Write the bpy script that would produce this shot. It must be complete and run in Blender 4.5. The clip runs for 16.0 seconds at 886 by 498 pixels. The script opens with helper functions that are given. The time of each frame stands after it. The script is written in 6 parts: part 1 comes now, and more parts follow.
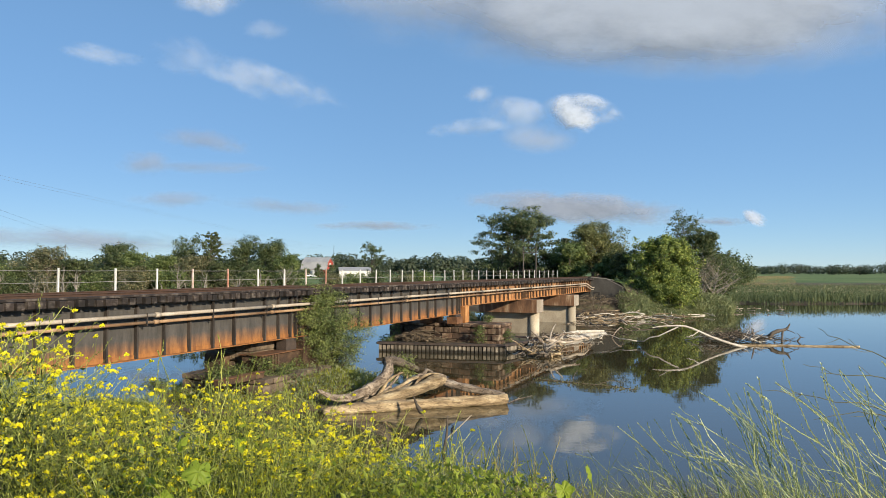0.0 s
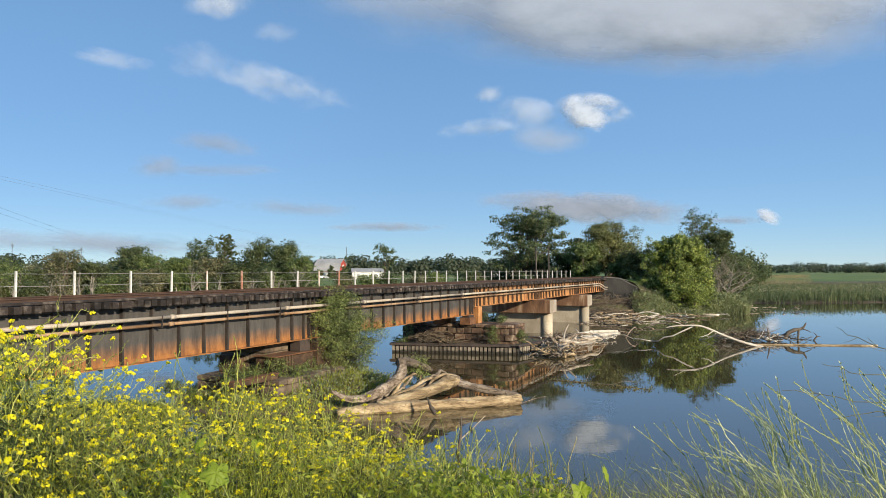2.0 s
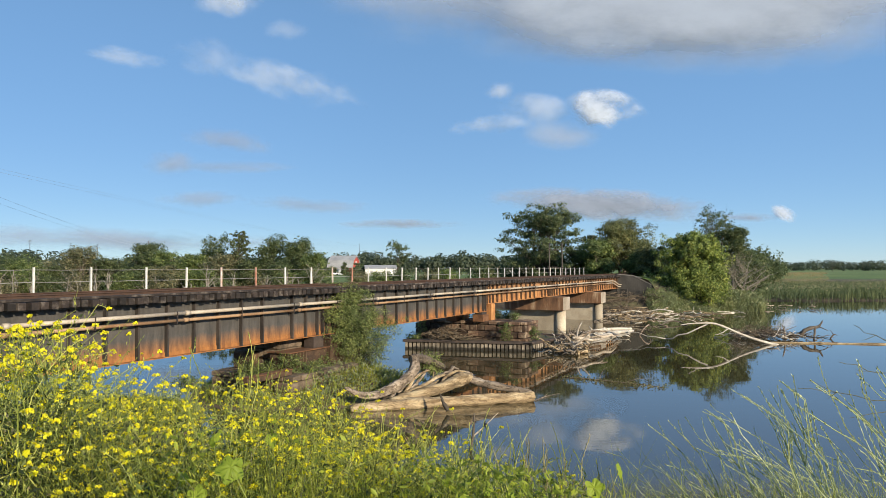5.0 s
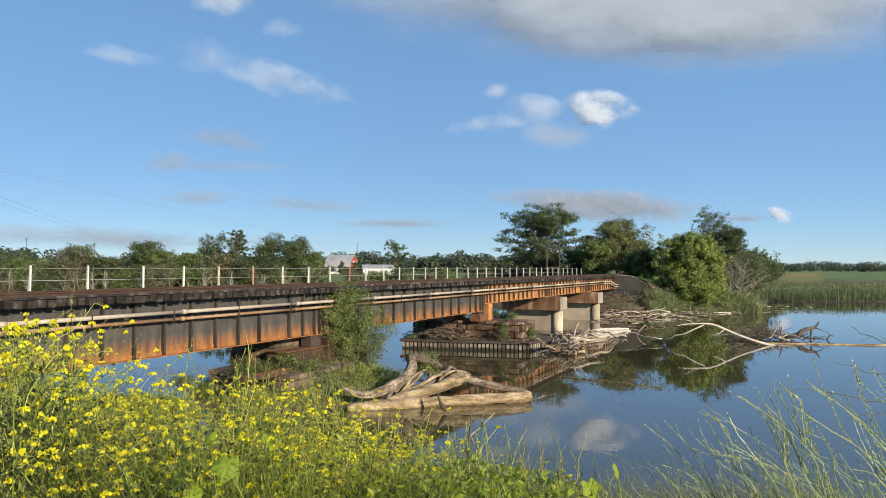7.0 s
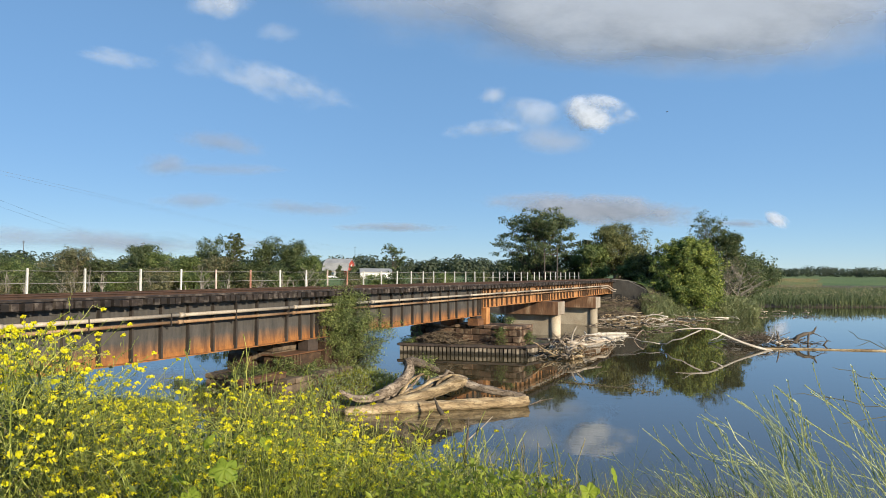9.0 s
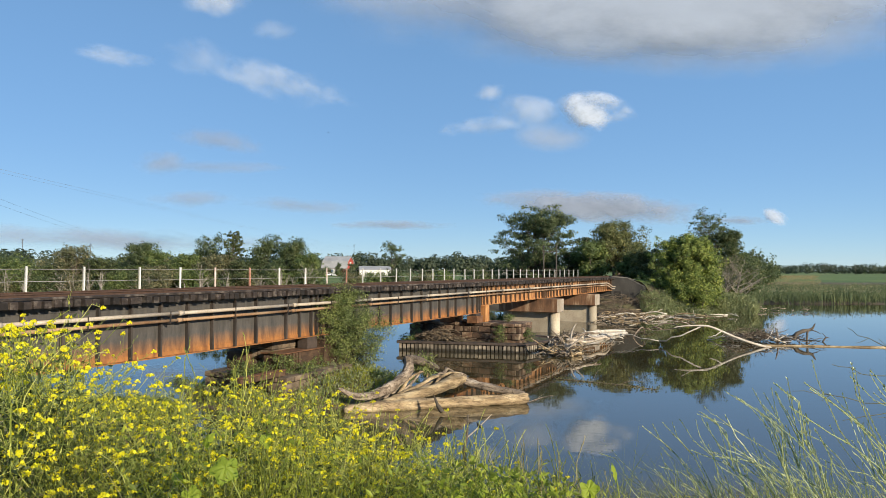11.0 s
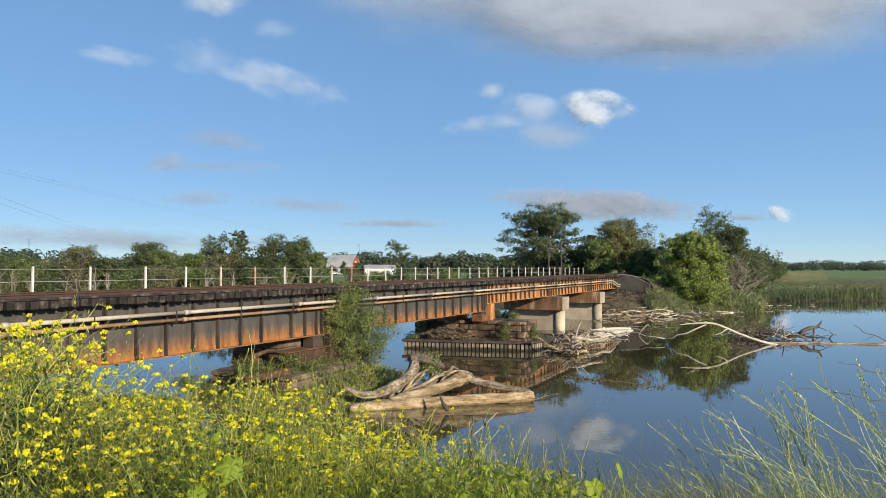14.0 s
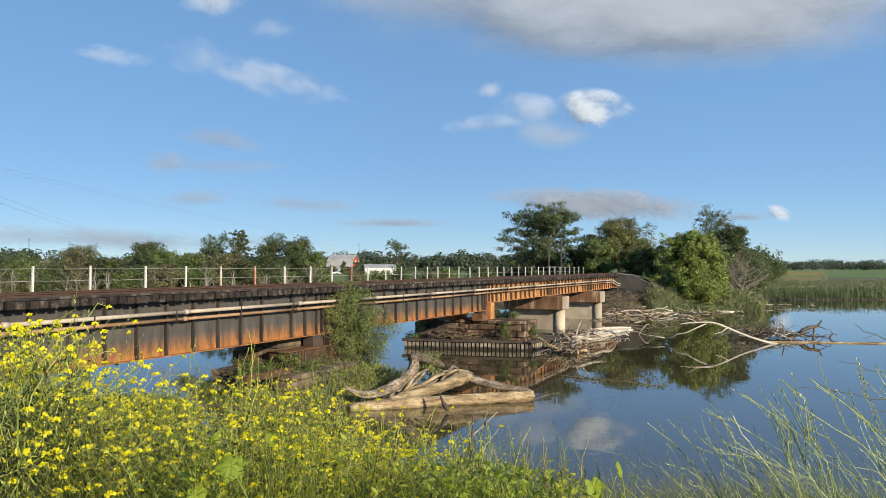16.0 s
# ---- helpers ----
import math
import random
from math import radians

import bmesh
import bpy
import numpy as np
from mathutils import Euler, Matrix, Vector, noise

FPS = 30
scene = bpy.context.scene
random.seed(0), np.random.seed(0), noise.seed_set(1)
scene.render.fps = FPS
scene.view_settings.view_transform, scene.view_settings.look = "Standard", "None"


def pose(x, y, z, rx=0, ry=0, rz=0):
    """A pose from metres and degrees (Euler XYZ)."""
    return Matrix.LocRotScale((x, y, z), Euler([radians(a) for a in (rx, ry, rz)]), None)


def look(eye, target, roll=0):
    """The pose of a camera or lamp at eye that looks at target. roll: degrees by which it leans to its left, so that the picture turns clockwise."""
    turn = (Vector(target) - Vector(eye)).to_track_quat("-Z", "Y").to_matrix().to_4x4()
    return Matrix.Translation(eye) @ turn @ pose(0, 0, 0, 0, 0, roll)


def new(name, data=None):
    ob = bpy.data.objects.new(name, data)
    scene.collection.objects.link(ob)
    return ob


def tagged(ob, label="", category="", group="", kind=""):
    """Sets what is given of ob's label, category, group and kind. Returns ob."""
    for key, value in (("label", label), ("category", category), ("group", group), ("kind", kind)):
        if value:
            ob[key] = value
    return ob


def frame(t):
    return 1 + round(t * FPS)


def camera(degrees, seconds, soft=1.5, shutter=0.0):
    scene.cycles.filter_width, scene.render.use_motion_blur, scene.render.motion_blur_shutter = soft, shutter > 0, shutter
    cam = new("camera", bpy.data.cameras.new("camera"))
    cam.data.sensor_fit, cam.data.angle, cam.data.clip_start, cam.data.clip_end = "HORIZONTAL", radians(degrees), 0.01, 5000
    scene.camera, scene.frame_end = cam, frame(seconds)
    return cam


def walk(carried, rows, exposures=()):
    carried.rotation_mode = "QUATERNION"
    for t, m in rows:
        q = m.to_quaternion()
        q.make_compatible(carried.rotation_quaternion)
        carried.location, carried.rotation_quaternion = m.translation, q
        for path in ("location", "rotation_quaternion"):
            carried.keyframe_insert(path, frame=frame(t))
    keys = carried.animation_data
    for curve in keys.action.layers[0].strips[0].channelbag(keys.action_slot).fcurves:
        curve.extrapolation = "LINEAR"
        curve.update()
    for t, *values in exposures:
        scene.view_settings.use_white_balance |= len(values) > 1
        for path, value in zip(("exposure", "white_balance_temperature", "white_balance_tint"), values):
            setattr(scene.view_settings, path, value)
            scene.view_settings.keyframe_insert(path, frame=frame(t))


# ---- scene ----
# Camera: held by hand on the grassy bank, turning a little.
cam = camera(64.2, 16.0, soft=0.58)
PATH = [
    (0, pose(0.0128, 0, 5.2538, 91.727, -0.206, -2.018)),
    (0.5, pose(0.0138, 0, 5.2536, 91.792, -0.175, -2.022)),
    (1, pose(0.0122, 0, 5.2529, 91.806, -0.080, -1.868)),
    (1.5, pose(0.0120, 0, 5.2525, 91.801, 0.060, -1.491)),
    (2, pose(0.0047, 0, 5.2537, 91.786, 0.137, -1.003)),
    (2.5, pose(0.0033, 0, 5.2521, 91.791, 0.163, -0.516)),
    (3, pose(0.0035, 0, 5.2521, 91.797, 0.174, -0.139)),
    (3.5, pose(0.0027, 0, 5.2516, 91.786, 0.153, 0.050)),
    (4, pose(0.0030, 0, 5.2515, 91.704, 0.069, 0.117)),
    (6.5, pose(0.0033, 0, 5.2510, 91.439, -0.091, -0.115)),
    (7, pose(0.0037, 0, 5.2510, 91.512, -0.178, -0.151)),
    (7.5, pose(0.0012, 0, 5.2502, 91.622, -0.262, -0.199)),
    (8, pose(0.0010, 0, 5.2520, 91.754, -0.307, -0.261)),
    (8.5, pose(-0.0021, 0, 5.2514, 91.834, -0.343, -0.308)),
    (9, pose(-0.0004, 0, 5.2485, 91.845, -0.360, -0.339)),
    (11.5, pose(-0.0031, 0, 5.2506, 91.621, -0.234, -0.408)),
    (12, pose(-0.0002, 0, 5.2499, 91.623, -0.149, -0.328)),
    (12.5, pose(0.0011, 0, 5.2501, 91.594, -0.060, -0.209)),
    (13, pose(-0.0002, 0, 5.2509, 91.577, 0.009, -0.114)),
    (13.5, pose(0.0019, 0, 5.2496, 91.542, 0.026, -0.026)),
    (14, pose(-0.0004, 0, 5.2510, 91.513, -0.037, -0.003)),
    (14.5, pose(0.0031, 0, 5.2515, 91.501, -0.013, -0.004)),
    (15, pose(-0.0005, 0, 5.2498, 91.483, -0.063, 0.000)),
    (15.5, pose(-0.0002, 0, 5.2495, 91.480, -0.036, 0.003)),
    (16, pose(0.0000, 0, 5.2500, 91.466, -0.000, 0.000)),
]
walk(cam, PATH, exposures=((0, 0.51, 6200, 8), (16, 0.51, 6200, 8)))

# ---- light ----
SUN_TO = Vector((0.60, -0.80, 0.33)).normalized()
world = bpy.data.worlds.new("sky")
scene.world = world
world.use_nodes = True
wn = world.node_tree.nodes
sky = wn.new("ShaderNodeTexSky")
sky.sky_type = "NISHITA"
sky.sun_disc = False
sky.sun_elevation = math.asin(SUN_TO.z)
sky.sun_rotation = math.atan2(SUN_TO.x, SUN_TO.y)
sky.air_density, sky.dust_density, sky.ozone_density = 1.0, 0.0, 2.0
sky.altitude = 3500
wl = world.node_tree.links
tcw, sepw, haze, veil = wn.new("ShaderNodeTexCoord"), wn.new("ShaderNodeSeparateXYZ"), wn.new("ShaderNodeValToRGB"), wn.new("ShaderNodeMixRGB")
wl.new(tcw.outputs["Generated"], sepw.inputs[0])
wl.new(sepw.outputs[2], haze.inputs[0])
haze.color_ramp.interpolation = "EASE"
haze.color_ramp.elements[0].position, haze.color_ramp.elements[0].color = 0.0, (0.67, 0.665, 0.67, 1)   # thick air low over the land
haze.color_ramp.elements[1].position, haze.color_ramp.elements[1].color = 0.36, (0.86, 0.94, 0.97, 1)
veil.blend_type = "MULTIPLY"
veil.inputs[0].default_value = 1.0
side = wn.new("ShaderNodeMapRange")                     # the air grows brighter towards the marsh
side.interpolation_type = "SMOOTHSTEP"
for sock, val in zip(("From Min", "From Max", "To Min", "To Max"), (-0.1, 0.6, 1.0, 1.42)):
    side.inputs[sock].default_value = val
wl.new(sepw.outputs[0], side.inputs[0])
glow = wn.new("ShaderNodeVectorMath")
glow.operation = "SCALE"
wl.new(sky.outputs[0], glow.inputs[0])
wl.new(side.outputs[0], glow.inputs["Scale"])
wl.new(glow.outputs[0], veil.inputs[1])
wl.new(haze.outputs[0], veil.inputs[2])
thin = wn.new("ShaderNodeMixRGB")                       # evenly scattered light of thin high haze
thin.inputs[0].default_value, thin.inputs[2].default_value = 0.42, (1.75, 3.25, 5.2, 1)
wl.new(veil.outputs[0], thin.inputs[1])
wl.new(thin.outputs[0], wn["Background"].inputs[0])
wn["Background"].inputs[1].default_value = 0.0965
sun = new("sun", bpy.data.lights.new("sun", "SUN"))
sun.data.energy, sun.data.angle, sun.data.color = 5.0, radians(0.6), (1.0, 0.83, 0.60)
sun.matrix_world = look(SUN_TO * 50, (0, 0, 0))


# ---- materials ----
def nodes_of(name):
    m = bpy.data.materials.new(name)
    m.use_nodes = True
    t = m.node_tree
    return m, t.nodes, t.links, t.nodes["Principled BSDF"]


def coords(N, L, stretch=(1, 1, 1)):
    """Object coordinates with an offset of their own for each object."""
    tc, oi = N.new("ShaderNodeTexCoord"), N.new("ShaderNodeObjectInfo")
    mul, add, sc = N.new("ShaderNodeMath"), N.new("ShaderNodeVectorMath"), N.new("ShaderNodeVectorMath")
    mul.operation, add.operation, sc.operation = "MULTIPLY", "ADD", "MULTIPLY"
    mul.inputs[1].default_value = 40.0
    L.new(oi.outputs["Random"], mul.inputs[0])
    L.new(tc.outputs["Object"], sc.inputs[0])
    sc.inputs[1].default_value = stretch
    L.new(sc.outputs[0], add.inputs[0])
    L.new(mul.outputs[0], add.inputs[1])
    return add.outputs[0]


def noise_of(N, L, vec, scale, detail=5, rough=0.6):
    n = N.new("ShaderNodeTexNoise")
    n.inputs["Scale"].default_value, n.inputs["Detail"].default_value, n.inputs["Roughness"].default_value = scale, detail, rough
    L.new(vec, n.inputs["Vector"])
    return n.outputs[0]


def ramp(N, L, fac, stops):
    r = N.new("ShaderNodeValToRGB")
    el = r.color_ramp.elements
    while len(el) < len(stops):
        el.new(0.5)
    for e, (p, c) in zip(el, stops):
        e.position, e.color = p, (*c, 1) if len(c) == 3 else c
    L.new(fac, r.inputs[0])
    return r.outputs[0]


def mixc(N, L, fac, a, b, mode="MIX"):
    m = N.new("ShaderNodeMixRGB")
    m.blend_type = mode
    for sock, v in ((m.inputs[0], fac), (m.inputs[1], a), (m.inputs[2], b)):
        if isinstance(v, (int, float)):
            sock.default_value = v
        elif isinstance(v, tuple):
            sock.default_value = (*v, 1)
        else:
            L.new(v, sock)
    return m.outputs[0]


def mat(name, c1, c2, rough=0.85, scale=1.5, fine=25.0, bump=0.3, depth=0.01, metal=0.0, stretch=(1, 1, 1), own=0.25, c3=None, cracks=0.0):
    """Two tones in broad patches, fine grain over them, relief, and a tone of its own for each object."""
    m, N, L, p = nodes_of(name)
    vec = coords(N, L, stretch)
    broad, grain = noise_of(N, L, vec, scale), noise_of(N, L, vec, fine, 4, 0.7)
    stops = [(0.35, c1), (0.65, c2)] if c3 is None else [(0.3, c1), (0.52, c2), (0.68, c3)]
    col = ramp(N, L, broad, stops)
    g = ramp(N, L, grain, [(0.3, (0.55, 0.55, 0.55)), (0.7, (1.25, 1.25, 1.25))])
    col = mixc(N, L, 0.7, col, g, "MULTIPLY")
    if cracks:
        split = noise_of(N, L, vec, 4.5, 3, 0.5)
        col = mixc(N, L, cracks, col, ramp(N, L, split, [(0.455, (1.1, 1.1, 1.1)), (0.485, (0.22, 0.18, 0.14)), (0.505, (0.3, 0.25, 0.2)), (0.535, (1.1, 1.1, 1.1))]), "MULTIPLY")
    oi = N.new("ShaderNodeObjectInfo")
    tone = ramp(N, L, oi.outputs["Random"], [(0, (1 - own,) * 3), (1, (1 + own * 0.6,) * 3)])
    col = mixc(N, L, 1.0, col, tone, "MULTIPLY")
    L.new(col, p.inputs["Base Color"])
    p.inputs["Roughness"].default_value, p.inputs["Metallic"].default_value = rough, metal
    b = N.new("ShaderNodeBump")
    b.inputs["Strength"].default_value, b.inputs["Distance"].default_value = bump, depth
    L.new(grain, b.inputs["Height"])
    L.new(b.outputs[0], p.inputs["Normal"])
    return m


def leaf_mat(name, c1, c2, c3, through_light=0.42, rough=0.6):
    """Leaves with a tone each, and light that passes through them."""
    m, N, L, p = nodes_of(name)
    g = N.new("ShaderNodeNewGeometry")
    col = ramp(N, L, g.outputs["Random Per Island"], [(0.0, c1), (0.6, c2), (1.0, c3)])
    vec = coords(N, L)
    col = mixc(N, L, 0.8, col, ramp(N, L, noise_of(N, L, vec, 0.6, 2), [(0.35, (0.7, 0.75, 0.8)), (0.65, (1.2, 1.15, 1.0))]), "MULTIPLY")
    L.new(col, p.inputs["Base Color"])
    p.inputs["Roughness"].default_value = rough
    tr, mx = N.new("ShaderNodeBsdfTranslucent"), N.new("ShaderNodeMixShader")
    L.new(col, tr.inputs[0])
    mx.inputs[0].default_value = through_light
    L.new(p.outputs[0], mx.inputs[1])
    L.new(tr.outputs[0], mx.inputs[2])
    L.new(mx.outputs[0], N["Material Output"].inputs[0])
    return m


def girder_mat(name, steel1, steel2, rust1, rust2, low, high):
    """Old paint over steel, with rust that eats up from the bottom flange and runs in streaks."""
    m, N, L, p = nodes_of(name)
    tc = N.new("ShaderNodeTexCoord")
    sep = N.new("ShaderNodeSeparateXYZ")
    L.new(tc.outputs["Object"], sep.inputs[0])
    sc = N.new("ShaderNodeVectorMath")
    sc.operation = "MULTIPLY"
    sc.inputs[1].default_value = (1.6, 1.6, 0.35)
    L.new(tc.outputs["Object"], sc.inputs[0])
    streak, fine = noise_of(N, L, sc.outputs[0], 2.2, 6, 0.65), noise_of(N, L, tc.outputs["Object"], 18, 5, 0.7)
    mr = N.new("ShaderNodeMapRange")
    mr.inputs["From Min"].default_value, mr.inputs["From Max"].default_value = high, low
    mr.inputs["To Max"].default_value = 0.6
    L.new(sep.outputs[2], mr.inputs[0])
    add = N.new("ShaderNodeMath")
    add.operation = "ADD"
    L.new(mr.outputs[0], add.inputs[0])
    calm = N.new("ShaderNodeMath")
    calm.operation = "MULTIPLY_ADD"
    calm.inputs[1].default_value, calm.inputs[2].default_value = 0.26, 0.37
    L.new(streak, calm.inputs[0])
    L.new(calm.outputs[0], add.inputs[1])
    fac = ramp(N, L, add.outputs[0], [(0.60, (0, 0, 0)), (0.80, (0.45, 0.45, 0.45)), (1.0, (1, 1, 1))])
    steel = ramp(N, L, streak, [(0.35, steel1), (0.65, steel2)])
    rust = ramp(N, L, streak, [(0.36, rust1), (0.62, rust2)])
    col = mixc(N, L, fac, steel, rust)
    col = mixc(N, L, 0.4, col, ramp(N, L, fine, [(0.3, (0.6,) * 3), (0.7, (1.2,) * 3)]), "MULTIPLY")
    L.new(col, p.inputs["Base Color"])
    p.inputs["Roughness"].default_value = 0.7
    b = N.new("ShaderNodeBump")
    b.inputs["Strength"].default_value, b.inputs["Distance"].default_value = 0.25, 0.01
    L.new(fine, b.inputs["Height"])
    L.new(b.outputs[0], p.inputs["Normal"])
    return m


def water_mat():
    m, N, L, p = nodes_of("river_water")
    g = N.new("ShaderNodeNewGeometry")
    st = N.new("ShaderNodeVectorMath")
    st.operation = "MULTIPLY"
    st.inputs[1].default_value = (0.55, 1.0, 1.0)
    L.new(g.outputs["Position"], st.inputs[0])
    slow, quick = noise_of(N, L, st.outputs[0], 0.05, 3), noise_of(N, L, st.outputs[0], 1.6, 3, 0.5)
    L.new(ramp(N, L, slow, [(0.3, (0.052, 0.043, 0.021)), (0.7, (0.074, 0.061, 0.031))]), p.inputs["Base Color"])
    p.inputs["IOR"].default_value = 1.72
    L.new(ramp(N, L, slow, [(0.4, (0.0,) * 3), (0.62, (0.03,) * 3)]), p.inputs["Roughness"])
    b = N.new("ShaderNodeBump")
    b.inputs["Strength"].default_value, b.inputs["Distance"].default_value = 0.085, 0.02
    L.new(quick, b.inputs["Height"])
    L.new(b.outputs[0], p.inputs["Normal"])
    return m


def ground_mat():
    """Rough grass in patches over bare brown earth, which shows along the shores."""
    m, N, L, p = nodes_of("grass_and_earth")
    g, sep = N.new("ShaderNodeNewGeometry"), N.new("ShaderNodeSeparateXYZ")
    L.new(g.outputs["Position"], sep.inputs[0])
    broad, mid, fine = noise_of(N, L, g.outputs["Position"], 0.02, 4), noise_of(N, L, g.outputs["Position"], 0.5, 5), noise_of(N, L, g.outputs["Position"], 6.0, 5, 0.7)
    grass = ramp(N, L, broad, [(0.35, (0.085, 0.150, 0.030)), (0.55, (0.13, 0.19, 0.04)), (0.70, (0.23, 0.22, 0.08))])
    earth = ramp(N, L, mid, [(0.35, (0.06, 0.043, 0.028)), (0.65, (0.14, 0.105, 0.068))])
    mr = N.new("ShaderNodeMapRange")
    mr.inputs["From Min"].default_value, mr.inputs["From Max"].default_value = 0.3, 1.6
    L.new(sep.outputs[2], mr.inputs[0])
    add = N.new("ShaderNodeMath")
    add.operation = "MULTIPLY_ADD"
    add.inputs[1].default_value, add.inputs[2].default_value = 1.0, -0.5
    L.new(mid, add.inputs[0])
    s = N.new("ShaderNodeMath")
    s.operation = "ADD"
    L.new(mr.outputs[0], s.inputs[0])
    L.new(add.outputs[0], s.inputs[1])
    sn = N.new("ShaderNodeSeparateXYZ")
    L.new(g.outputs["Normal"], sn.inputs[0])
    flatness = ramp(N, L, sn.outputs[2], [(0.88, (0, 0, 0)), (0.95, (1, 1, 1))])
    lowland = ramp(N, L, s.outputs[0], [(0.35, (0, 0, 0)), (0.6, (1, 1, 1))])
    col = mixc(N, L, mixc(N, L, 1.0, lowland, flatness, "MULTIPLY"), earth, grass)
    col = mixc(N, L, 0.7, col, ramp(N, L, fine, [(0.3, (0.55,) * 3), (0.7, (1.25,) * 3)]), "MULTIPLY")
    L.new(col, p.inputs["Base Color"])
    p.inputs["Roughness"].default_value = 0.95
    b = N.new("ShaderNodeBump")
    b.inputs["Strength"].default_value, b.inputs["Distance"].default_value = 0.6, 0.06
    L.new(fine, b.inputs["Height"])
    L.new(b.outputs[0], p.inputs["Normal"])
    return m


def wet_mat(name, c1, c2, c3, level, wet):
    """Weathered timber, soaked and slimed dark up to the flood line."""
    m = mat(name, c1, c2, 0.9, 2.2, 18, 0.4, 0.02, stretch=(1, 1, 0.3), own=0.45, c3=c3)
    N, L = m.node_tree.nodes, m.node_tree.links
    p = N["Principled BSDF"]
    g, sep = N.new("ShaderNodeNewGeometry"), N.new("ShaderNodeSeparateXYZ")
    L.new(g.outputs["Position"], sep.inputs[0])
    n = noise_of(N, L, g.outputs["Position"], 1.5, 4)
    a = N.new("ShaderNodeMath")
    a.operation = "MULTIPLY_ADD"
    a.inputs[1].default_value = -0.3
    L.new(n, a.inputs[0])
    L.new(sep.outputs[2], a.inputs[2])
    mr = N.new("ShaderNodeMapRange")
    mr.inputs["From Min"].default_value, mr.inputs["From Max"].default_value = level - 0.2, level - 0.1
    L.new(a.outputs[0], mr.inputs[0])
    dry = p.inputs["Base Color"].links[0].from_socket
    L.new(mixc(N, L, mr.outputs[0], wet, dry), p.inputs["Base Color"])
    return m


def cloud_mat(name, tone, density, soft, wisp, seed, torn, rise, billow):
    """Sunlit vapour: thick in the middle, torn by noise towards its edge."""
    m, N, L, p = nodes_of(name)
    tc = N.new("ShaderNodeTexCoord")
    ln = N.new("ShaderNodeVectorMath")
    ln.operation = "LENGTH"
    flat = N.new("ShaderNodeVectorMath")
    flat.operation = "MULTIPLY"
    flat.inputs[1].default_value = (1, 0, 1)
    L.new(tc.outputs["Generated"], flat.inputs[0])
    cen = N.new("ShaderNodeVectorMath")
    cen.operation = "SUBTRACT"
    cen.inputs[1].default_value = (0.5, 0, 0.5)
    L.new(flat.outputs[0], cen.inputs[0])
    L.new(cen.outputs[0], ln.inputs[0])
    mp = N.new("ShaderNodeMapping")
    mp.inputs["Location"].default_value = (seed * 3.1, 0, seed * 1.7)
    mp.inputs["Scale"].default_value = (wisp[0], 0.0, wisp[1])
    L.new(tc.outputs["Generated"], mp.inputs[0])
    n = noise_of(N, L, mp.outputs[0], 1.0, 8, 0.62)
    a = N.new("ShaderNodeMath")
    a.operation = "MULTIPLY_ADD"
    a.inputs[1].default_value, a.inputs[2].default_value = torn, 0.5 - 0.5 * torn
    L.new(n, a.inputs[0])
    s = N.new("ShaderNodeMath")
    s.operation = "SUBTRACT"
    L.new(a.outputs[0], s.inputs[0])
    L.new(ln.outputs["Value"], s.inputs[1])
    sz, lift = N.new("ShaderNodeSeparateXYZ"), N.new("ShaderNodeMath")
    L.new(tc.outputs["Generated"], sz.inputs[0])
    lift.operation = "MULTIPLY_ADD"
    lift.inputs[1].default_value = rise
    L.new(sz.outputs[2], lift.inputs[0])
    L.new(s.outputs[0], lift.inputs[2])
    mr = N.new("ShaderNodeMapRange")
    mr.interpolation_type = "SMOOTHSTEP"
    mr.inputs["From Min"].default_value, mr.inputs["From Max"].default_value = 0.07 + 0.5 * rise, 0.07 + 0.5 * rise + soft
    mr.inputs["To Max"].default_value = density
    L.new(lift.outputs[0], mr.inputs[0])
    rim, fade = N.new("ShaderNodeMapRange"), N.new("ShaderNodeMath")
    rim.interpolation_type = "SMOOTHSTEP"
    rim.inputs["From Min"].default_value, rim.inputs["From Max"].default_value = 0.5, 0.34
    L.new(ln.outputs["Value"], rim.inputs[0])
    fade.operation = "MULTIPLY"
    L.new(mr.outputs[0], fade.inputs[0])
    L.new(rim.outputs[0], fade.inputs[1])
    bmp = N.new("ShaderNodeBump")
    bmp.inputs["Strength"].default_value, bmp.inputs["Distance"].default_value = billow, 60.0
    L.new(n, bmp.inputs["Height"])
    dif, tr, mx = N.new("ShaderNodeBsdfDiffuse"), N.new("ShaderNodeBsdfTransparent"), N.new("ShaderNodeMixShader")
    L.new(ramp(N, L, n, [(0.35, tuple(c * 0.80 for c in tone)), (0.62, tone)]), dif.inputs[0])
    L.new(bmp.outputs[0], dif.inputs["Normal"])
    L.new(fade.outputs[0], mx.inputs[0])
    L.new(tr.outputs[0], mx.inputs[1])
    L.new(dif.outputs[0], mx.inputs[2])
    L.new(mx.outputs[0], N["Material Output"].inputs[0])
    return m


M_WATER = water_mat()
M_GROUND = ground_mat()
M_GIRDER = girder_mat("weathered_grey_steel", (0.046, 0.043, 0.039), (0.092, 0.084, 0.076), (0.17, 0.065, 0.02), (0.38, 0.165, 0.045), 2.375, 3.15)
M_ORANGE = girder_mat("rusted_orange_steel", (0.16, 0.07, 0.03), (0.46, 0.26, 0.12), (0.25, 0.095, 0.03), (0.52, 0.26, 0.09), 2.7, 4.2)
M_TIE = mat("creosoted_timber", (0.012, 0.009, 0.008), (0.032, 0.023, 0.019), 0.85, 3, 30, 0.6, 0.01, own=0.6, c3=(0.15, 0.125, 0.105))
M_RAIL = mat("rusty_rail", (0.05, 0.028, 0.019), (0.09, 0.048, 0.028), 0.7, 4, 40, 0.2)
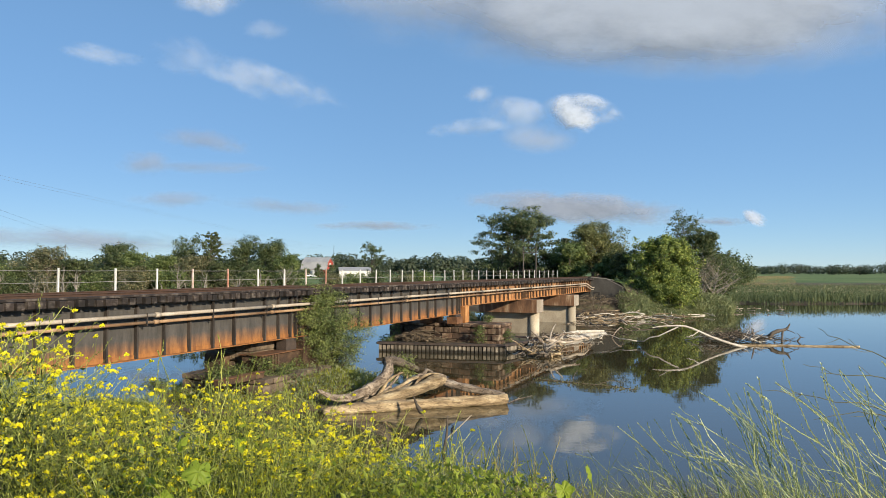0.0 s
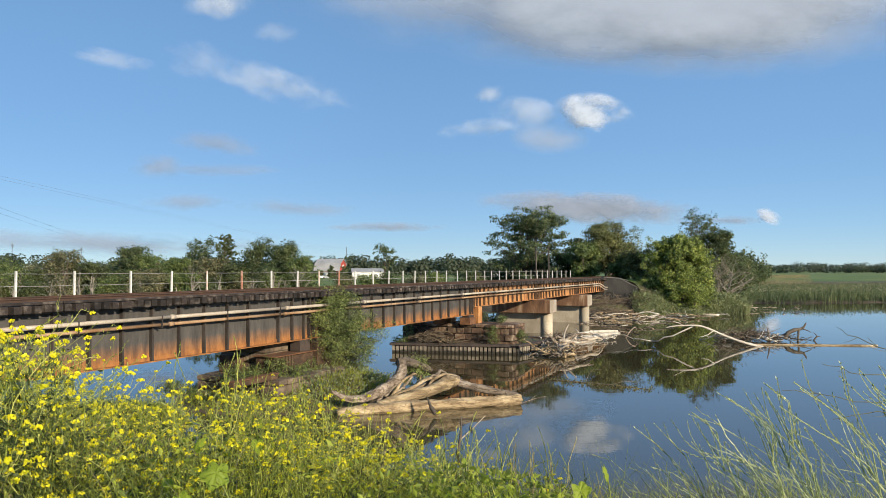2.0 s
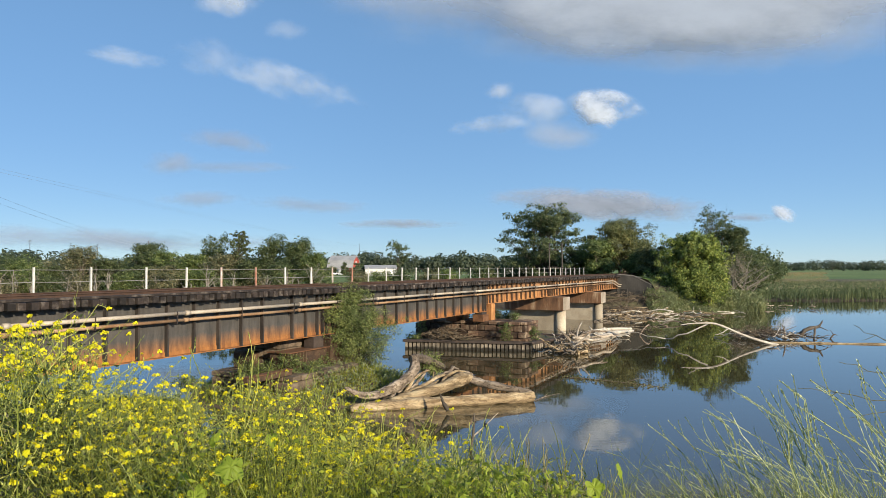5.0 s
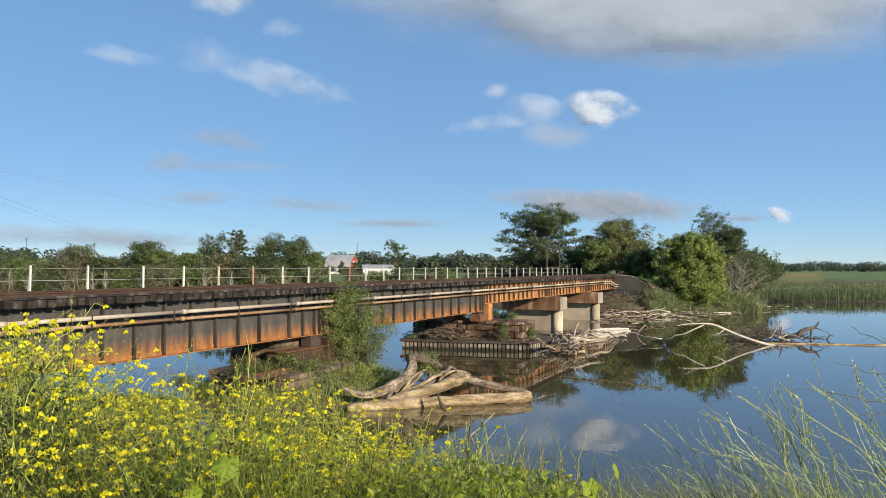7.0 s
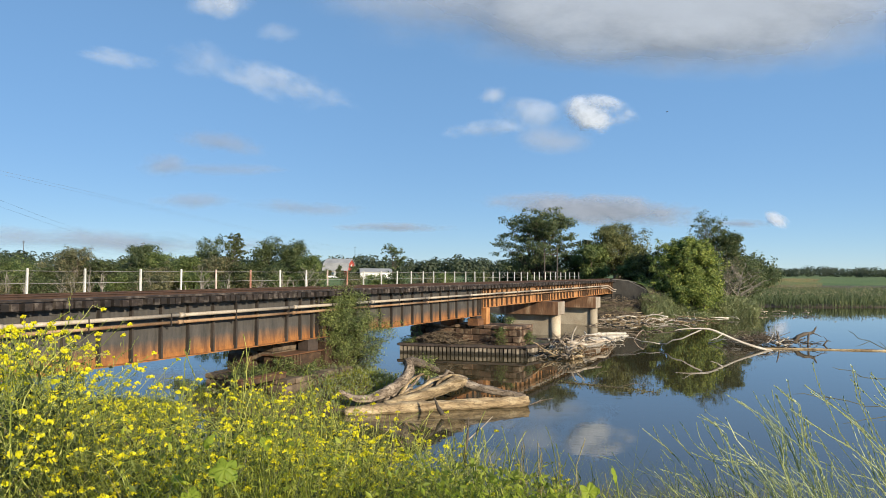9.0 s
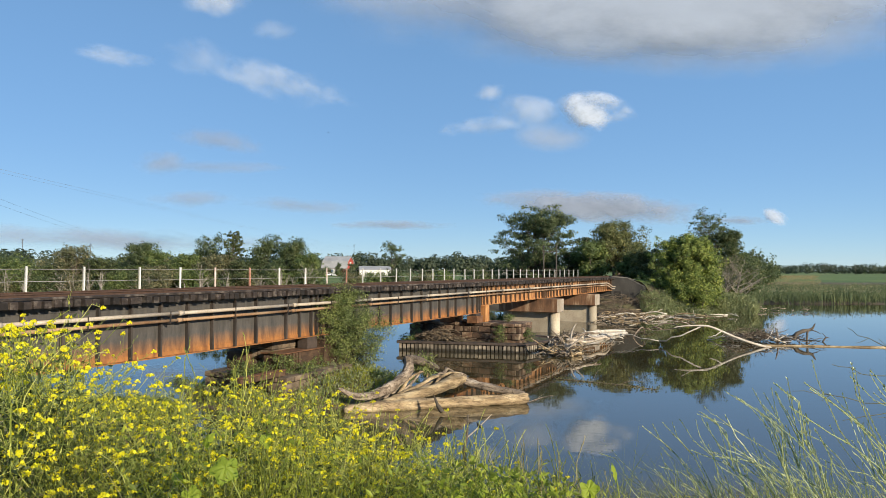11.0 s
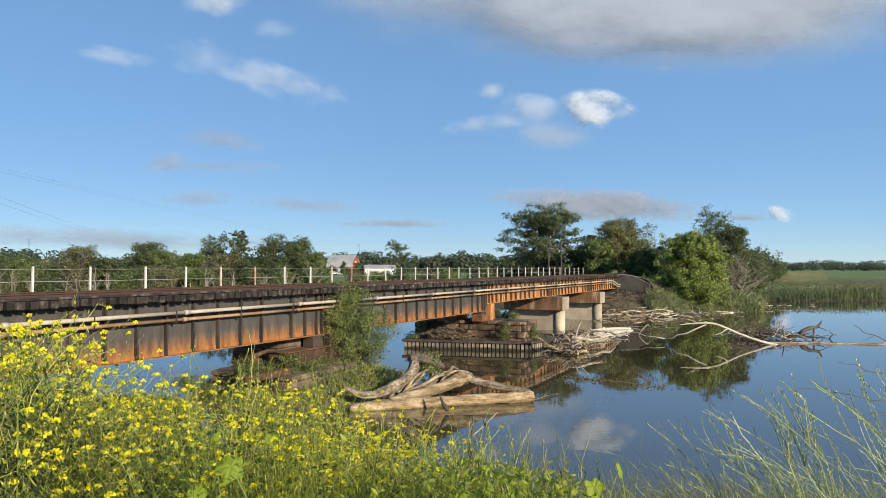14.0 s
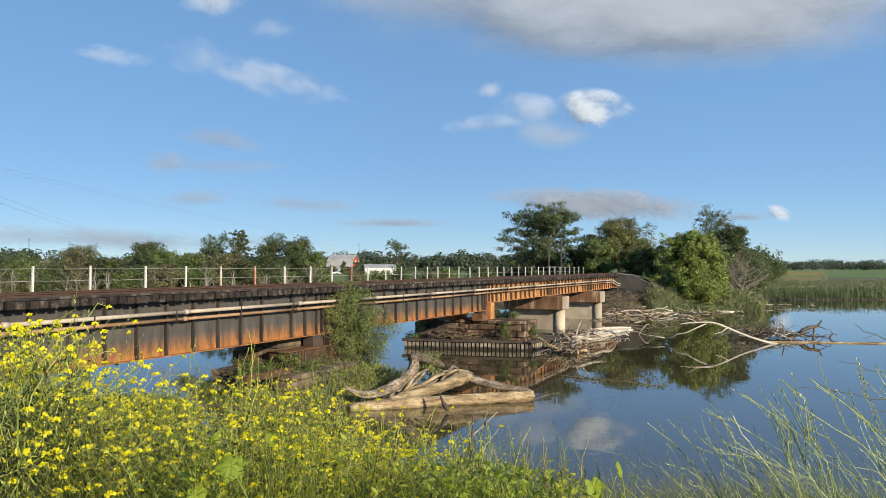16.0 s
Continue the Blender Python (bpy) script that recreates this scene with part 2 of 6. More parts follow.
# stiffener steel, darkened to put the shaded side into the colour
M_STIFF = mat("shade_dark_steel", (0.026, 0.022, 0.020), (0.06, 0.049, 0.041), 0.7, 2.0, 20, 0.3, stretch=(1, 1, 0.4), own=0.2)
M_RUST = mat("brown_rust", (0.10, 0.045, 0.02), (0.20, 0.095, 0.042), 0.85, 2.0, 20, 0.4, own=0.2)
# brown rust, darkened further to carry shadow below the deck and on stiffeners
M_RUST_DARK = mat("shade_darkened_caked_rust", (0.035, 0.022, 0.014), (0.085, 0.048, 0.026), 0.92, 2.4, 12, 0.9, 0.03, own=0.3, c3=(0.13, 0.085, 0.05))
M_PIPE = mat("pale_weathered_pipe", (0.36, 0.30, 0.23), (0.50, 0.44, 0.36), 0.6, 1.5, 20, 0.15, own=0.1)
M_PIPE_RUST = mat("rusty_tan_pipe", (0.24, 0.13, 0.06), (0.40, 0.27, 0.16), 0.7, 1.2, 20, 0.2, own=0.1)
M_DARK = mat("dark_steel", (0.035, 0.028, 0.024), (0.07, 0.05, 0.04), 0.7, 3, 30, 0.2)
M_POST = mat("white_painted_post", (0.62, 0.60, 0.55), (0.74, 0.72, 0.68), 0.6, 3, 30, 0.1, own=0.1)
M_POST_RUST = mat("rust_stained_post", (0.45, 0.16, 0.09), (0.62, 0.40, 0.30), 0.7, 3, 30, 0.1, own=0.2)
M_POST_WORN = mat("worn_white_post", (0.50, 0.30, 0.22), (0.72, 0.66, 0.60), 0.7, 2.5, 30, 0.1, own=0.2)
M_WIRE = mat("steel_cable", (0.30, 0.29, 0.27), (0.40, 0.38, 0.35), 0.5, 3, 30, 0.05)
M_CONC = mat("weathered_concrete", (0.36, 0.30, 0.22), (0.48, 0.42, 0.32), 0.9, 0.8, 14, 0.3)
M_CONC_RUST = mat("rust_streaked_concrete", (0.06, 0.032, 0.02), (0.16, 0.085, 0.045), 0.9, 1.6, 14, 0.4, stretch=(1, 1, 0.2), c3=(0.40, 0.30, 0.20))
M_CONC_END = mat("pale_beam_end", (0.27, 0.21, 0.15), (0.40, 0.34, 0.27), 0.9, 1.2, 14, 0.3, stretch=(1, 1, 0.4), c3=(0.46, 0.41, 0.34))
M_STONE = mat("old_brown_sandstone", (0.045, 0.028, 0.02), (0.135, 0.082, 0.052), 0.92, 1.6, 14, 0.8, 0.03, own=0.5, c3=(0.36, 0.28, 0.19))
M_STONE_DARK = mat("dark_brown_sandstone", (0.07, 0.052, 0.035), (0.16, 0.118, 0.08), 0.95, 1.4, 10, 0.9, 0.04, own=0.4, c3=(0.24, 0.19, 0.13))
M_PILE = wet_mat("stained_timber_sheeting", (0.10, 0.085, 0.066), (0.21, 0.18, 0.14), (0.32, 0.275, 0.22), 0.16, (0.022, 0.020, 0.016))
M_LOG = mat("bare_tan_wood", (0.13, 0.088, 0.048), (0.38, 0.285, 0.165), 0.85, 2.6, 16, 1.0, 0.05, stretch=(0.22, 1.5, 1.5), own=0.15, c3=(0.60, 0.49, 0.315), cracks=0.5)
M_BLEACH = mat("bleached_wood", (0.46, 0.40, 0.325), (0.66, 0.60, 0.51), 0.85, 2.0, 22, 0.4, 0.015, own=0.3, c3=(0.78, 0.73, 0.64))
M_LOG_GREY = mat("grey_driftwood", (0.075, 0.055, 0.040), (0.25, 0.20, 0.15), 0.9, 2.4, 15, 1.0, 0.05, stretch=(0.5, 1.3, 1.3), own=0.40, c3=(0.42, 0.355, 0.28), cracks=0.8)
M_BLEACH_DULL = mat("dull_bleached_wood", (0.25, 0.195, 0.14), (0.50, 0.42, 0.33), 0.88, 2.4, 20, 0.8, 0.03, own=0.35, c3=(0.68, 0.60, 0.49))
M_SNAG = mat("dark_wet_wood", (0.05, 0.04, 0.03), (0.10, 0.08, 0.06), 0.8, 2.2, 25, 0.5, 0.015, own=0.3)
M_BRUSH = mat("brown_brushwood", (0.10, 0.075, 0.05), (0.20, 0.155, 0.105), 0.92, 2.5, 25, 0.4, 0.01, own=0.3)
M_BARK = mat("grey_brown_bark", (0.085, 0.065, 0.048), (0.16, 0.13, 0.10), 0.95, 3, 20, 0.6, 0.02)
M_DEAD = mat("bare_grey_branches", (0.20, 0.18, 0.15), (0.36, 0.325, 0.28), 0.95, 3, 20, 0.3, 0.01)
M_LEAF_DARK = leaf_mat("dark_green_leaves", (0.058, 0.085, 0.035), (0.123, 0.165, 0.069), (0.255, 0.283, 0.128), 0.55)
M_LEAF_MID = leaf_mat("mid_green_leaves", (0.088, 0.125, 0.038), (0.185, 0.246, 0.081), (0.341, 0.383, 0.139), 0.55)
M_LEAF_LIGHT = leaf_mat("fresh_yellow_green_leaves", (0.066, 0.106, 0.023), (0.230, 0.298, 0.062), (0.468, 0.500, 0.128))
M_LEAF_GREY = leaf_mat("grey_green_leaves", (0.093, 0.107, 0.051), (0.208, 0.213, 0.109), (0.386, 0.340, 0.192), 0.55)


# ---- shapes ----
class Shape:
    """Vertices and faces gathered for one mesh."""

    def __init__(self, smooth=False):
        self.v, self.f, self.smooth = [], [], smooth

    def box(self, x0, x1, y0, y1, z0, z1, bevel=0.0):
        b, k = min(bevel, (x1 - x0) / 3, (y1 - y0) / 3, (z1 - z0) / 3), len(self.v)
        if b <= 0:
            self.v += [(x, y, z) for z in (z0, z1) for y in (y0, y1) for x in (x0, x1)]
            self.f += [tuple(k + i for i in q) for q in ((0, 2, 3, 1), (4, 5, 7, 6), (0, 1, 5, 4), (2, 6, 7, 3), (0, 4, 6, 2), (1, 3, 7, 5))]
            return self
        for z, i in ((z0, b), (z0 + b, 0), (z1 - b, 0), (z1, b)):
            self.v += [(x0 + i, y0 + i, z), (x1 - i, y0 + i, z), (x1 - i, y1 - i, z), (x0 + i, y1 - i, z)]
        for r in range(3):
            self.f += [(k + 4 * r + i, k + 4 * r + (i + 1) % 4, k + 4 * r + 4 + (i + 1) % 4, k + 4 * r + 4 + i) for i in range(4)]
        self.f += [(k + 3, k + 2, k + 1, k), (k + 12, k + 13, k + 14, k + 15)]
        return self

    def tube(self, pts, radii, sides=8, caps=True):
        pts = [Vector(p) for p in pts]
        if isinstance(radii, (int, float)):
            radii = [radii] * len(pts)
        k = len(self.v)
        way = (pts[1] - pts[0]).normalized()
        side = way.orthogonal().normalized()
        for i, p in enumerate(pts):
            a, b = pts[max(i - 1, 0)], pts[min(i + 1, len(pts) - 1)]
            way = (b - a).normalized()
            side = (side - way * side.dot(way)).normalized()
            up = way.cross(side)
            for j in range(sides):
                w = 2 * math.pi * j / sides
                self.v.append(tuple(p + (side * math.cos(w) + up * math.sin(w)) * radii[i]))
        for i in range(len(pts) - 1):
            for j in range(sides):
                q = (j + 1) % sides
                self.f.append((k + i * sides + j, k + i * sides + q, k + (i + 1) * sides + q, k + (i + 1) * sides + j))
        if caps:
            self.f.append(tuple(k + j for j in reversed(range(sides))))
            self.f.append(tuple(k + (len(pts) - 1) * sides + j for j in range(sides)))
        return self

    def arrays(self, v, f):
        k = len(self.v)
        self.v += [tuple(p) for p in v.tolist()]
        self.f += [tuple(q) for q in (f + k).tolist()]
        return self

    def mesh(self, name, material):
        me = bpy.data.meshes.new(name)
        me.from_pydata(self.v, [], self.f)
        if self.smooth:
            me.polygons.foreach_set("use_smooth", [True] * len(me.polygons))
        me.materials.append(material)
        me.update()
        return me


def part(name, shape, material, parent, label="", at=None):
    """One mesh under a thing or a part; shape may be a mesh that is shared."""
    me = shape if isinstance(shape, bpy.types.Mesh) else shape.mesh(name, material)
    ob = new(name, me)
    ob.parent = parent
    if at is not None:
        ob.matrix_basis = at
    return tagged(ob, label)


def thing(name, label, category, m=None, group="", kind=""):
    ob = new(name)
    if m is not None:
        ob.matrix_basis = m
    return tagged(ob, label, category, group, kind)


def wander(a, b, n, bend, rng):
    """A crooked line from a to b."""
    a, b = Vector(a), Vector(b)
    d = (b - a).length * bend
    off, out = Vector((0, 0, 0)), []
    for i in range(n + 1):
        t = i / n
        out.append(a.lerp(b, t) + off * math.sin(math.pi * t) ** 0.7 + Vector([rng.uniform(-d, d) * 0.25 for _ in range(3)]) * (0 < i < n))
        if i == 0:
            off = Vector([rng.uniform(-d, d) for _ in range(3)])
    return out


def leaves(centres, size, rng, droop=0.3, long=1.6, outs=None):
    """Leaf blades, two bent triangles each, round the given centres; they face the light where outs says which way is out."""
    n = len(centres)
    c = np.asarray(centres, float)
    ax = rng.normal(size=(n, 3))
    ax[:, 2] -= droop
    ax /= np.linalg.norm(ax, axis=1)[:, None]
    if outs is not None:
        face = outs + rng.normal(size=(n, 3)) * 0.45
        face /= np.linalg.norm(face, axis=1)[:, None] + 1e-9
        ax -= face * (ax * face).sum(1)[:, None]
        ax /= np.linalg.norm(ax, axis=1)[:, None] + 1e-9
    ot = np.cross(ax, rng.normal(size=(n, 3)) if outs is None else face)
    ot /= np.linalg.norm(ot, axis=1)[:, None] + 1e-9
    nr = np.cross(ax, ot)
    s = size * rng.uniform(0.6, 1.3, n)[:, None]
    v = np.stack([c - ax * s * long / 2, c + ot * s / 2 + nr * s * 0.12, c + ax * s * long / 2, c - ot * s / 2 + nr * s * 0.12], 1).reshape(-1, 3)
    k = np.arange(n)[:, None] * 4
    return v, np.concatenate([k + [[0, 1, 2]], k + [[0, 2, 3]]])


# ---- ground, water ----
BX, BY = 0.4363, 0.8998          # the bridge's way over the ground
GX, GY = -10.04, 20.70           # a foot on its near girder


def step(a, b, x):
    t = min(max((x - a) / (b - a), 0.0), 1.0)
    return t * t * (3 - 2 * t)


def land(x, y):
    """Height of the ground."""
    n = noise.noise((x * 0.12, y * 0.12, 0)) * 0.5 + noise.noise((x * 0.5, y * 0.5, 3)) * 0.15
    near_edge = 15.5 + 1.2 * noise.noise((x * 0.1, 0, 7)) - 0.02 * abs(x)
    slope = 3.75 + 0.045 * max(-x, 0) * step(40, 10, -x)
    near = slope - (slope + 1.6) * step(1.0, near_edge + 6.0, y) + 0.3 * n * step(3, 8, y)
    spit = 2.15 * math.exp(-(((x + 6.0) / 5.5) ** 2 + ((y - 31.0) / 6.0) ** 2) ** 1.5) - 1.2 + 0.35 * n
    link = 1.8 * math.exp(-(((x + 11.0) / 4.0) ** 2 + ((y - 23.0) / 6.0) ** 2) ** 1.5) - 1.2
    mud = 1.95 * math.exp(-(((x + 1.5) / 1.7) ** 2 + ((y - 29.1) / 1.0) ** 2) ** 1.5) - 1.2 + 0.2 * n
    shore = 104 - 22 * step(4, 20, x) + 27 * step(37.5, 45, x) + 2.5 * noise.noise((x * 0.06, 0, 1)) + 8 * step(-10, -60, x)
    far = -1.5 + 2.6 * step(shore - 3, shore + 5, y) + 1.0 * step(shore + 6 + 100 * step(30, 45, x), shore + 60 + 180 * step(30, 45, x), y) - 0.75 * step(30, 45, x) * step(310, 240, y) + 0.25 * n
    h = max(near, spit, link, mud, far, -1.5)
    s = (x - GX) * BX + (y - GY) * BY
    q = (x - GX) * BY - (y - GY) * BX + 1.2
    for a, b in ((-7.4, -400), (72.6, 4000)):
        if (s - a) * (b - a) > -12 * abs(b - a):
            over = max(0.0, (a - s) if b > a else (s - a))
            h = max(h, (4.05 if over == 0 else 2.5 - over * 0.36 if b < a else 4.05 - 0.36 * over - 1.55 * step(0.0, 3.5, over)) - max(0, abs(q) - (2.6 if b < a else 4.2)) * 0.55)
    return h


def ground():
    rings = [0.6 * 1.0415 ** i for i in range(222)]
    turns = 300
    sh = Shape(smooth=True)
    sh.v.append((0, 0, land(0, 0)))
    for r in rings:
        for j in range(turns):
            w = 2 * math.pi * j / turns
            x, y = r * math.sin(w), r * math.cos(w)
            sh.v.append((x, y, land(x, y)))
    sh.f += [(0, 1 + (j + 1) % turns, 1 + j) for j in range(turns)]
    for i in range(len(rings) - 1):
        a = 1 + i * turns
        sh.f += [(a + j, a + (j + 1) % turns, a + turns + (j + 1) % turns, a + turns + j) for j in range(turns)]
    g = new("ground", sh.mesh("ground", M_GROUND))
    tagged(g, "grassy river banks and flat farmland to the horizon", "ground", kind="structure")
    w = Shape()
    w.v = [(-1500, -60, 0), (1500, -60, 0), (1500, 160, 0), (-1500, 160, 0)]
    w.f = [(0, 1, 2, 3)]
    tagged(new("water", w.mesh("water", M_WATER)), "calm grey-blue river water mirroring sky and trees", "water", kind="structure")


ground()

# ---- bridge ----
Z_TOP, Z_LOW, Z_LOW2, Z_TIE = 4.15, 2.375, 2.85, 4.165
BRIDGE_M = Matrix.Translation((GX, GY, 0)) @ Matrix.Rotation(math.atan2(BY, BX), 4, "Z")   # x along the bridge, y away from the camera


def girder(bridge, s0, s1, y, low, material, panel, name):
    g = part(name, Shape().box(s0, s1, y - 0.012, y + 0.012, low, Z_TOP), material, bridge)
    for z in (low, Z_TOP - 0.03):
        part("flange", Shape().box(s0, s1, y - 0.19, y + 0.19, z - 0.002, z + 0.03), material, g)
    for z in (low + 0.031, Z_TOP - 0.16):
        for a, b in ((y - 0.035, y - 0.0125), (y + 0.0125, y + 0.035)):
            part("flange_angle", Shape().box(s0, s1, a, b, z, z + 0.128), material, g)
    st = Shape()
    st.box(-0.035, 0.035, -0.15, -0.012, low + 0.031, Z_TOP - 0.031)
    st.box(-0.01, 0.075, -0.045, -0.012, low + 0.031, Z_TOP - 0.031)
    # darker than the web: the stiffeners' shade is in their colour
    me = st.mesh("stiffener", M_RUST_DARK if material == M_ORANGE else M_STIFF)
    xs, x = [s0 + 0.12, s0 + 0.6, s0 + 1.2, s0 + 1.95], s0 + 2.8
    while x < s1 - 3.3:
        xs.append(x)
        x += panel
    xs += [s1 - 2.2, s1 - 1.3, s1 - 0.5, s1 - 0.12]
    for x in xs:
        part("stiffener", me, None, g, at=Matrix.Translation((x, y, 0)))
    return g


def bridge():
    b = thing("railway_bridge", "rusty steel deck-girder railway bridge with timber ties over a river", "bridge", BRIDGE_M)
    rng = random.Random(4)
    spans = [(-7.3, 11.0, Z_LOW, M_GIRDER, 1.15), (11.06, 29.3, Z_LOW, M_GIRDER, 1.15), (29.36, 43.4, Z_LOW2, M_ORANGE, 1.02), (43.46, 56.6, Z_LOW2, M_ORANGE, 1.02), (56.66, 69.9, Z_LOW2, M_ORANGE, 1.02)]
    for s0, s1, low, m, panel in spans:
        girder(b, s0, s1, 0.0, low, m, panel, "girder")
        girder(b, s0, s1, 1.95, low, m, panel * 2, "girder")
    tie = Shape().box(-0.105, 0.105, -0.50, 2.50, 0, 0.205, 0.012).mesh("tie", M_TIE)
    s, i = -7.2, 0
    while s < 69.9:
        part("tie", tie, None, b, at=pose(s + rng.uniform(-0.02, 0.02), rng.uniform(-0.05, 0.05), Z_TIE + rng.uniform(-0.012, 0.008), 0, 0, rng.uniform(-0.8, 0.8)))
        s, i = s + 0.302, i + 1
    for y in (-0.33, 2.33):
        s = -7.3
        while s < 69.5:
            part("guard_timber", Shape().box(s, s + 6.3, y - 0.10, y + 0.10, Z_TIE + 0.215, Z_TIE + 0.285, 0.01), M_TIE, b)
            s += 6.33
    for y in (0.24, 1.72):
        r = Shape()
        z = Z_TIE + 0.215
        r.box(-40, 90, y - 0.07, y + 0.07, z, z + 0.022)
        r.box(-40, 90, y - 0.010, y + 0.010, z + 0.022, z + 0.115)
        r.box(-40, 90, y - 0.036, y + 0.036, z + 0.115, z + 0.15, 0.008)
        part("rail", r, M_RAIL, b)
    # two pipes carried on brackets along the near face
    for y, z, r, m in ((-0.36, 3.78, 0.062, M_PIPE), (-0.30, 3.55, 0.052, M_PIPE_RUST)):
        s = -9.0
        while s < 60:
            part("pipe", Shape(True).tube([(s, y, z), (s + 5.98, y, z)], r, 12), m, b)
            part("coupling", Shape(True).tube([(s + 5.90, y, z), (s + 6.08, y, z)], r + 0.022, 12), m, b)
            s += 6.0
        end = Shape(True).tube([(s, y, z), (s + 3.2, y, z), (s + 3.7, y - 0.05, z - 0.05), (s + 5.0, y - 0.25, z - 0.42), (s + 5.4, y - 0.3, z - 0.47), (s + 6.3, y - 0.3, z - 0.47)], r, 10)
        part("pipe", end, M_PIPE, b)
    s = -6.5
    while s < 68:
        br = Shape().box(s - 0.014, s + 0.014, -0.445, -0.012, 3.47, 3.495).box(s - 0.014, s + 0.014, -0.445, -0.425, 3.495, 3.86).box(s - 0.014, s + 0.014, -0.425, -0.012, 3.69, 3.715)
        part("pipe_bracket", br, M_DARK, b)
        s += 3.0
    # posts and cables along the far edge
    pm = Shape().box(-0.027, 0.027, -0.027, 0.027, 0, 1.18, 0.006)
    pmw, pmr = pm.mesh("post", M_POST), pm.mesh("post", M_POST_RUST)
    pmp = pm.mesh("post", M_POST_WORN)
    xs = [-8.22, -6.22, -4.22, -2.32, -0.32, 1.67, 3.92, 5.80, 7.67, 9.74, 11.74, 13.67, 15.51, 17.27, 18.90, 20.85, 22.65, 24.44, 26.05, 27.60, 29.35, 30.92, 32.90, 34.59, 36.38, 38.28, 39.79, 41.64, 43.31, 45.08, 46.77, 48.72, 50.26, 52.22, 53.91, 55.67, 57.52, 59.23, 61.02, 62.88, 64.83]
    for i, s in enumerate(xs):
        part("post", pmr if i in (9, 13) else pmp if i in (8, 12) else pmw, None, b, at=pose(s, 2.6, 4.1, rng.uniform(-1, 1), rng.uniform(-1.5, 1.5), 0))
        part("walkway_bracket", Shape().box(s - 0.05, s + 0.05, 2.3, 2.66, 4.02, 4.10), M_DARK, b)
    for z in (5.20, 4.82):
        w = Shape(True)
        pts = []
        for a, c in zip(xs, xs[1:]):
            pts += [(a, 2.6, z), ((a + c) / 2, 2.6, z - 0.015)]
        w.tube(pts, 0.008, 5)
        part("cable", w, M_WIRE, b)
    return b


BRIDGE = bridge()


# ---- piers ----
def local_box(sh, s0, s1, q0, q1, z0, z1, bevel=0.03):
    return sh.box(s0, s1, -q1, -q0, z0, z1, bevel)


def concrete_pier(s):
    p = thing("concrete_pier", "concrete bridge pier with rust-streaked cap beam on round columns", "pier", BRIDGE_M @ Matrix.Translation((s, 0, 0)), "concrete piers of the bridge")
    part("cap_beam", local_box(Shape(), -1.0, 1.0, -3.6, 1.5, 1.71, 2.83, 0.04), M_CONC_RUST, p)
    for q0, q1 in ((1.502, 1.53), (-3.63, -3.602)):
        part("beam_end", local_box(Shape(), -0.97, 0.97, q0, q1, 1.74, 2.80, 0.01), M_CONC_END, p, "pale bare concrete beam end")
    for q in (1.0, -3.1):
        part("column", Shape(True).tube([(0, -q, -1.5), (0, -q, 1.71)], 0.44, 24), M_CONC, p)
    part("web_wall", local_box(Shape(), -0.22, 0.22, -2.9, 0.8, -1.5, 1.70), M_CONC, p)


for s in (43.4, 56.6):
    concrete_pier(s)


def stone_pier(s, q0, q1, s_half, z0, z1, seed, name_label, stone):
    p = thing("stone_pier", name_label, "pier", BRIDGE_M @ Matrix.Translation((s, 0, 0)))
    rng = random.Random(seed)
    part("core", local_box(Shape(), -s_half + 0.25, s_half - 0.25, q0 + 0.25, q1 - 0.25, z0 - 1.5, z1 - 0.05), stone, p)
    z = z0
    while z < z1 - 0.1:
        h = rng.uniform(0.38, 0.46)
        top = min(z + h, z1)
        for side in (-1, 1):
            q = q0
            while q < q1 - 0.05:
                e = min(q + rng.uniform(0.4, 0.85), q1)
                d = rng.uniform(-0.09, 0.10)
                a, b2 = (-s_half + d, -s_half + 0.5) if side < 0 else (s_half - 0.5, s_half + d)
                part("stone", local_box(Shape(), a, b2, q + 0.015, e - 0.015, z + 0.012, top - 0.012 - rng.random() * 0.02, 0.035), stone, p)
                q = e
        for qe, side in ((q0, -1), (q1, 1)):
            a = -s_half + 0.5
            while a < s_half - 0.55:
                e = min(a + rng.uniform(0.5, 0.9), s_half - 0.5)
                d = rng.uniform(-0.04, 0.05)
                lo, hi = (qe - d, qe + 0.5) if side < 0 else (qe - 0.5, qe + d)
                part("stone", local_box(Shape(), a + 0.015, e - 0.015, lo, hi, z + 0.012, top - 0.012, 0.035), stone, p)
                a = e
        z = top
    return p


stone_pier(29.8, -4.8, 3.1, 1.3, 0.35, 1.80, 3, "old brown sandstone bridge pier with broken coursed blocks", M_STONE)
stone_pier(9.6, -2.8, 1.3, 2.3, 0.1, 1.15, 5, "low dark sandstone pier under the girder ends", M_STONE_DARK)
# added block of dark stone, stands in for the black shade under the deck
stem = thing("stone_pier", "added dark stone pier stem filling the shade under the bridge deck", "pier", BRIDGE_M @ Matrix.Translation((9.6, 0, 0)))
for k, (z0, z1) in enumerate(((1.152, 1.53), (1.538, 1.92), (1.928, 2.30))):
    for j in range(3):
        part("stone", local_box(Shape(), -1.0 + 0.04 * k, 1.0 - 0.04 * k, -2.75 + 0.76 * j, -2.01 + 0.76 * j, z0, z1, 0.05), M_STONE_DARK, stem)


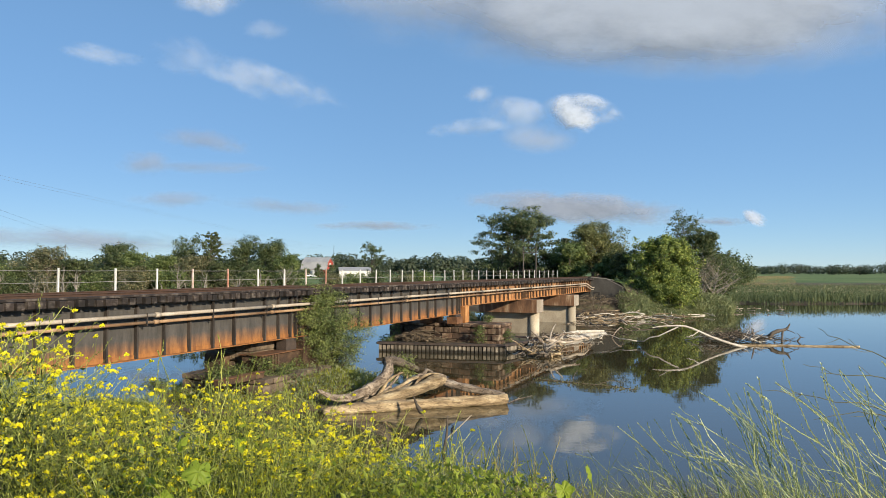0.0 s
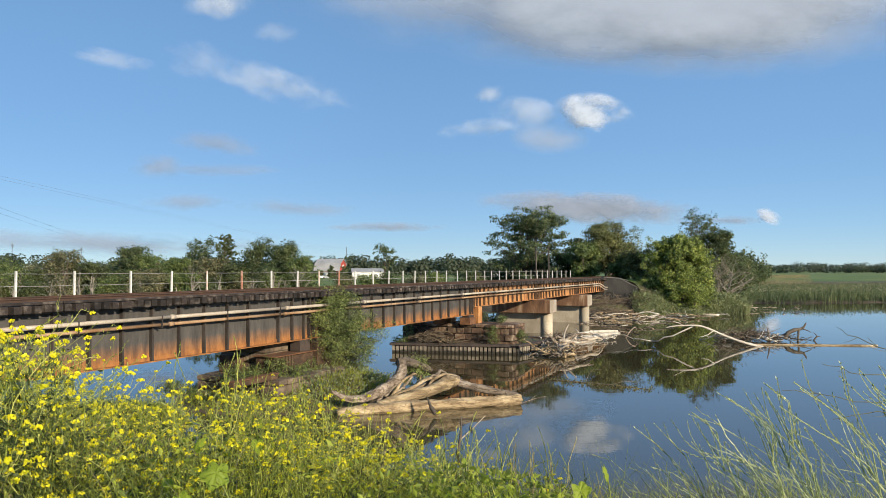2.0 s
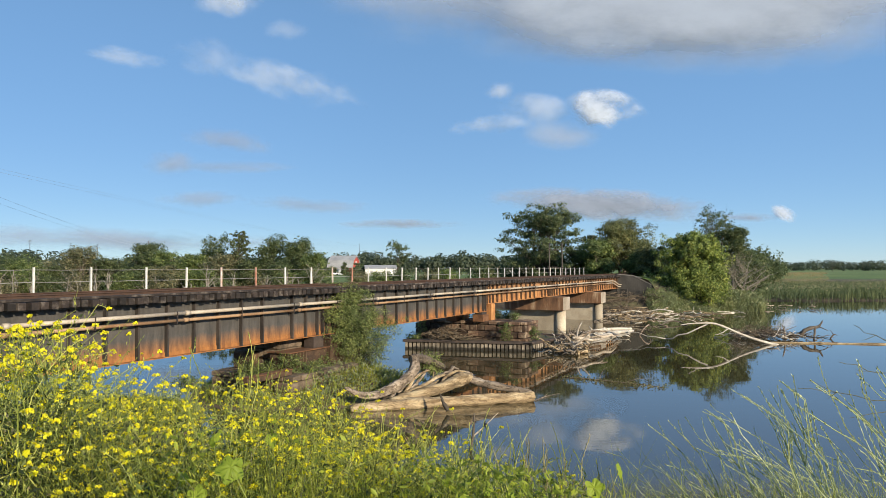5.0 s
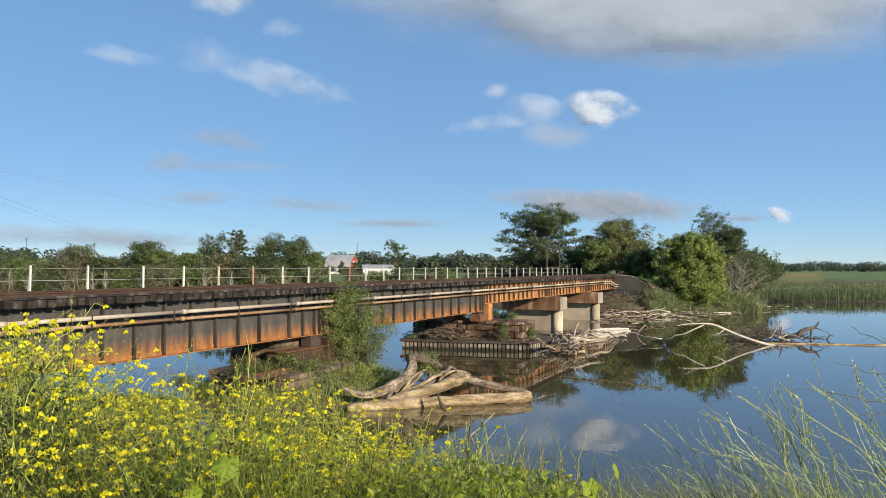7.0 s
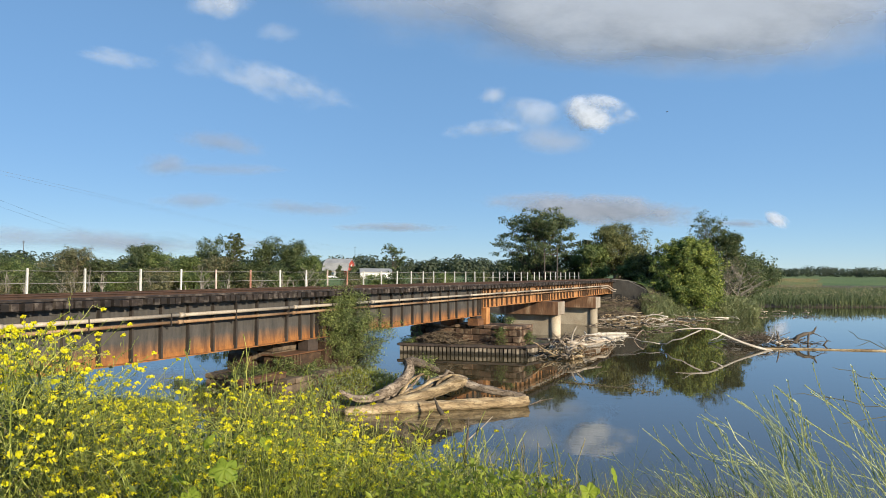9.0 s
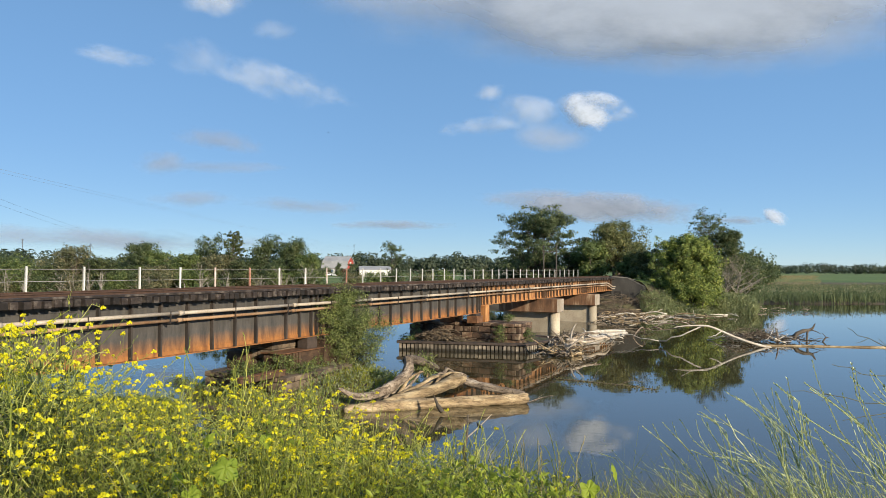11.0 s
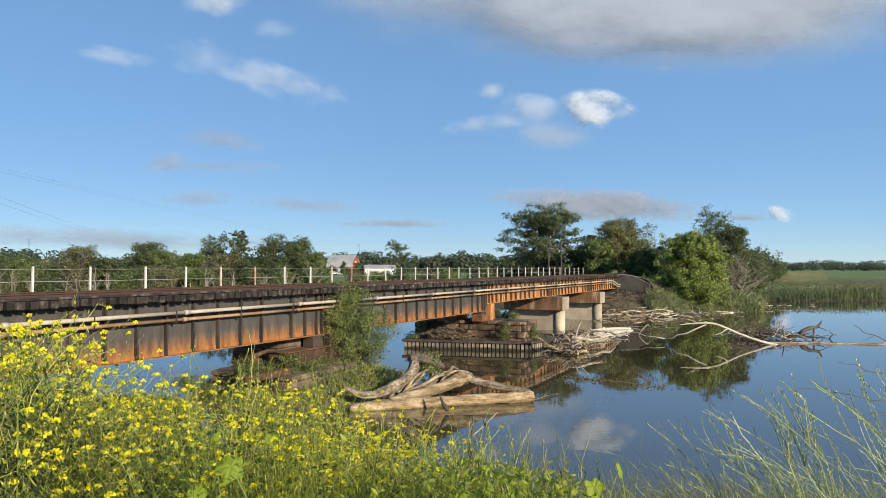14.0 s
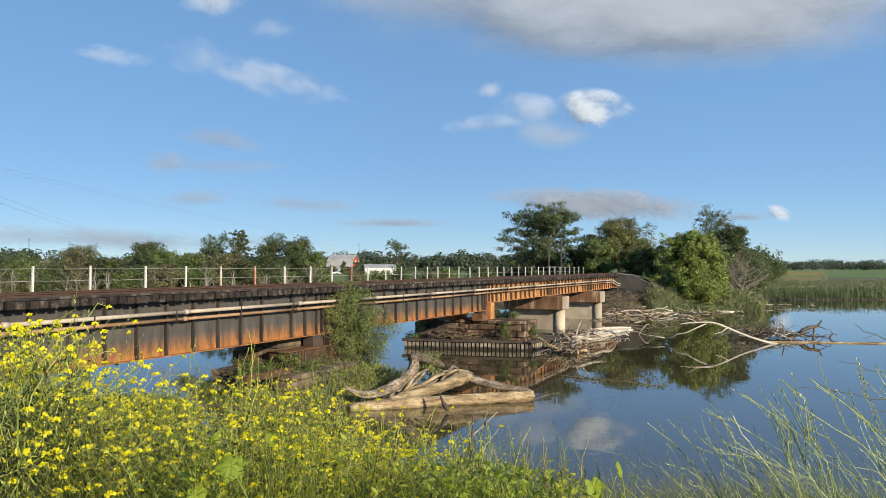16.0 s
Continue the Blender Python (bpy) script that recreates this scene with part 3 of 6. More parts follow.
def crib():
    """Timber-sheeted island round the stone pier."""
    c = thing("pier_protection_crib", "weathered timber and steel sheeting round the stone pier, filled with rubble", "crib")
    rng = random.Random(8)
    pts = [Vector(p) for p in ((-2.49, 46.2), (5.44, 44.5), (9.0, 49.0), (0.8, 53.5))]
    plank = Shape().box(0.0, 0.175, -0.06, 0.05, -1.2, 0.44, 0.02).mesh("plank", M_PILE)
    for a, b in zip(pts, pts[1:] + pts[:1]):
        way = b - a
        turn = math.atan2(way.y, way.x)
        m = Matrix.Translation((a.x, a.y, 0)) @ Matrix.Rotation(turn, 4, "Z")
        n = int(way.length / 0.26)
        for i in range(n):
            part("plank", plank, None, c, at=m @ pose(i * way.length / n, rng.uniform(-0.03, 0.02), rng.uniform(-0.04, 0.0), 0, rng.uniform(-1, 1), 0))
        w = Shape().box(-0.1, way.length + 0.1, -0.16, 0.14, 0.445, 0.61, 0.02)
        part("top_beam", w, M_DARK, c, "dark capping beam", at=m)
        part("backing_board", Shape().box(0.0, way.length, 0.07, 0.13, -1.2, 0.44), M_TIE, c, at=m)
    f, g = Shape(smooth=True), 14
    for j in range(g + 1):
        for i in range(g + 1):
            u, v = i / g, j / g
            p = (pts[0].lerp(pts[1], u)).lerp(pts[3].lerp(pts[2], u), v)
            edge = min(u, 1 - u, v, 1 - v)
            f.v.append((p.x, p.y, 0.47 + 0.30 * min(edge * 4, 1) * (0.5 + noise.noise((p.x, p.y, 5))) + 0.08 * noise.noise((p.x * 3, p.y * 3, 1))))
    f.f = [(j * (g + 1) + i, j * (g + 1) + i + 1, (j + 1) * (g + 1) + i + 1, (j + 1) * (g + 1) + i) for j in range(g) for i in range(g)]
    part("rubble_fill", f, M_RUBBLE, c)


M_RUBBLE = mat("earth_and_rubble", (0.045, 0.033, 0.022), (0.11, 0.08, 0.054), 0.95, 1.2, 9, 1.0, 0.08, own=0.0, c3=(0.09, 0.10, 0.045))
crib()

# steel pedestals that carry the deep girders' ends on the low piers
for s, q, z0 in ((28.6, 0.0, 1.80), (28.6, -1.95, 1.80), (11.6, 0.0, 1.10), (11.6, -1.95, 1.10)):
    t = thing("bearing_pedestal", "rusty riveted steel pedestal under a girder end", "bearing", BRIDGE_M @ Matrix.Translation((s, 0, 0)), "girder bearings")
    part("base_box", local_box(Shape(), -0.5, 0.5, q - 0.35, q + 0.35, z0 - 0.05, 2.22, 0.02), M_RUST if s > 20 else M_RUST_DARK, t)
    part("bearing_plate", local_box(Shape(), -0.4, 0.4, q - 0.25, q + 0.25, 2.222, 2.372, 0.01), M_DARK, t)
for q in (0.0, -1.95):
    t = thing("bearing_pedestal", "tall rusty steel pedestal under the shallower girder", "bearing", BRIDGE_M @ Matrix.Translation((29.85, 0, 0)), "girder bearings")
    part("base_box", local_box(Shape(), -0.32, 0.42, q - 0.35, q + 0.35, 1.75, 2.846, 0.02), M_ORANGE, t)


g = thing("steel_grillage", "rusty brown riveted steel grillage under the girder end", "bearing", BRIDGE_M @ Matrix.Translation((9.2, 0, 0)), "girder bearings")
part("box_beam", local_box(Shape(), -0.9, 1.7, -0.6, 0.30, 1.12, 1.85, 0.05), M_RUST_DARK, g)
part("box_beam", local_box(Shape(), -0.9, 1.7, -2.5, -1.5, 1.12, 1.85, 0.05), M_RUST_DARK, g)
part("cover_plate", local_box(Shape(), -1.0, 1.8, -0.7, 0.40, 1.852, 1.89, 0.01), M_RUST, g)
part("bearing_plate", local_box(Shape(), 0.9, 1.6, -0.3, 0.2, 1.892, 2.372, 0.01), M_DARK, g)
part("bearing_plate", local_box(Shape(), 0.9, 1.6, -2.2, -1.7, 1.852, 2.372, 0.01), M_DARK, g)
for k in range(6):
    part("batten", local_box(Shape(), -0.85 + 0.2 * k, -0.77 + 0.2 * k, 0.302, 0.36, 1.12, 1.84, 0.01), M_RUST_DARK, g)
t = thing("old_beam", "loose rusty steel beam lying on the pier ledge", "beam", BRIDGE_M @ Matrix.Translation((6.6, 0, 0)))
part("web", local_box(Shape(), -1.4, 1.1, 0.75, 0.95, 1.15, 1.36, 0.01), M_RUST_DARK, t)
part("top_flange", local_box(Shape(), -1.4, 1.1, 0.68, 1.02, 1.362, 1.39, 0.005), M_RUST, t)


def abutment(s, sign, top):
    a = thing("bridge_abutment", "concrete abutment coloured dark for shade, with a sloping wing wall", "abutment", BRIDGE_M @ Matrix.Translation((s, 0, 0)), "bridge abutments")
    e = (0.0, 2.0) if sign > 0 else (-2.0, 0.0)
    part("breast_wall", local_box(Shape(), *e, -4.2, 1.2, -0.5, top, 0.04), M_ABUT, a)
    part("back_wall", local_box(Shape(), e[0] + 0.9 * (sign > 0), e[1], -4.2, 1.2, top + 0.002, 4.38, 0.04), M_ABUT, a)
    if sign > 0:
        back = (BRIDGE_M @ Matrix.Translation((s, 0, 0))).inverted()
        ends = [Vector(p) for p in ((20.53, 83.60, 4.42), (22.30, 83.20, 4.30), (24.32, 82.60, 3.20))]
        side = Shape()
        for p in ends:
            q = p + Vector((-0.25, 0.65, 0))
            side.v += [tuple(back @ v) for v in (Vector((p.x, p.y, -0.5)), p, q, Vector((q.x, q.y, -0.5)))]
        side.f = [(0, 1, 2, 3), (11, 10, 9, 8)] + [(4 * k + j, 4 * k + 4 + j, 4 * k + 4 + (j + 1) % 4, 4 * k + (j + 1) % 4) for k in range(2) for j in range(4)]
        part("side_wall", side, M_ABUT, a, "sloping concrete wing wall coloured dark for shade")
        cope = Shape()
        for p in ends:
            cope.v += [tuple(back @ (p + Vector(d))) for d in ((0.02, -0.06, 0.004), (0.02, -0.06, 0.10), (-0.27, 0.70, 0.10), (-0.27, 0.70, 0.004))]
        cope.f = side.f
        part("coping", cope, M_COPE, a, "weathered grey concrete coping")
    w = Shape()
    x0, x1 = (2.0, 9.0) if sign > 0 else (-2.0, -9.0)
    k = -4.3 if sign > 0 else -2.0
    w.v = [(x0, k, -0.5), (x1, k - 2.6, -0.5), (x1, k - 2.6, 3.2), (x0, k, 4.25), (x0, k + 0.5, -0.5), (x1, k - 2.1, -0.5), (x1, k - 2.1, 3.2), (x0, k + 0.5, 4.25)]
    w.f = [(0, 1, 2, 3), (7, 6, 5, 4), (0, 4, 5, 1), (1, 5, 6, 2), (2, 6, 7, 3), (3, 7, 4, 0)]
    if sign < 0:
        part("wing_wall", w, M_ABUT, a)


M_COPE = mat("grey_coping_concrete", (0.12, 0.115, 0.105), (0.22, 0.21, 0.19), 0.92, 1.0, 14, 0.3)
# concrete tone set this dark to hold the shade on the abutment
M_ABUT = mat("shade_dark_concrete", (0.022, 0.022, 0.021), (0.055, 0.052, 0.048), 0.92, 0.7, 14, 0.4, stretch=(1, 1, 0.4))
abutment(70.0, 1, 2.80)
abutment(-7.35, -1, 2.32)


def ballast_shoulder():
    """Pale crushed stone spilling from the track behind the wing wall."""
    sh, n = Shape(smooth=True), 16
    for j in range(n + 1):
        for i in range(n + 1):
            u, v = i / n, j / n
            x, y = 20.8 + 4.6 * u, 84.1 - 0.6 * u + 7.0 * v
            fall = 4.30 - 0.75 * step(0.35, 1.0, u) - 1.3 * step(0.75, 1.0, u)
            sh.v.append((x, y, fall + 0.10 * noise.noise((x * 2.2, y * 2.2, 4)) - 1.5 * step(0.8, 1.0, v) * (v > 0.9)))
    sh.f = [(j * (n + 1) + i, j * (n + 1) + i + 1, (j + 1) * (n + 1) + i + 1, (j + 1) * (n + 1) + i) for j in range(n) for i in range(n)]
    tagged(new("ballast_shoulder", sh.mesh("ballast_shoulder", M_BALLAST)), "pale crushed-stone ballast behind the abutment", "gravel", kind="stuff")


M_BALLAST = mat("pale_crushed_stone", (0.20, 0.18, 0.155), (0.34, 0.31, 0.27), 0.95, 1.2, 9, 1.0, 0.06, own=0.0)
ballast_shoulder()


# ---- driftwood ----
def curve(P, n):
    """A smooth line through points, n steps from one to the next."""
    out = []
    for i in range(len(P) - 1):
        p0, p1, p2, p3 = P[max(i - 1, 0)], P[i], P[i + 1], P[min(i + 2, len(P) - 1)]
        for k in range(n):
            t = k / n
            out.append(0.5 * ((2 * p1) + (p2 - p0) * t + (2 * p0 - 5 * p1 + 4 * p2 - p3) * t * t + (3 * p1 - p0 - 3 * p2 + p3) * t ** 3))
    return out + [P[-1]]


def log(name, label, pts, radii, material, sides=10, rough=0.06, seed=1, forks=()):
    """A bare trunk: knobbly tube through the points, with broken side limbs."""
    rng = random.Random(seed)
    P = [Vector(p) for p in pts]
    fine = curve(P, 5)
    rr = [(radii[k // 5] * (1 - k % 5 / 5) + radii[min(k // 5 + 1, len(radii) - 1)] * (k % 5 / 5)) * (1 + rng.uniform(-rough, rough)) for k in range(len(fine))]
    sh = Shape(smooth=True).tube(fine, rr, sides)
    for k, v in enumerate(sh.v):
        d = (noise.noise(Vector(v) * 3.0) * 0.26 + noise.noise(Vector(v) * 9.0) * 0.18) * rr[min(k // sides, len(rr) - 1)]
        c = fine[min(k // sides, len(fine) - 1)]
        w = 2 * math.pi * (k % sides) / sides
        d += rr[min(k // sides, len(rr) - 1)] * 0.26 * noise.noise((math.cos(w) * 3.5, math.sin(w) * 3.5, k // sides * 0.11 + seed * 9.0))
        sh.v[k] = tuple(Vector(v) + (Vector(v) - c).normalized() * d)
    for a, b, r0, r1 in forks:
        sh.tube(wander(a, b, 5, 0.12, rng), [r0 + (r1 - r0) * i / 5 for i in range(6)], 6)
    return tagged(new(name, sh.mesh(name, material)), label, "driftwood")


log("trunk_log", "long pale barkless log with a sawn end in the water", [(-3.40, 25.90, 0.10), (-2.79, 26.20, 0.12), (-1.35, 26.60, 0.14), (0.35, 27.10, 0.16), (2.11, 27.50, 0.18), (3.40, 27.85, 0.18), (3.49, 27.87, 0.18)], [0.10, 0.19, 0.22, 0.21, 0.20, 0.205, 0.19], M_LOG, 30, 0.03, 1)
log("driftwood_log", "curved grey driftwood trunk resting on the bank", [(-3.67, 26.40, 0.81), (-3.06, 26.60, 0.48), (-2.42, 27.00, 0.48), (-1.84, 27.40, 0.69), (-1.38, 27.80, 1.00), (-1.13, 28.20, 1.37), (-1.20, 28.40, 1.68)], [0.05, 0.12, 0.17, 0.20, 0.20, 0.19, 0.16], M_LOG_GREY, 26, 0.04, 2)
log("driftwood_log", "short grey broken trunk propped across the pile", [(-1.32, 28.50, 1.58), (-0.90, 28.80, 1.56), (-0.37, 29.20, 1.35), (0.02, 29.50, 1.12)], [0.18, 0.17, 0.15, 0.10], M_LOG_GREY, 24, 0.05, 3)
log("driftwood_limb", "pale bent limb leaning on the long trunk", [(-2.03, 27.00, 0.18), (-0.96, 27.40, 0.40), (0.02, 27.80, 0.60), (0.62, 28.20, 0.80), (1.09, 28.50, 0.86)], [0.13, 0.19, 0.23, 0.25, 0.17], M_LOG, 26, 0.05, 4, forks=(((0.5, 28.15, 0.9), (1.0, 28.0, 1.0), 0.09, 0.04), ((-0.7, 27.5, 0.55), (-0.2, 27.9, 0.85), 0.06, 0.03)))
log("driftwood_limb", "grey limb sloping down to the sawn log end", [(0.96, 28.50, 0.83), (1.50, 28.40, 0.66), (2.28, 28.20, 0.53), (3.45, 28.00, 0.32)], [0.17, 0.16, 0.15, 0.10], M_LOG_GREY, 22, 0.05, 5)
for i, (a, b, c, r) in enumerate((((-1.59, 27.60, 0.30), (-1.11, 28.20, 0.76), (-0.73, 28.60, 1.15), 0.06), ((-0.90, 28.20, 0.35), (-0.27, 28.60, 0.70), (0.37, 29.00, 1.07), 0.08), ((-0.43, 28.60, 0.51), (0.14, 29.00, 0.91), (1.02, 29.00, 0.84), 0.07), ((-1.05, 28.40, 0.43), (-0.55, 28.80, 0.76), (-0.14, 29.20, 0.95), 0.05), ((-0.21, 28.80, 0.67), (0.37, 29.20, 1.00), (0.56, 29.40, 1.04), 0.09), ((-1.87, 27.80, 0.42), (-1.53, 28.10, 0.51), (-0.89, 28.40, 0.55), 0.06), ((-1.73, 27.40, 0.27), (-0.54, 28.00, 0.70), (0.25, 28.50, 0.94), 0.09), ((-0.09, 28.60, 0.61), (0.51, 28.90, 1.02), (1.15, 28.80, 0.90), 0.06), ((-1.38, 27.90, 0.41), (-0.82, 28.60, 0.88), (-0.46, 29.00, 1.14), 0.05), ((-0.75, 27.60, 0.37), (0.14, 28.30, 0.84), (0.78, 28.80, 1.03), 0.07), ((0.14, 29.00, 0.73), (0.73, 29.30, 0.98), (1.25, 29.00, 0.75), 0.05), ((-2.05, 27.20, 0.27), (-1.74, 27.60, 0.46), (-1.27, 28.30, 0.84), 0.06))):
    sag = random.Random(60 + i)
    hook = [Vector(p) for p in (a, b, c)]
    hook = [hook[0], hook[0].lerp(hook[1], 0.55) + Vector((sag.uniform(-0.14, 0.14), 0, sag.uniform(-0.16, 0.10))), hook[1] + Vector((sag.uniform(-0.10, 0.10), 0, sag.uniform(-0.05, 0.12))), hook[1].lerp(hook[2], 0.6) + Vector((sag.uniform(-0.12, 0.12), 0, sag.uniform(-0.02, 0.14))), hook[2] + Vector((sag.uniform(-0.2, 0.2), 0, sag.uniform(-0.25, 0.05)))]
    log("driftwood_branch", "thin grey root of the driftwood pile", hook, [r, r * 1.1, r * 0.8, r * 0.7, r * 0.4], M_LOG_GREY if i % 3 else M_LOG, 12, 0.08, 10 + i)
log("stump_spike", "dark split stub rising from the water beside the log", [(0.16, 25.60, 0.11), (0.02, 25.70, 0.34), (-0.14, 25.80, 0.69)], [0.10, 0.07, 0.02], M_SNAG, 7, 0.1, 7)
log("perch_branch", "dark forked stick standing in shallow water", [(0.75, 20.40, -0.02), (0.85, 20.50, 0.46), (0.89, 20.60, 1.05)], [0.05, 0.035, 0.015], M_SNAG, 7, 0.1, 8)
log("perch_stick", "thin pale stick slanting out of the water", [(0.79, 20.55, 0.33), (1.20, 20.75, 0.64), (1.61, 20.90, 1.00)], [0.024, 0.018, 0.010], M_BLEACH_DULL, 7, 0.1, 9)


def tangle(name, label, spots, count, spread, length, radius, material, seed, flat=0.5, category="driftwood"):
    """A heap of bare branches, thrown one over the other."""
    rng = random.Random(seed)
    sh = Shape(smooth=True)
    for i in range(count):
        c = Vector(rng.choice(spots)) + Vector((rng.gauss(0, spread), rng.gauss(0, spread), abs(rng.gauss(0, spread * 0.18))))
        w = rng.uniform(0, 2 * math.pi)
        l = length * rng.uniform(0.35, 1.1)
        d = Vector((math.cos(w), math.sin(w), rng.uniform(-0.15, flat))) * l
        a, b = c - d * 0.4, c + d * 0.6
        a.z, b.z = max(a.z, 0.02), max(b.z, 0.03)
        r = radius * rng.uniform(0.35, 1.2)
        pts = wander(a, b, 6, 0.09, rng)
        sh.tube(pts, [r * (1 - 0.11 * k) for k in range(7)], 6)
        for k in range(rng.randint(0, 3)):
            p = pts[rng.randint(2, 5)]
            e = p + Vector((rng.uniform(-1, 1), rng.uniform(-1, 1), rng.uniform(-0.2, 0.8))) * l * 0.25
            sh.tube(wander(p, e, 3, 0.2, rng), [r * 0.5, r * 0.4, r * 0.3, r * 0.15], 5)
    return tagged(new(name, sh.mesh(name, material)), label, category, kind="stuff")


tangle("driftwood_heap", "bleached roots and branches jammed against the crib", [(7.32, 45.50, -0.03), (8.04, 46.50, 0.15), (8.59, 47.50, 0.42), (9.64, 49.00, 0.35), (7.25, 44.00, -0.21), (7.99, 45.20, -0.14), (8.12, 47.00, 0.25), (8.59, 46.50, 0.08), (9.06, 48.00, 0.37), (8.76, 48.00, 0.68)], 90, 0.5, 1.4, 0.05, M_LOG_GREY, 21, 0.7)
tangle("driftwood_heap", "pale broken branches and roots piled at the pier foot", [(8.21, 47.50, 0.23), (9.25, 49.00, 0.27), (10.85, 53.00, 0.20), (8.33, 46.50, 0.08), (7.42, 45.00, -0.11), (12.58, 55.00, 0.10)], 40, 0.7, 1.8, 0.07, M_BLEACH, 22, 0.6)
tangle("driftwood_heap", "drift of pale sticks along the far shore", [(17.93, 77.00, -0.11), (19.72, 78.00, -0.05), (21.59, 78.00, -0.05), (23.46, 78.00, -0.05), (24.68, 76.00, -0.04), (27.21, 78.00, -0.05), (29.82, 80.00, -0.06), (32.87, 82.00, 0.07)], 26, 1.3, 4.0, 0.075, M_BLEACH, 23, 0.06)
tangle("driftwood_heap", "tan sticks and bark washed along the far shore", [(18.06, 75.00, -0.09), (20.43, 76.00, -0.04), (23.16, 76.00, -0.04), (25.26, 75.00, -0.09), (28.45, 78.00, -0.05), (18.47, 78.00, 0.13), (20.42, 79.50, 0.16), (22.01, 79.50, 0.16)], 80, 1.3, 2.4, 0.075, M_LOG, 29, 0.06)
tangle("driftwood_heap", "grey flood debris under the far end of the bridge", [(15.68, 71.00, -0.03), (17.82, 74.00, -0.08), (17.47, 67.00, -0.06), (19.91, 68.00, -0.03), (16.65, 68.00, -0.03)], 24, 1.5, 3.0, 0.075, M_LOG_GREY, 24, 0.06)
tangle("brush_heap", "brown flood brush caught on the stone pier", [(-0.9, 47.0, 0.85), (-0.2, 46.9, 0.95), (-0.4, 46.6, 0.65), (0.6, 46.5, 0.75), (0.3, 47.0, 1.15), (1.1, 46.2, 0.65)], 170, 0.45, 1.5, 0.028, M_BRUSH, 25, 0.5)
tangle("brush_heap", "root mass and twigs of a stranded tree in the river", [(22.4, 52.6, 0.30), (23.3, 52.6, 0.10), (24.4, 52.6, 0.18), (25.4, 52.6, 0.18), (25.8, 51.6, 0.10), (23.7, 53.0, 0.36), (24.4, 53.0, 0.44), (22.7, 52.6, 0.18)], 240, 0.75, 1.7, 0.033, M_BRUSH, 26, 0.55)
tangle("driftwood_heap", "pale floating sticks before the reed bed", [(41.66, 92.00, 0.10), (43.50, 92.00, -0.05), (44.84, 91.00, 0.01), (47.03, 91.00, 0.01)], 12, 1.6, 2.2, 0.07, M_BLEACH_DULL, 27, 0.02)
tangle("brush_heap", "brown dead brush on the slope below the abutment", [(18.27, 78.50, 1.67), (19.90, 80.00, 2.11), (21.24, 79.00, 1.52), (23.07, 81.00, 1.82), (18.42, 76.50, 1.03), (20.39, 77.00, 0.81)], 170, 0.9, 1.8, 0.032, M_BRUSH, 28, 0.6)
tangle("driftwood_heap", "bleached sticks over the stranded tree in the river", [(22.9, 52.5, 0.24), (23.8, 52.5, 0.16), (24.6, 52.0, 0.14), (25.2, 51.6, 0.16), (22.4, 53.4, 0.08)], 34, 0.7, 2.0, 0.04, M_BLEACH, 30, 0.45)


def root_crown(label, at, size, count, material, seed):
    """The upturned root plate of a drowned tree: a stub, and thick roots that taper and twist away from it."""
    rng = random.Random(seed)
    at = Vector(at)
    arms = []
    for i in range(count):
        w = 2 * math.pi * (i + rng.random()) / count
        reach = size * rng.uniform(0.5, 1.15)
        mid = at + Vector((math.cos(w) * reach * 0.5, math.sin(w) * reach * 0.5, rng.uniform(-0.1, 0.5) * size))
        end = mid + Vector((math.cos(w + rng.uniform(-0.8, 0.8)) * reach * 0.6, math.sin(w + rng.uniform(-0.8, 0.8)) * reach * 0.6, rng.uniform(-0.45, 0.45) * size))
        mid.z, end.z = max(mid.z, 0.05), max(end.z, 0.02)
        r = size * rng.uniform(0.06, 0.11)
        arms += [(at, mid, r * 1.25, r * 0.8), (mid, end, r * 0.8, r * 0.25)]
    lean = Vector((rng.uniform(-0.5, 0.5), rng.uniform(-0.3, 0.3), rng.uniform(0.2, 0.6))) * size
    return log("root_crown", label, [at - lean * 0.6, at, at + lean * 0.5, at + lean], [size * 0.12, size * 0.17, size * 0.14, size * 0.07], material, 12, 0.12, seed, forks=arms)


for i, (x, y, z, size, n) in enumerate(((7.75, 42.4, 0.25, 0.7, 6), (8.2, 44.0, 0.55, 0.85, 6), (8.9, 46.6, 0.70, 0.9, 7), (7.1, 43.4, 0.15, 0.45, 5))):
    root_crown(("grey twisted root plate jammed against the crib", "bleached knotted root mass in the drift heap")[i % 2], (x, y, z), size, n, (M_LOG_GREY, M_BLEACH_DULL)[i % 2], 400 + i)
tangle("driftwood_heap", "short bleached limbs heaped against the crib corner", [(7.6, 43.0, 0.1), (8.0, 44.2, 0.3), (8.4, 45.4, 0.4), (8.9, 46.8, 0.5), (7.3, 44.2, 0.3)], 50, 0.45, 1.1, 0.085, M_LOG, 47, 0.9)
for i, (a, b, r) in enumerate((((8.3, 44.5, 0.5), (9.0, 46.0, 1.75), 0.06), ((8.1, 45.2, 0.4), (7.2, 45.0, 1.45), 0.06), ((7.9, 43.4, 0.3), (8.9, 43.0, 1.3), 0.06), ((8.6, 46.0, 0.7), (10.9, 47.2, 1.0), 0.09), ((8.0, 44.0, 0.9), (10.2, 45.5, 0.7), 0.10), ((6.0, 43.4, 0.05), (8.0, 45.5, 0.75), 0.05), ((9.0, 47.5, 0.6), (12.2, 50.2, 0.35), 0.12), ((9.8, 49.0, 0.4), (13.0, 52.6, 0.25), 0.10))):
    rg = random.Random(430 + i)
    log("driftwood_limb", "broken pale limb thrown across the drift heap", wander(a, b, 4, 0.10, rg), [r, r, r * 0.85, r * 0.7, r * 0.4], (M_BLEACH_DULL, M_LOG_GREY)[i % 2], 10, 0.1, 440 + i)
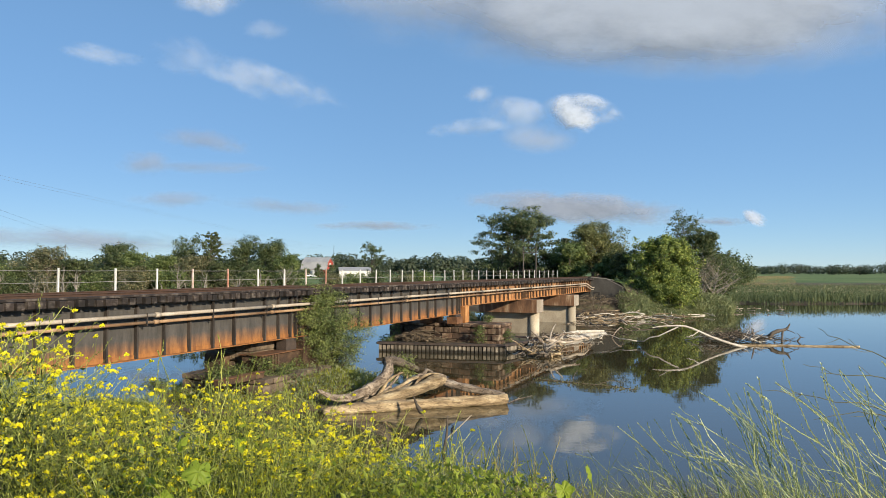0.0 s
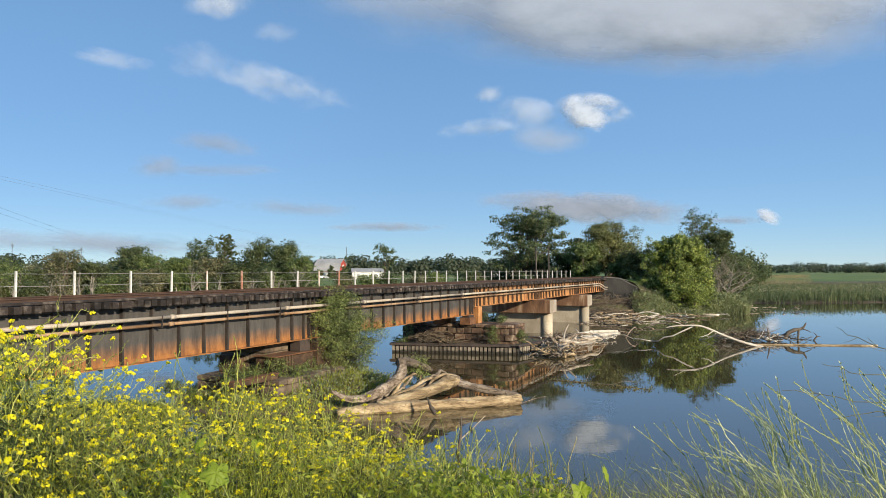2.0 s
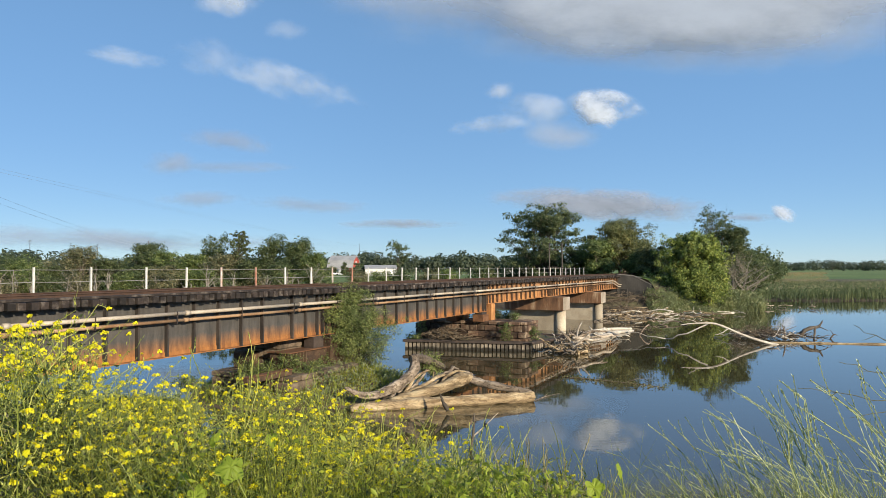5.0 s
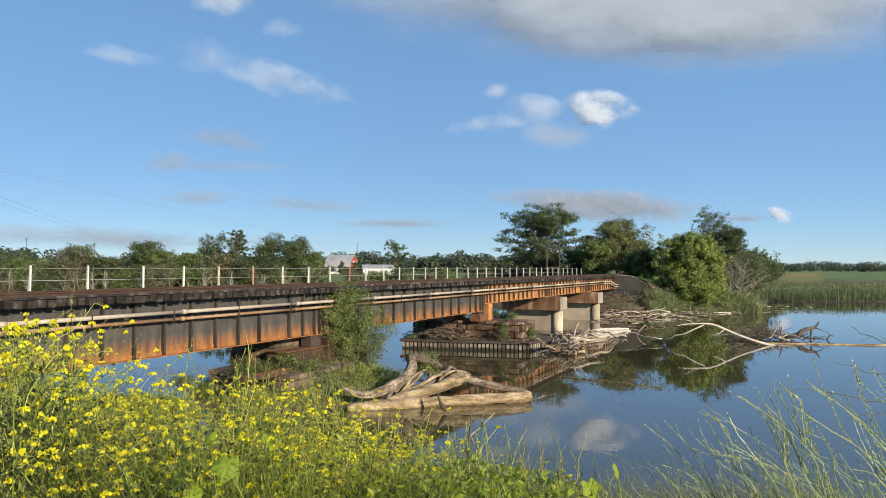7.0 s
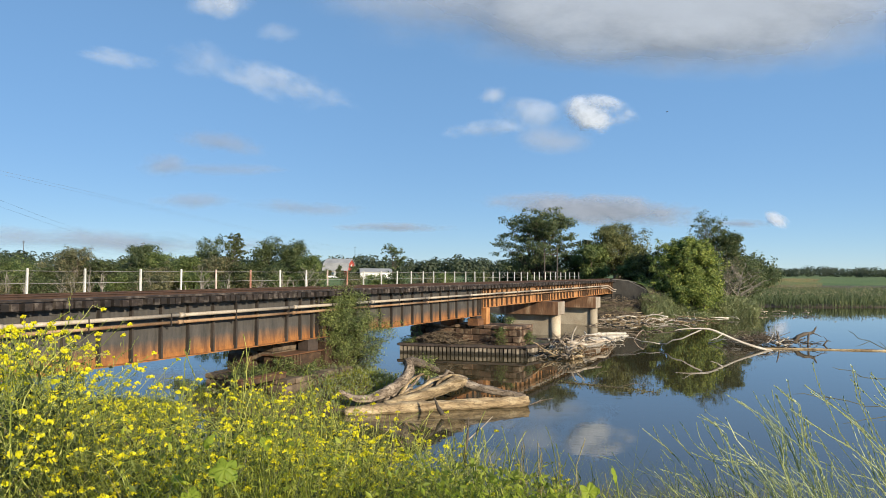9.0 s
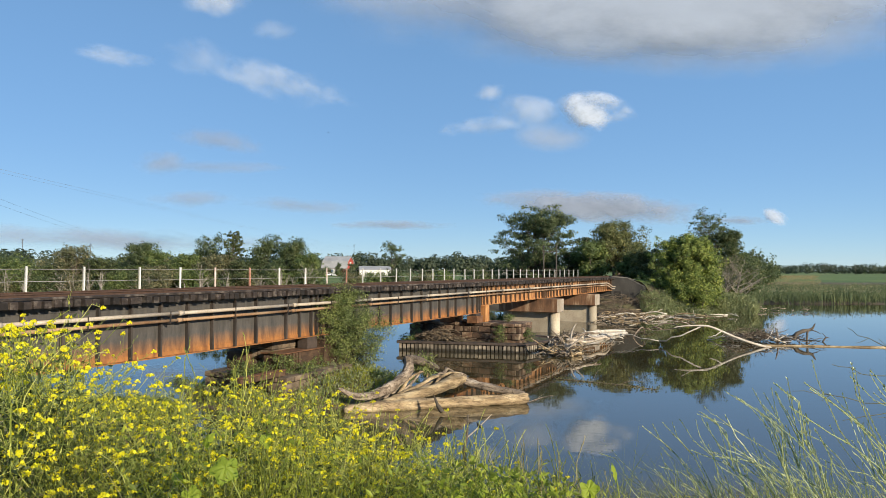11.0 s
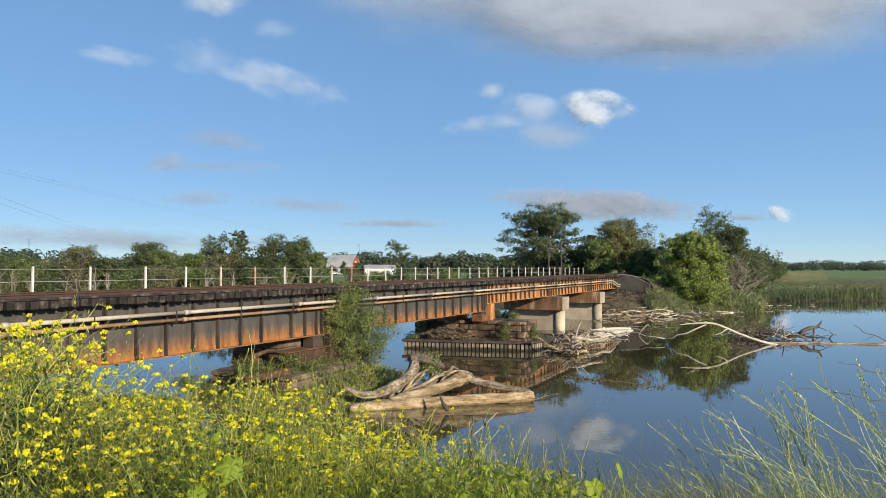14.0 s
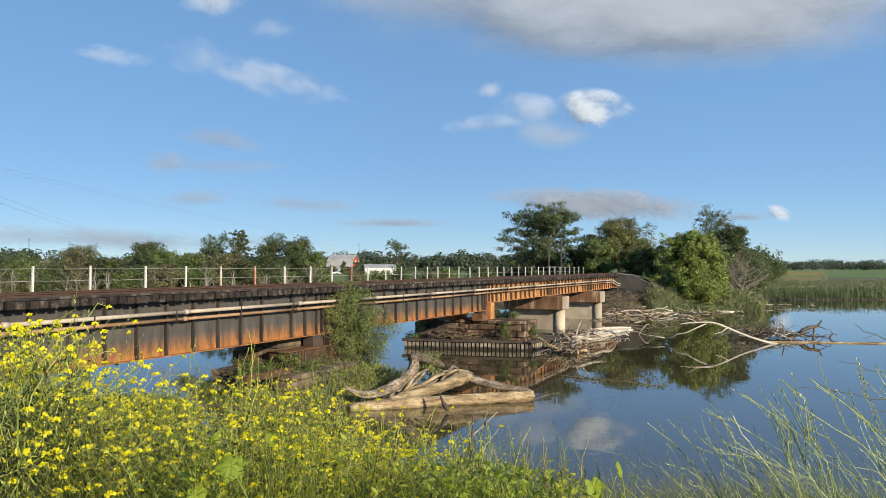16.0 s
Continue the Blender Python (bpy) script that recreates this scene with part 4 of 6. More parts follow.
M_WEED = leaf_mat("waterlogged_yellow_weed", (0.10, 0.10, 0.03), (0.16, 0.15, 0.05), (0.22, 0.19, 0.07))
log("driftwood_log", "long pale trunk floating towards the crib", [(9.45, 50.50, 0.04), (11.70, 53.00, 0.12), (13.71, 56.00, 0.14), (15.76, 59.00, 0.01)], [0.10, 0.16, 0.15, 0.10], M_BLEACH, 8, 0.08, 31)
log("driftwood_log", "pale thin trunk floating beside the heap", [(11.67, 57.00, 0.14), (14.21, 60.00, 0.07), (16.15, 61.00, 0.03)], [0.10, 0.13, 0.08], M_BLEACH, 8, 0.08, 32)
log("fallen_tree", "long bleached fallen tree arching over the water", [(15.9, 47.6, 1.40), (16.8, 47.8, 1.50), (18.3, 48.2, 1.47), (19.2, 48.3, 1.20), (20.4, 48.4, 0.68), (21.6, 48.3, 0.26), (22.9, 48.5, -0.05)], [0.025, 0.04, 0.06, 0.072, 0.085, 0.095, 0.10], M_BLEACH, 12, 0.07, 33, forks=(((18.0, 48.3, 1.42), (15.5, 49.5, 0.30), 0.055, 0.04), ((15.5, 49.5, 0.30), (13.3, 51.5, 0.80), 0.04, 0.015), ((19.4, 48.3, 1.10), (18.4, 48.0, 0.75), 0.04, 0.015), ((17.2, 47.9, 1.50), (16.3, 47.4, 1.80), 0.03, 0.01)))
log("floating_log", "straight weathered log floating low in the water", [(22.5, 49.40, 0.03), (24.94, 49.30, 0.03), (27.39, 48.90, 0.02), (30.82, 48.40, 0.02)], [0.05, 0.07, 0.08, 0.08], M_LOG, 9, 0.05, 34)
log("snag", "dark upturned root snag on the stranded tree", [(26.21, 52.00, 0.13), (26.46, 52.00, 0.63), (27.14, 52.20, 0.82), (27.75, 52.40, 0.93), (28.04, 52.40, 1.35)], [0.10, 0.13, 0.13, 0.10, 0.03], M_SNAG, 9, 0.2, 35, forks=(((27.39, 52.20, 0.87), (27.06, 51.80, -0.01), 0.08, 0.06), ((26.67, 52.00, 0.72), (25.93, 52.20, 0.36), 0.06, 0.03), ((27.70, 52.30, 0.90), (28.31, 52.20, 0.61), 0.05, 0.02)))
log("snag", "small dark forked snag poking out of the river", [(28.64, 52.50, 0.00), (28.90, 52.50, 0.29), (29.19, 52.50, 0.25)], [0.06, 0.05, 0.02], M_SNAG, 6, 0.1, 36, forks=(((28.90, 52.50, 0.29), (28.64, 52.50, 0.63), 0.04, 0.015),))
log("snag", "short dark upright stake in the river", [(24.60, 51.00, -0.09), (24.56, 51.00, 0.48), (24.40, 51.00, 1.13)], [0.06, 0.06, 0.03], M_LOG_GREY, 6, 0.1, 37)
log("snag", "crooked grey stick arching out of the river", [(15.22, 55.00, 0.01), (15.69, 55.40, 0.51), (16.26, 56.00, 0.73), (16.51, 56.40, 0.20)], [0.05, 0.045, 0.04, 0.02], M_LOG_GREY, 6, 0.1, 39)
log("snag", "dark looped branch half sunk near the shore", [(19.81, 65.00, -0.05), (21.17, 66.00, 0.29), (22.23, 66.00, 0.13), (21.72, 62.00, -0.16)], [0.06, 0.08, 0.07, 0.03], M_SNAG, 6, 0.1, 40)
log("floating_branch", "thin weedy branch floating flat on the water", [(5.58, 34.20, 0.02), (6.84, 33.40, 0.01), (8.19, 32.40, 0.01), (8.86, 32.00, 0.00), (9.65, 31.10, 0.00)], [0.02, 0.04, 0.04, 0.03, 0.015], M_BRUSH, 7, 0.1, 41, forks=(((8.19, 32.40, 0.01), (9.78, 33.40, 0.04), 0.015, 0.006), ((8.66, 32.20, -0.01), (8.51, 30.30, -0.01), 0.015, 0.006), ((7.29, 33.00, 0.02), (8.43, 35.00, 0.35), 0.012, 0.006)))
log("floating_branch", "dead twig spreading on the water past the log", [(3.61, 28.00, 0.03), (4.20, 29.00, 0.01), (4.83, 29.60, 0.02)], [0.02, 0.015, 0.006], M_LOG_GREY, 5, 0.1, 42, forks=(((3.90, 28.50, 0.03), (4.45, 28.40, 0.00), 0.01, 0.004), ((4.04, 28.70, 0.02), (4.42, 29.40, 0.10), 0.01, 0.004)))


def floating_weed():
    nr = np.random.default_rng(8)
    a, b = Vector((5.50, 34.20, 0.02)), Vector((9.65, 31.10, 0.00))
    c = [a.lerp(b, nr.random()) + Vector((nr.normal() * 0.25, nr.normal() * 0.5, 0)) for _ in range(420)]
    v, f = leaves(np.array([(p.x, p.y, 0.012 + 0.05 * nr.random()) for p in c]), 0.05, nr, 0.0, 2.2)
    tagged(new("floating_weed", Shape().arrays(v, f).mesh("floating_weed", M_WEED)), "yellowish water weed caught on a floating branch", "weed", kind="stuff")


floating_weed()


# ---- trees ----
def tree(name, label, foot, height, width, seed, leaf, n_leaves, leaf_size, trunk_r=0.25, limbs=16, low=0.2, clump=0.09, bare=0.0, stems=1, shape=1.0, bark=None, lean=0.0, squash=1.0, category="tree", long=1.6, flat=0.62):
    """Trunk and forking limbs that reach into an uneven crown; leaves stand in clumps round the twigs."""
    rng, nr = random.Random(seed), np.random.default_rng(seed)
    t = thing(name, label, category, Matrix.Translation(foot))
    wood = Shape(smooth=True)
    centres = []
    for st in range(stems):
        base = Vector((rng.uniform(-1, 1), rng.uniform(-1, 1), 0)) * (0.10 * width if stems > 1 else 0.0)
        tip = Vector((base.x * 2.5 + lean * height, base.y * 2.5, height * (0.9 if stems == 1 else rng.uniform(0.6, 0.9))))
        trunk = wander(base - Vector((0, 0, 0.4)), tip, 8, 0.05, rng)
        wood.tube(trunk, [trunk_r * (1 - 0.105 * k) for k in range(9)], 8)
        for i in range(max(3, limbs // stems)):
            f = low + (0.95 - low) * rng.random() ** 0.8
            k = f * 8
            a = trunk[int(k)].lerp(trunk[min(int(k) + 1, 8)], k % 1)
            w = rng.uniform(0, 2 * math.pi)
            hz = min(1.0, f + rng.uniform(0.05, 0.3))
            belly = max(0.12, math.sin(math.pi * min(max((hz - low * 0.6) / (1.05 - low * 0.6), 0.02), 0.98)) ** (0.6 * shape))
            reach = width / 2 * belly * rng.uniform(0.55, 1.12)
            b = Vector((a.x * (0.5 if lean == 0 else 1.0) + math.cos(w) * reach, a.y * 0.5 + math.sin(w) * reach * squash, height * hz * rng.uniform(0.95, 1.03)))
            limb = wander(a, b, 6, 0.10, rng)
            r = trunk_r * (1 - 0.85 * f) * 0.45 + 0.01
            wood.tube(limb, [r * (1 - 0.13 * j) for j in range(7)], 5)
            dead = rng.random() < bare
            for j in range(5):
                p = limb[rng.randint(2, 6)]
                e = p + Vector((rng.gauss(0, 1), rng.gauss(0, 1), rng.gauss(0.35, 0.7))) * width * 0.085
                wood.tube(wander(p, e, 3, 0.15, rng), [r * 0.4, r * 0.3, r * 0.2, r * 0.1], 3)
                if not dead or rng.random() < 0.25:
                    centres.append((e, rng.uniform(0.5, 1.3)))
            if not dead:
                centres.append((limb[6], rng.uniform(0.6, 1.3)))
                centres.append((limb[4], rng.uniform(0.4, 1.0)))
    part("trunk", wood, bark or M_BARK, t)
    if n_leaves and centres:
        per = n_leaves // len(centres)
        pts, outs = [], []
        for c, k in centres:
            sd = clump * width * k ** 0.5
            g = nr.normal(size=(max(3, int(per * k)), 3))
            g = g / np.maximum(1.0, np.linalg.norm(g, axis=1) / 2.0)[:, None]
            outs.append(g * 0.45)
            pts.append(g * (sd, sd, sd * flat) + np.array(c))
        pts, outs = np.concatenate(pts), np.concatenate(outs)
        away = pts - (lean * height * 0.5, 0, height * 0.45)
        outs = outs + away / (np.linalg.norm(away, axis=1)[:, None] + 1e-6) * 0.5 + (0, 0, 0.35)
        keep = pts[:, 2] > 0.1
        v, f = leaves(pts[keep], leaf_size, nr, long=long, outs=outs[keep])
        part("crown", Shape().arrays(v, f), leaf, t)
    return t


M_LEAF_OLIVE = leaf_mat("olive_green_leaves", (0.066, 0.081, 0.032), (0.178, 0.196, 0.072), (0.323, 0.314, 0.123))
M_LEAF_PALE = leaf_mat("pale_green_leaves", (0.062, 0.082, 0.030), (0.125, 0.152, 0.058), (0.206, 0.239, 0.098), 0.55)
M_LEAF_BUSH = leaf_mat("feathery_green_leaves", (0.068, 0.090, 0.027), (0.195, 0.241, 0.070), (0.377, 0.427, 0.139))


def foot(x, y):
    return (x, y, land(x, y) - 0.05)


tree("tree", "tall spreading dark-leaved tree behind the far end of the bridge", foot(15.9, 106), 12.3, 13.6, 1, M_LEAF_DARK, 32000, 0.16, 0.26, 78, 0.08, 0.034, 0.03, 4, 0.7, flat=0.42, long=2.0)
tree("tree", "thin half-bare tree with open crown on the far bank", foot(25.2, 114), 10.0, 6.0, 2, M_LEAF_GREY, 2600, 0.26, 0.16, 14, 0.35, 0.05, 0.3, 2, 0.7)
tree("tree", "rounded dark green tree behind the abutment", foot(25.9, 101), 7.6, 7.4, 3, M_LEAF_OLIVE, 24000, 0.15, 0.24, 40, 0.1, 0.07, 0, 2, 0.7)
tree("shrub", "fresh light-green bush beside the track", foot(21.3, 97.5), 4.6, 5.0, 4, M_LEAF_MID, 7000, 0.22, 0.10, 18, 0.05, 0.08, 0, 3, 0.7, category="shrub")
tree("tree", "broad bright-green willow bush at the water's edge", foot(30.0, 86), 7.3, 7.8, 5, M_LEAF_LIGHT, 36000, 0.14, 0.14, 120, 0.02, 0.032, 0, 9, 1.0, long=2.2, flat=0.9)
tree("shrub", "bright green bush hanging down to the water", foot(30.2, 83.2), 4.2, 6.0, 12, M_LEAF_LIGHT, 14000, 0.14, 0.10, 40, 0.0, 0.055, 0, 5, 0.6, category="shrub")
tree("tree", "dense green bush spreading low over the shore", foot(33.4, 88.5), 3.9, 4.8, 6, M_LEAF_MID, 17000, 0.15, 0.12, 40, 0.02, 0.06, 0, 5, 0.6, long=2.4)
tree("tree", "tall thin-leaved tree with grey bare limbs", foot(39.2, 103), 12.0, 7.4, 7, M_LEAF_DARK, 8000, 0.15, 0.22, 64, 0.3, 0.040, 0.42, 2, 0.6)
tree("tree", "dark green tree beside the thin-leaved one", foot(41.6, 100), 10.2, 5.4, 8, M_LEAF_DARK, 20000, 0.16, 0.2, 34, 0.15, 0.07, 0, 1, 0.7)
tree("tree", "small dark tree at the edge of the copse", foot(46.0, 107), 7.6, 5.0, 9, M_LEAF_DARK, 13000, 0.18, 0.15, 26, 0.1, 0.08, 0, 1, 0.7)
tree("shrub", "leafless grey branching shrub by the reeds", foot(38.0, 92.2), 6.4, 7.4, 10, M_LEAF_GREY, 2400, 0.09, 0.20, 46, 0.2, 0.05, 0.55, 2, 0.5, bark=M_DEAD, lean=0.22, category="shrub")
for i, (x, y, h, w) in enumerate(((74, 170, 8.2, 12), (80, 178, 6.8, 12), (86, 190, 5.8, 13), (68, 160, 8.0, 10))):
    tree("tree", "distant dark green tree at the copse end", foot(x, y), h, w, 20 + i, M_LEAF_DARK, 5000, 0.42, 0.2, 18, 0.05, 0.08, 0, 2, 0.6)

for i, (x, y, h, w, k) in enumerate(((10.6, 113, 4.4, 5.0, 0), (13.2, 115, 5.4, 5.5, 0), (17.6, 112, 5.2, 5.5, 0), (20.4, 110, 6.4, 5.2, 0), (22.2, 108, 5.6, 5.0, 1), (24.0, 107, 5.2, 5.0, 2), (28.6, 104, 5.0, 5.0, 2), (26.0, 96.5, 3.2, 3.6, 1), (27.8, 92.5, 4.4, 4.6, 2))):
    tree("shrub", ("dark green", "fresh green", "olive green")[k] + " undergrowth bush in the copse", foot(x, y), h, w, 300 + i, (M_LEAF_DARK, M_LEAF_MID, M_LEAF_OLIVE)[k], 6000, 0.19, 0.10, 26, 0.0, 0.075, 0, 3, 0.6, category="shrub")

# the tree line on the far left bank, each with its own outline
ROW = ((-78, 124, 6.0, 9, 0, 0), (-71, 120, 5.6, 8, 1, 0), (-63.5, 124, 8.0, 7.5, 2, 1), (-57, 121, 6.2, 7, 3, 0), (-53.4, 128, 9.0, 7, 0, 1), (-49.0, 124, 7.4, 7, 1, 0), (-44.0, 121, 6.5, 7.5, 1, 0), (-40.2, 127, 10.2, 6.4, 0, 1), (-37.2, 120, 6.9, 6.5, 2, 0),
       (-35.0, 122, 11.0, 3.6, 3, 0), (-29.4, 124, 9.4, 7.5, 0, 0), (-25.0, 121, 8.9, 7, 0, 0), (-21.6, 118, 7.0, 6, 1, 0), (-88, 122, 5.4, 10, 1, 0), (-67, 119, 4.9, 6, 3, 0), (-51.5, 117, 4.8, 6, 3, 0), (-46.5, 117, 5.0, 6, 2, 0), (-31.8, 116, 5.6, 6, 3, 0), (-27, 116, 5.2, 5.5, 0, 0), (-95, 130, 7, 10, 0, 0))
ROW_LEAF = (M_LEAF_DARK, M_LEAF_MID, M_LEAF_GREY, M_LEAF_PALE)
ROW_WORD = ("dark green", "mid-green", "grey-green", "pale green")
for i, (x, y, h, w, k, b) in enumerate(ROW):
    tree("tree", ROW_WORD[k] + " tree in the row on the far bank", foot(x, y), h - 0.8, w, 40 + i, ROW_LEAF[k], 7600 if k != 3 else 3600, 0.21, 0.18, 26 + 6 * b, 0.12, 0.068 if k != 3 else 0.05, 0.0, 2 if i % 3 else 1, 0.65)
rs = random.Random(77)
for i in range(13):
    x = -92 + 4.9 * i + rs.uniform(-1.2, 1.2)
    k = (1, 3, 0, 1, 2)[i % 5]
    tree("tree", ROW_WORD[k] + " low tree filling the row on the far bank", foot(x, 129 + rs.uniform(-2, 3)), rs.uniform(4.6, 5.8) - 0.9 * step(-60, -85, x), rs.uniform(7, 9), 320 + i, ROW_LEAF[k], 5600, 0.20, 0.16, 24, 0.0, 0.075, 0, 3, 0.5)
for i in range(21):
    x = -80 + 4.55 * i + rs.uniform(-1.0, 1.0)
    k = (1, 0, 2)[i % 3]
    tree("shrub", ROW_WORD[k] + " bush on the far shore behind the fence", foot(x, 113 + rs.uniform(0, 3) + 24 * step(-22, -12, x)), rs.uniform(2.4, 3.6), rs.uniform(5.0, 7.0), 350 + i, ROW_LEAF[k], 3400, 0.18, 0.09, 20, 0.0, 0.08, 0, 3, 0.5, category="shrub")
for i in range(17):
    x = -70 + 53 * ((i * 0.618) % 1)
    tree("dead_shrub", "bare pale dead shrub at the far shore", foot(x, 106.5 + rs.uniform(0, 3) + 4 * step(-10, -60, x)), rs.uniform(3.0, 6.6), rs.uniform(2.2, 4.8), 100 + i, M_LEAF_GREY, 0, 0.1, 0.17, 9, 0.15, 0.08, 1.0, 2, 0.5, bark=M_DEAD, category="shrub")
tree("tree", "thin open tree standing alone in the field", foot(-17.5, 260), 12.0, 10.5, 71, M_LEAF_DARK, 1500, 0.38, 0.25, 20, 0.25, 0.05, 0.3, 1, 0.7)
for i, (x, y, h, w) in enumerate(((-57.5, 322, 4.0, 6), (-50.5, 316, 3.2, 6), (-44.5, 318, 5.2, 4.5), (-38.5, 318, 5.5, 5), (-36, 300, 4, 6))):
    tree("shrub", "dark bush in front of the barn", foot(x, y), h, w, 75 + i, M_LEAF_DARK, 1500, 0.4, 0.12, 14, 0.0, 0.09, 0.1, 2, 0.6, category="shrub")
tree("shrub", "bushy green tree growing on the mound by the girder", foot(-3.75, 32.0), 3.45, 3.3, 81, M_LEAF_BUSH, 56000, 0.032, 0.035, 190, 0.0, 0.046, 0, 7, 0.8, category="shrub", long=3.2, lean=-0.34)
tree("shrub", "low grey-green bush at the driftwood", (-0.45, 29.3, 0.72), 0.95, 1.15, 82, M_LEAF_BUSH, 2200, 0.034, 0.012, 30, 0.0, 0.08, 0, 5, 0.5, category="shrub", long=2.6)
for i, (x, y, z, h, w) in enumerate(((4.0, 45.1, 0.5, 1.2, 0.9), (5.9, 46.0, 0.5, 0.8, 1.1), (4.6, 46.4, 1.78, 0.5, 0.8), (-2.0, 46.7, 0.5, 0.4, 1.0), (-1.5, 47.5, 0.6, 1.5, 0.7), (-6.6, 31.0, 1.0, 1.1, 1.3), (-5.4, 30.2, 0.8, 0.8, 1.2), (-7.6, 27.2, 0.9, 0.7, 1.3), (-5.2, 28.3, 0.8, 0.7, 1.0), (-9.2, 25.8, 0.6, 0.6, 1.4), (-6.0, 27.9, 0.9, 0.9, 1.2), (-6.9, 27.2, 0.8, 0.8, 1.3), (24.2, 80.6, 1.3, 1.4, 1.8))):
    tree("shrub", "small green weed bush on the rubble", (x, y, z), h, w, 90 + i, M_LEAF_MID, 1200, 0.034, 0.012, 24, 0.0, 0.08, 0, 4, 0.5, category="shrub", long=3.6)


def far_woods():
    """The woods that close the view all round, too far to tell trees apart."""
    nr = np.random.default_rng(5)
    pts, outs = [], []
    for i in range(1900):
        w = 2 * math.pi * i / 1900
        ahead = abs(math.atan2(math.sin(w), math.cos(w))) < 0.75
        r = 430 + 30 * math.sin(w * 5) if -0.62 < math.atan2(math.sin(w), math.cos(w)) < 0.16 else 760 + 60 * math.sin(w * 3)
        x, y = r * math.sin(w), r * math.cos(w)
        h = r * (0.031 if r < 600 else 0.0165) * (0.72 + 0.30 * noise.noise((i * 0.11, 2.5, 0)) + 0.22 * noise.noise((i * 0.5, 7.5, 0)) + nr.uniform(0.0, 0.2))
        g = land(x, y)
        c = nr.normal(size=(160 if ahead else 20, 3))
        c /= np.maximum(1.0, np.linalg.norm(c, axis=1) / 1.7)[:, None]
        o = c * 0.6 + (0, 0, 0.4)
        c = c * (r * 0.0055, r * 0.0042, h * 0.26) + (x + nr.normal() * 4, y + nr.normal() * 12, g + h * 0.5)
        pts.append(c[c[:, 2] > g])
        outs.append(o[c[:, 2] > g])
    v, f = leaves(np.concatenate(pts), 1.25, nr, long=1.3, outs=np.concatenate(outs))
    # greens paled and greyed, so the colour itself carries the distance haze
    far = leaf_mat("haze_paled_foliage", (0.075, 0.105, 0.068), (0.105, 0.135, 0.087), (0.135, 0.16, 0.105), 0.5)
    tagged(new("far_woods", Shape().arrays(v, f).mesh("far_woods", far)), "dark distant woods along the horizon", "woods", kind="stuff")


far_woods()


# ---- reeds and grass ----
def blades(name, label, spots, heights, width, material, seed, lean=0.25, seg=2, category="grass"):
    """Upright blades, one bent strip each."""
    nr = np.random.default_rng(seed)
    n = len(spots)
    p = np.array(spots, float)
    h = np.array(heights)[:, None]
    w = nr.uniform(0, 2 * np.pi, n)
    side = np.stack([np.cos(w), np.sin(w), 0 * w], 1) * width * nr.uniform(0.6, 1.3, n)[:, None]
    d = np.stack([nr.normal(0, lean, n), nr.normal(0, lean, n), np.ones(n)], 1)
    m = p + d * h * 0.55
    t = p + d * h * (1.0, 1.0, 0.96) + np.stack([nr.normal(0, lean, n), nr.normal(0, lean, n), 0 * w], 1) * h * 0.45
    v = np.stack([p - side, p + side, m + side * 0.8, m - side * 0.8, t], 1).reshape(-1, 3)
    k = np.arange(n)[:, None] * 5
    f = np.concatenate([k + [[0, 1, 2]], k + [[0, 2, 3]], k + [[3, 2, 4]]])
    return tagged(new(name, Shape().arrays(v, f).mesh(name, material)), label, category, kind="stuff")


M_REED = leaf_mat("reed_blades", (0.059, 0.090, 0.036), (0.111, 0.151, 0.060), (0.199, 0.223, 0.104), 0.25)
M_GRASS = leaf_mat("bank_grass", (0.120, 0.156, 0.012), (0.299, 0.337, 0.027), (0.534, 0.553, 0.082), 0.5)
M_STRAW = leaf_mat("dry_straw_stalks", (0.22, 0.19, 0.09), (0.30, 0.27, 0.13), (0.38, 0.34, 0.19), 0.2)


def scatter(n, seed, x0, x1, y0, y1, keep):
    rng, out = random.Random(seed), []
    while len(out) < n:
        x, y = rng.uniform(x0, x1), y0 + (y1 - y0) * rng.random() ** 1.5
        z = land(x, y)
        if keep(x, y, z):
            out.append((x, y, z))
    return out


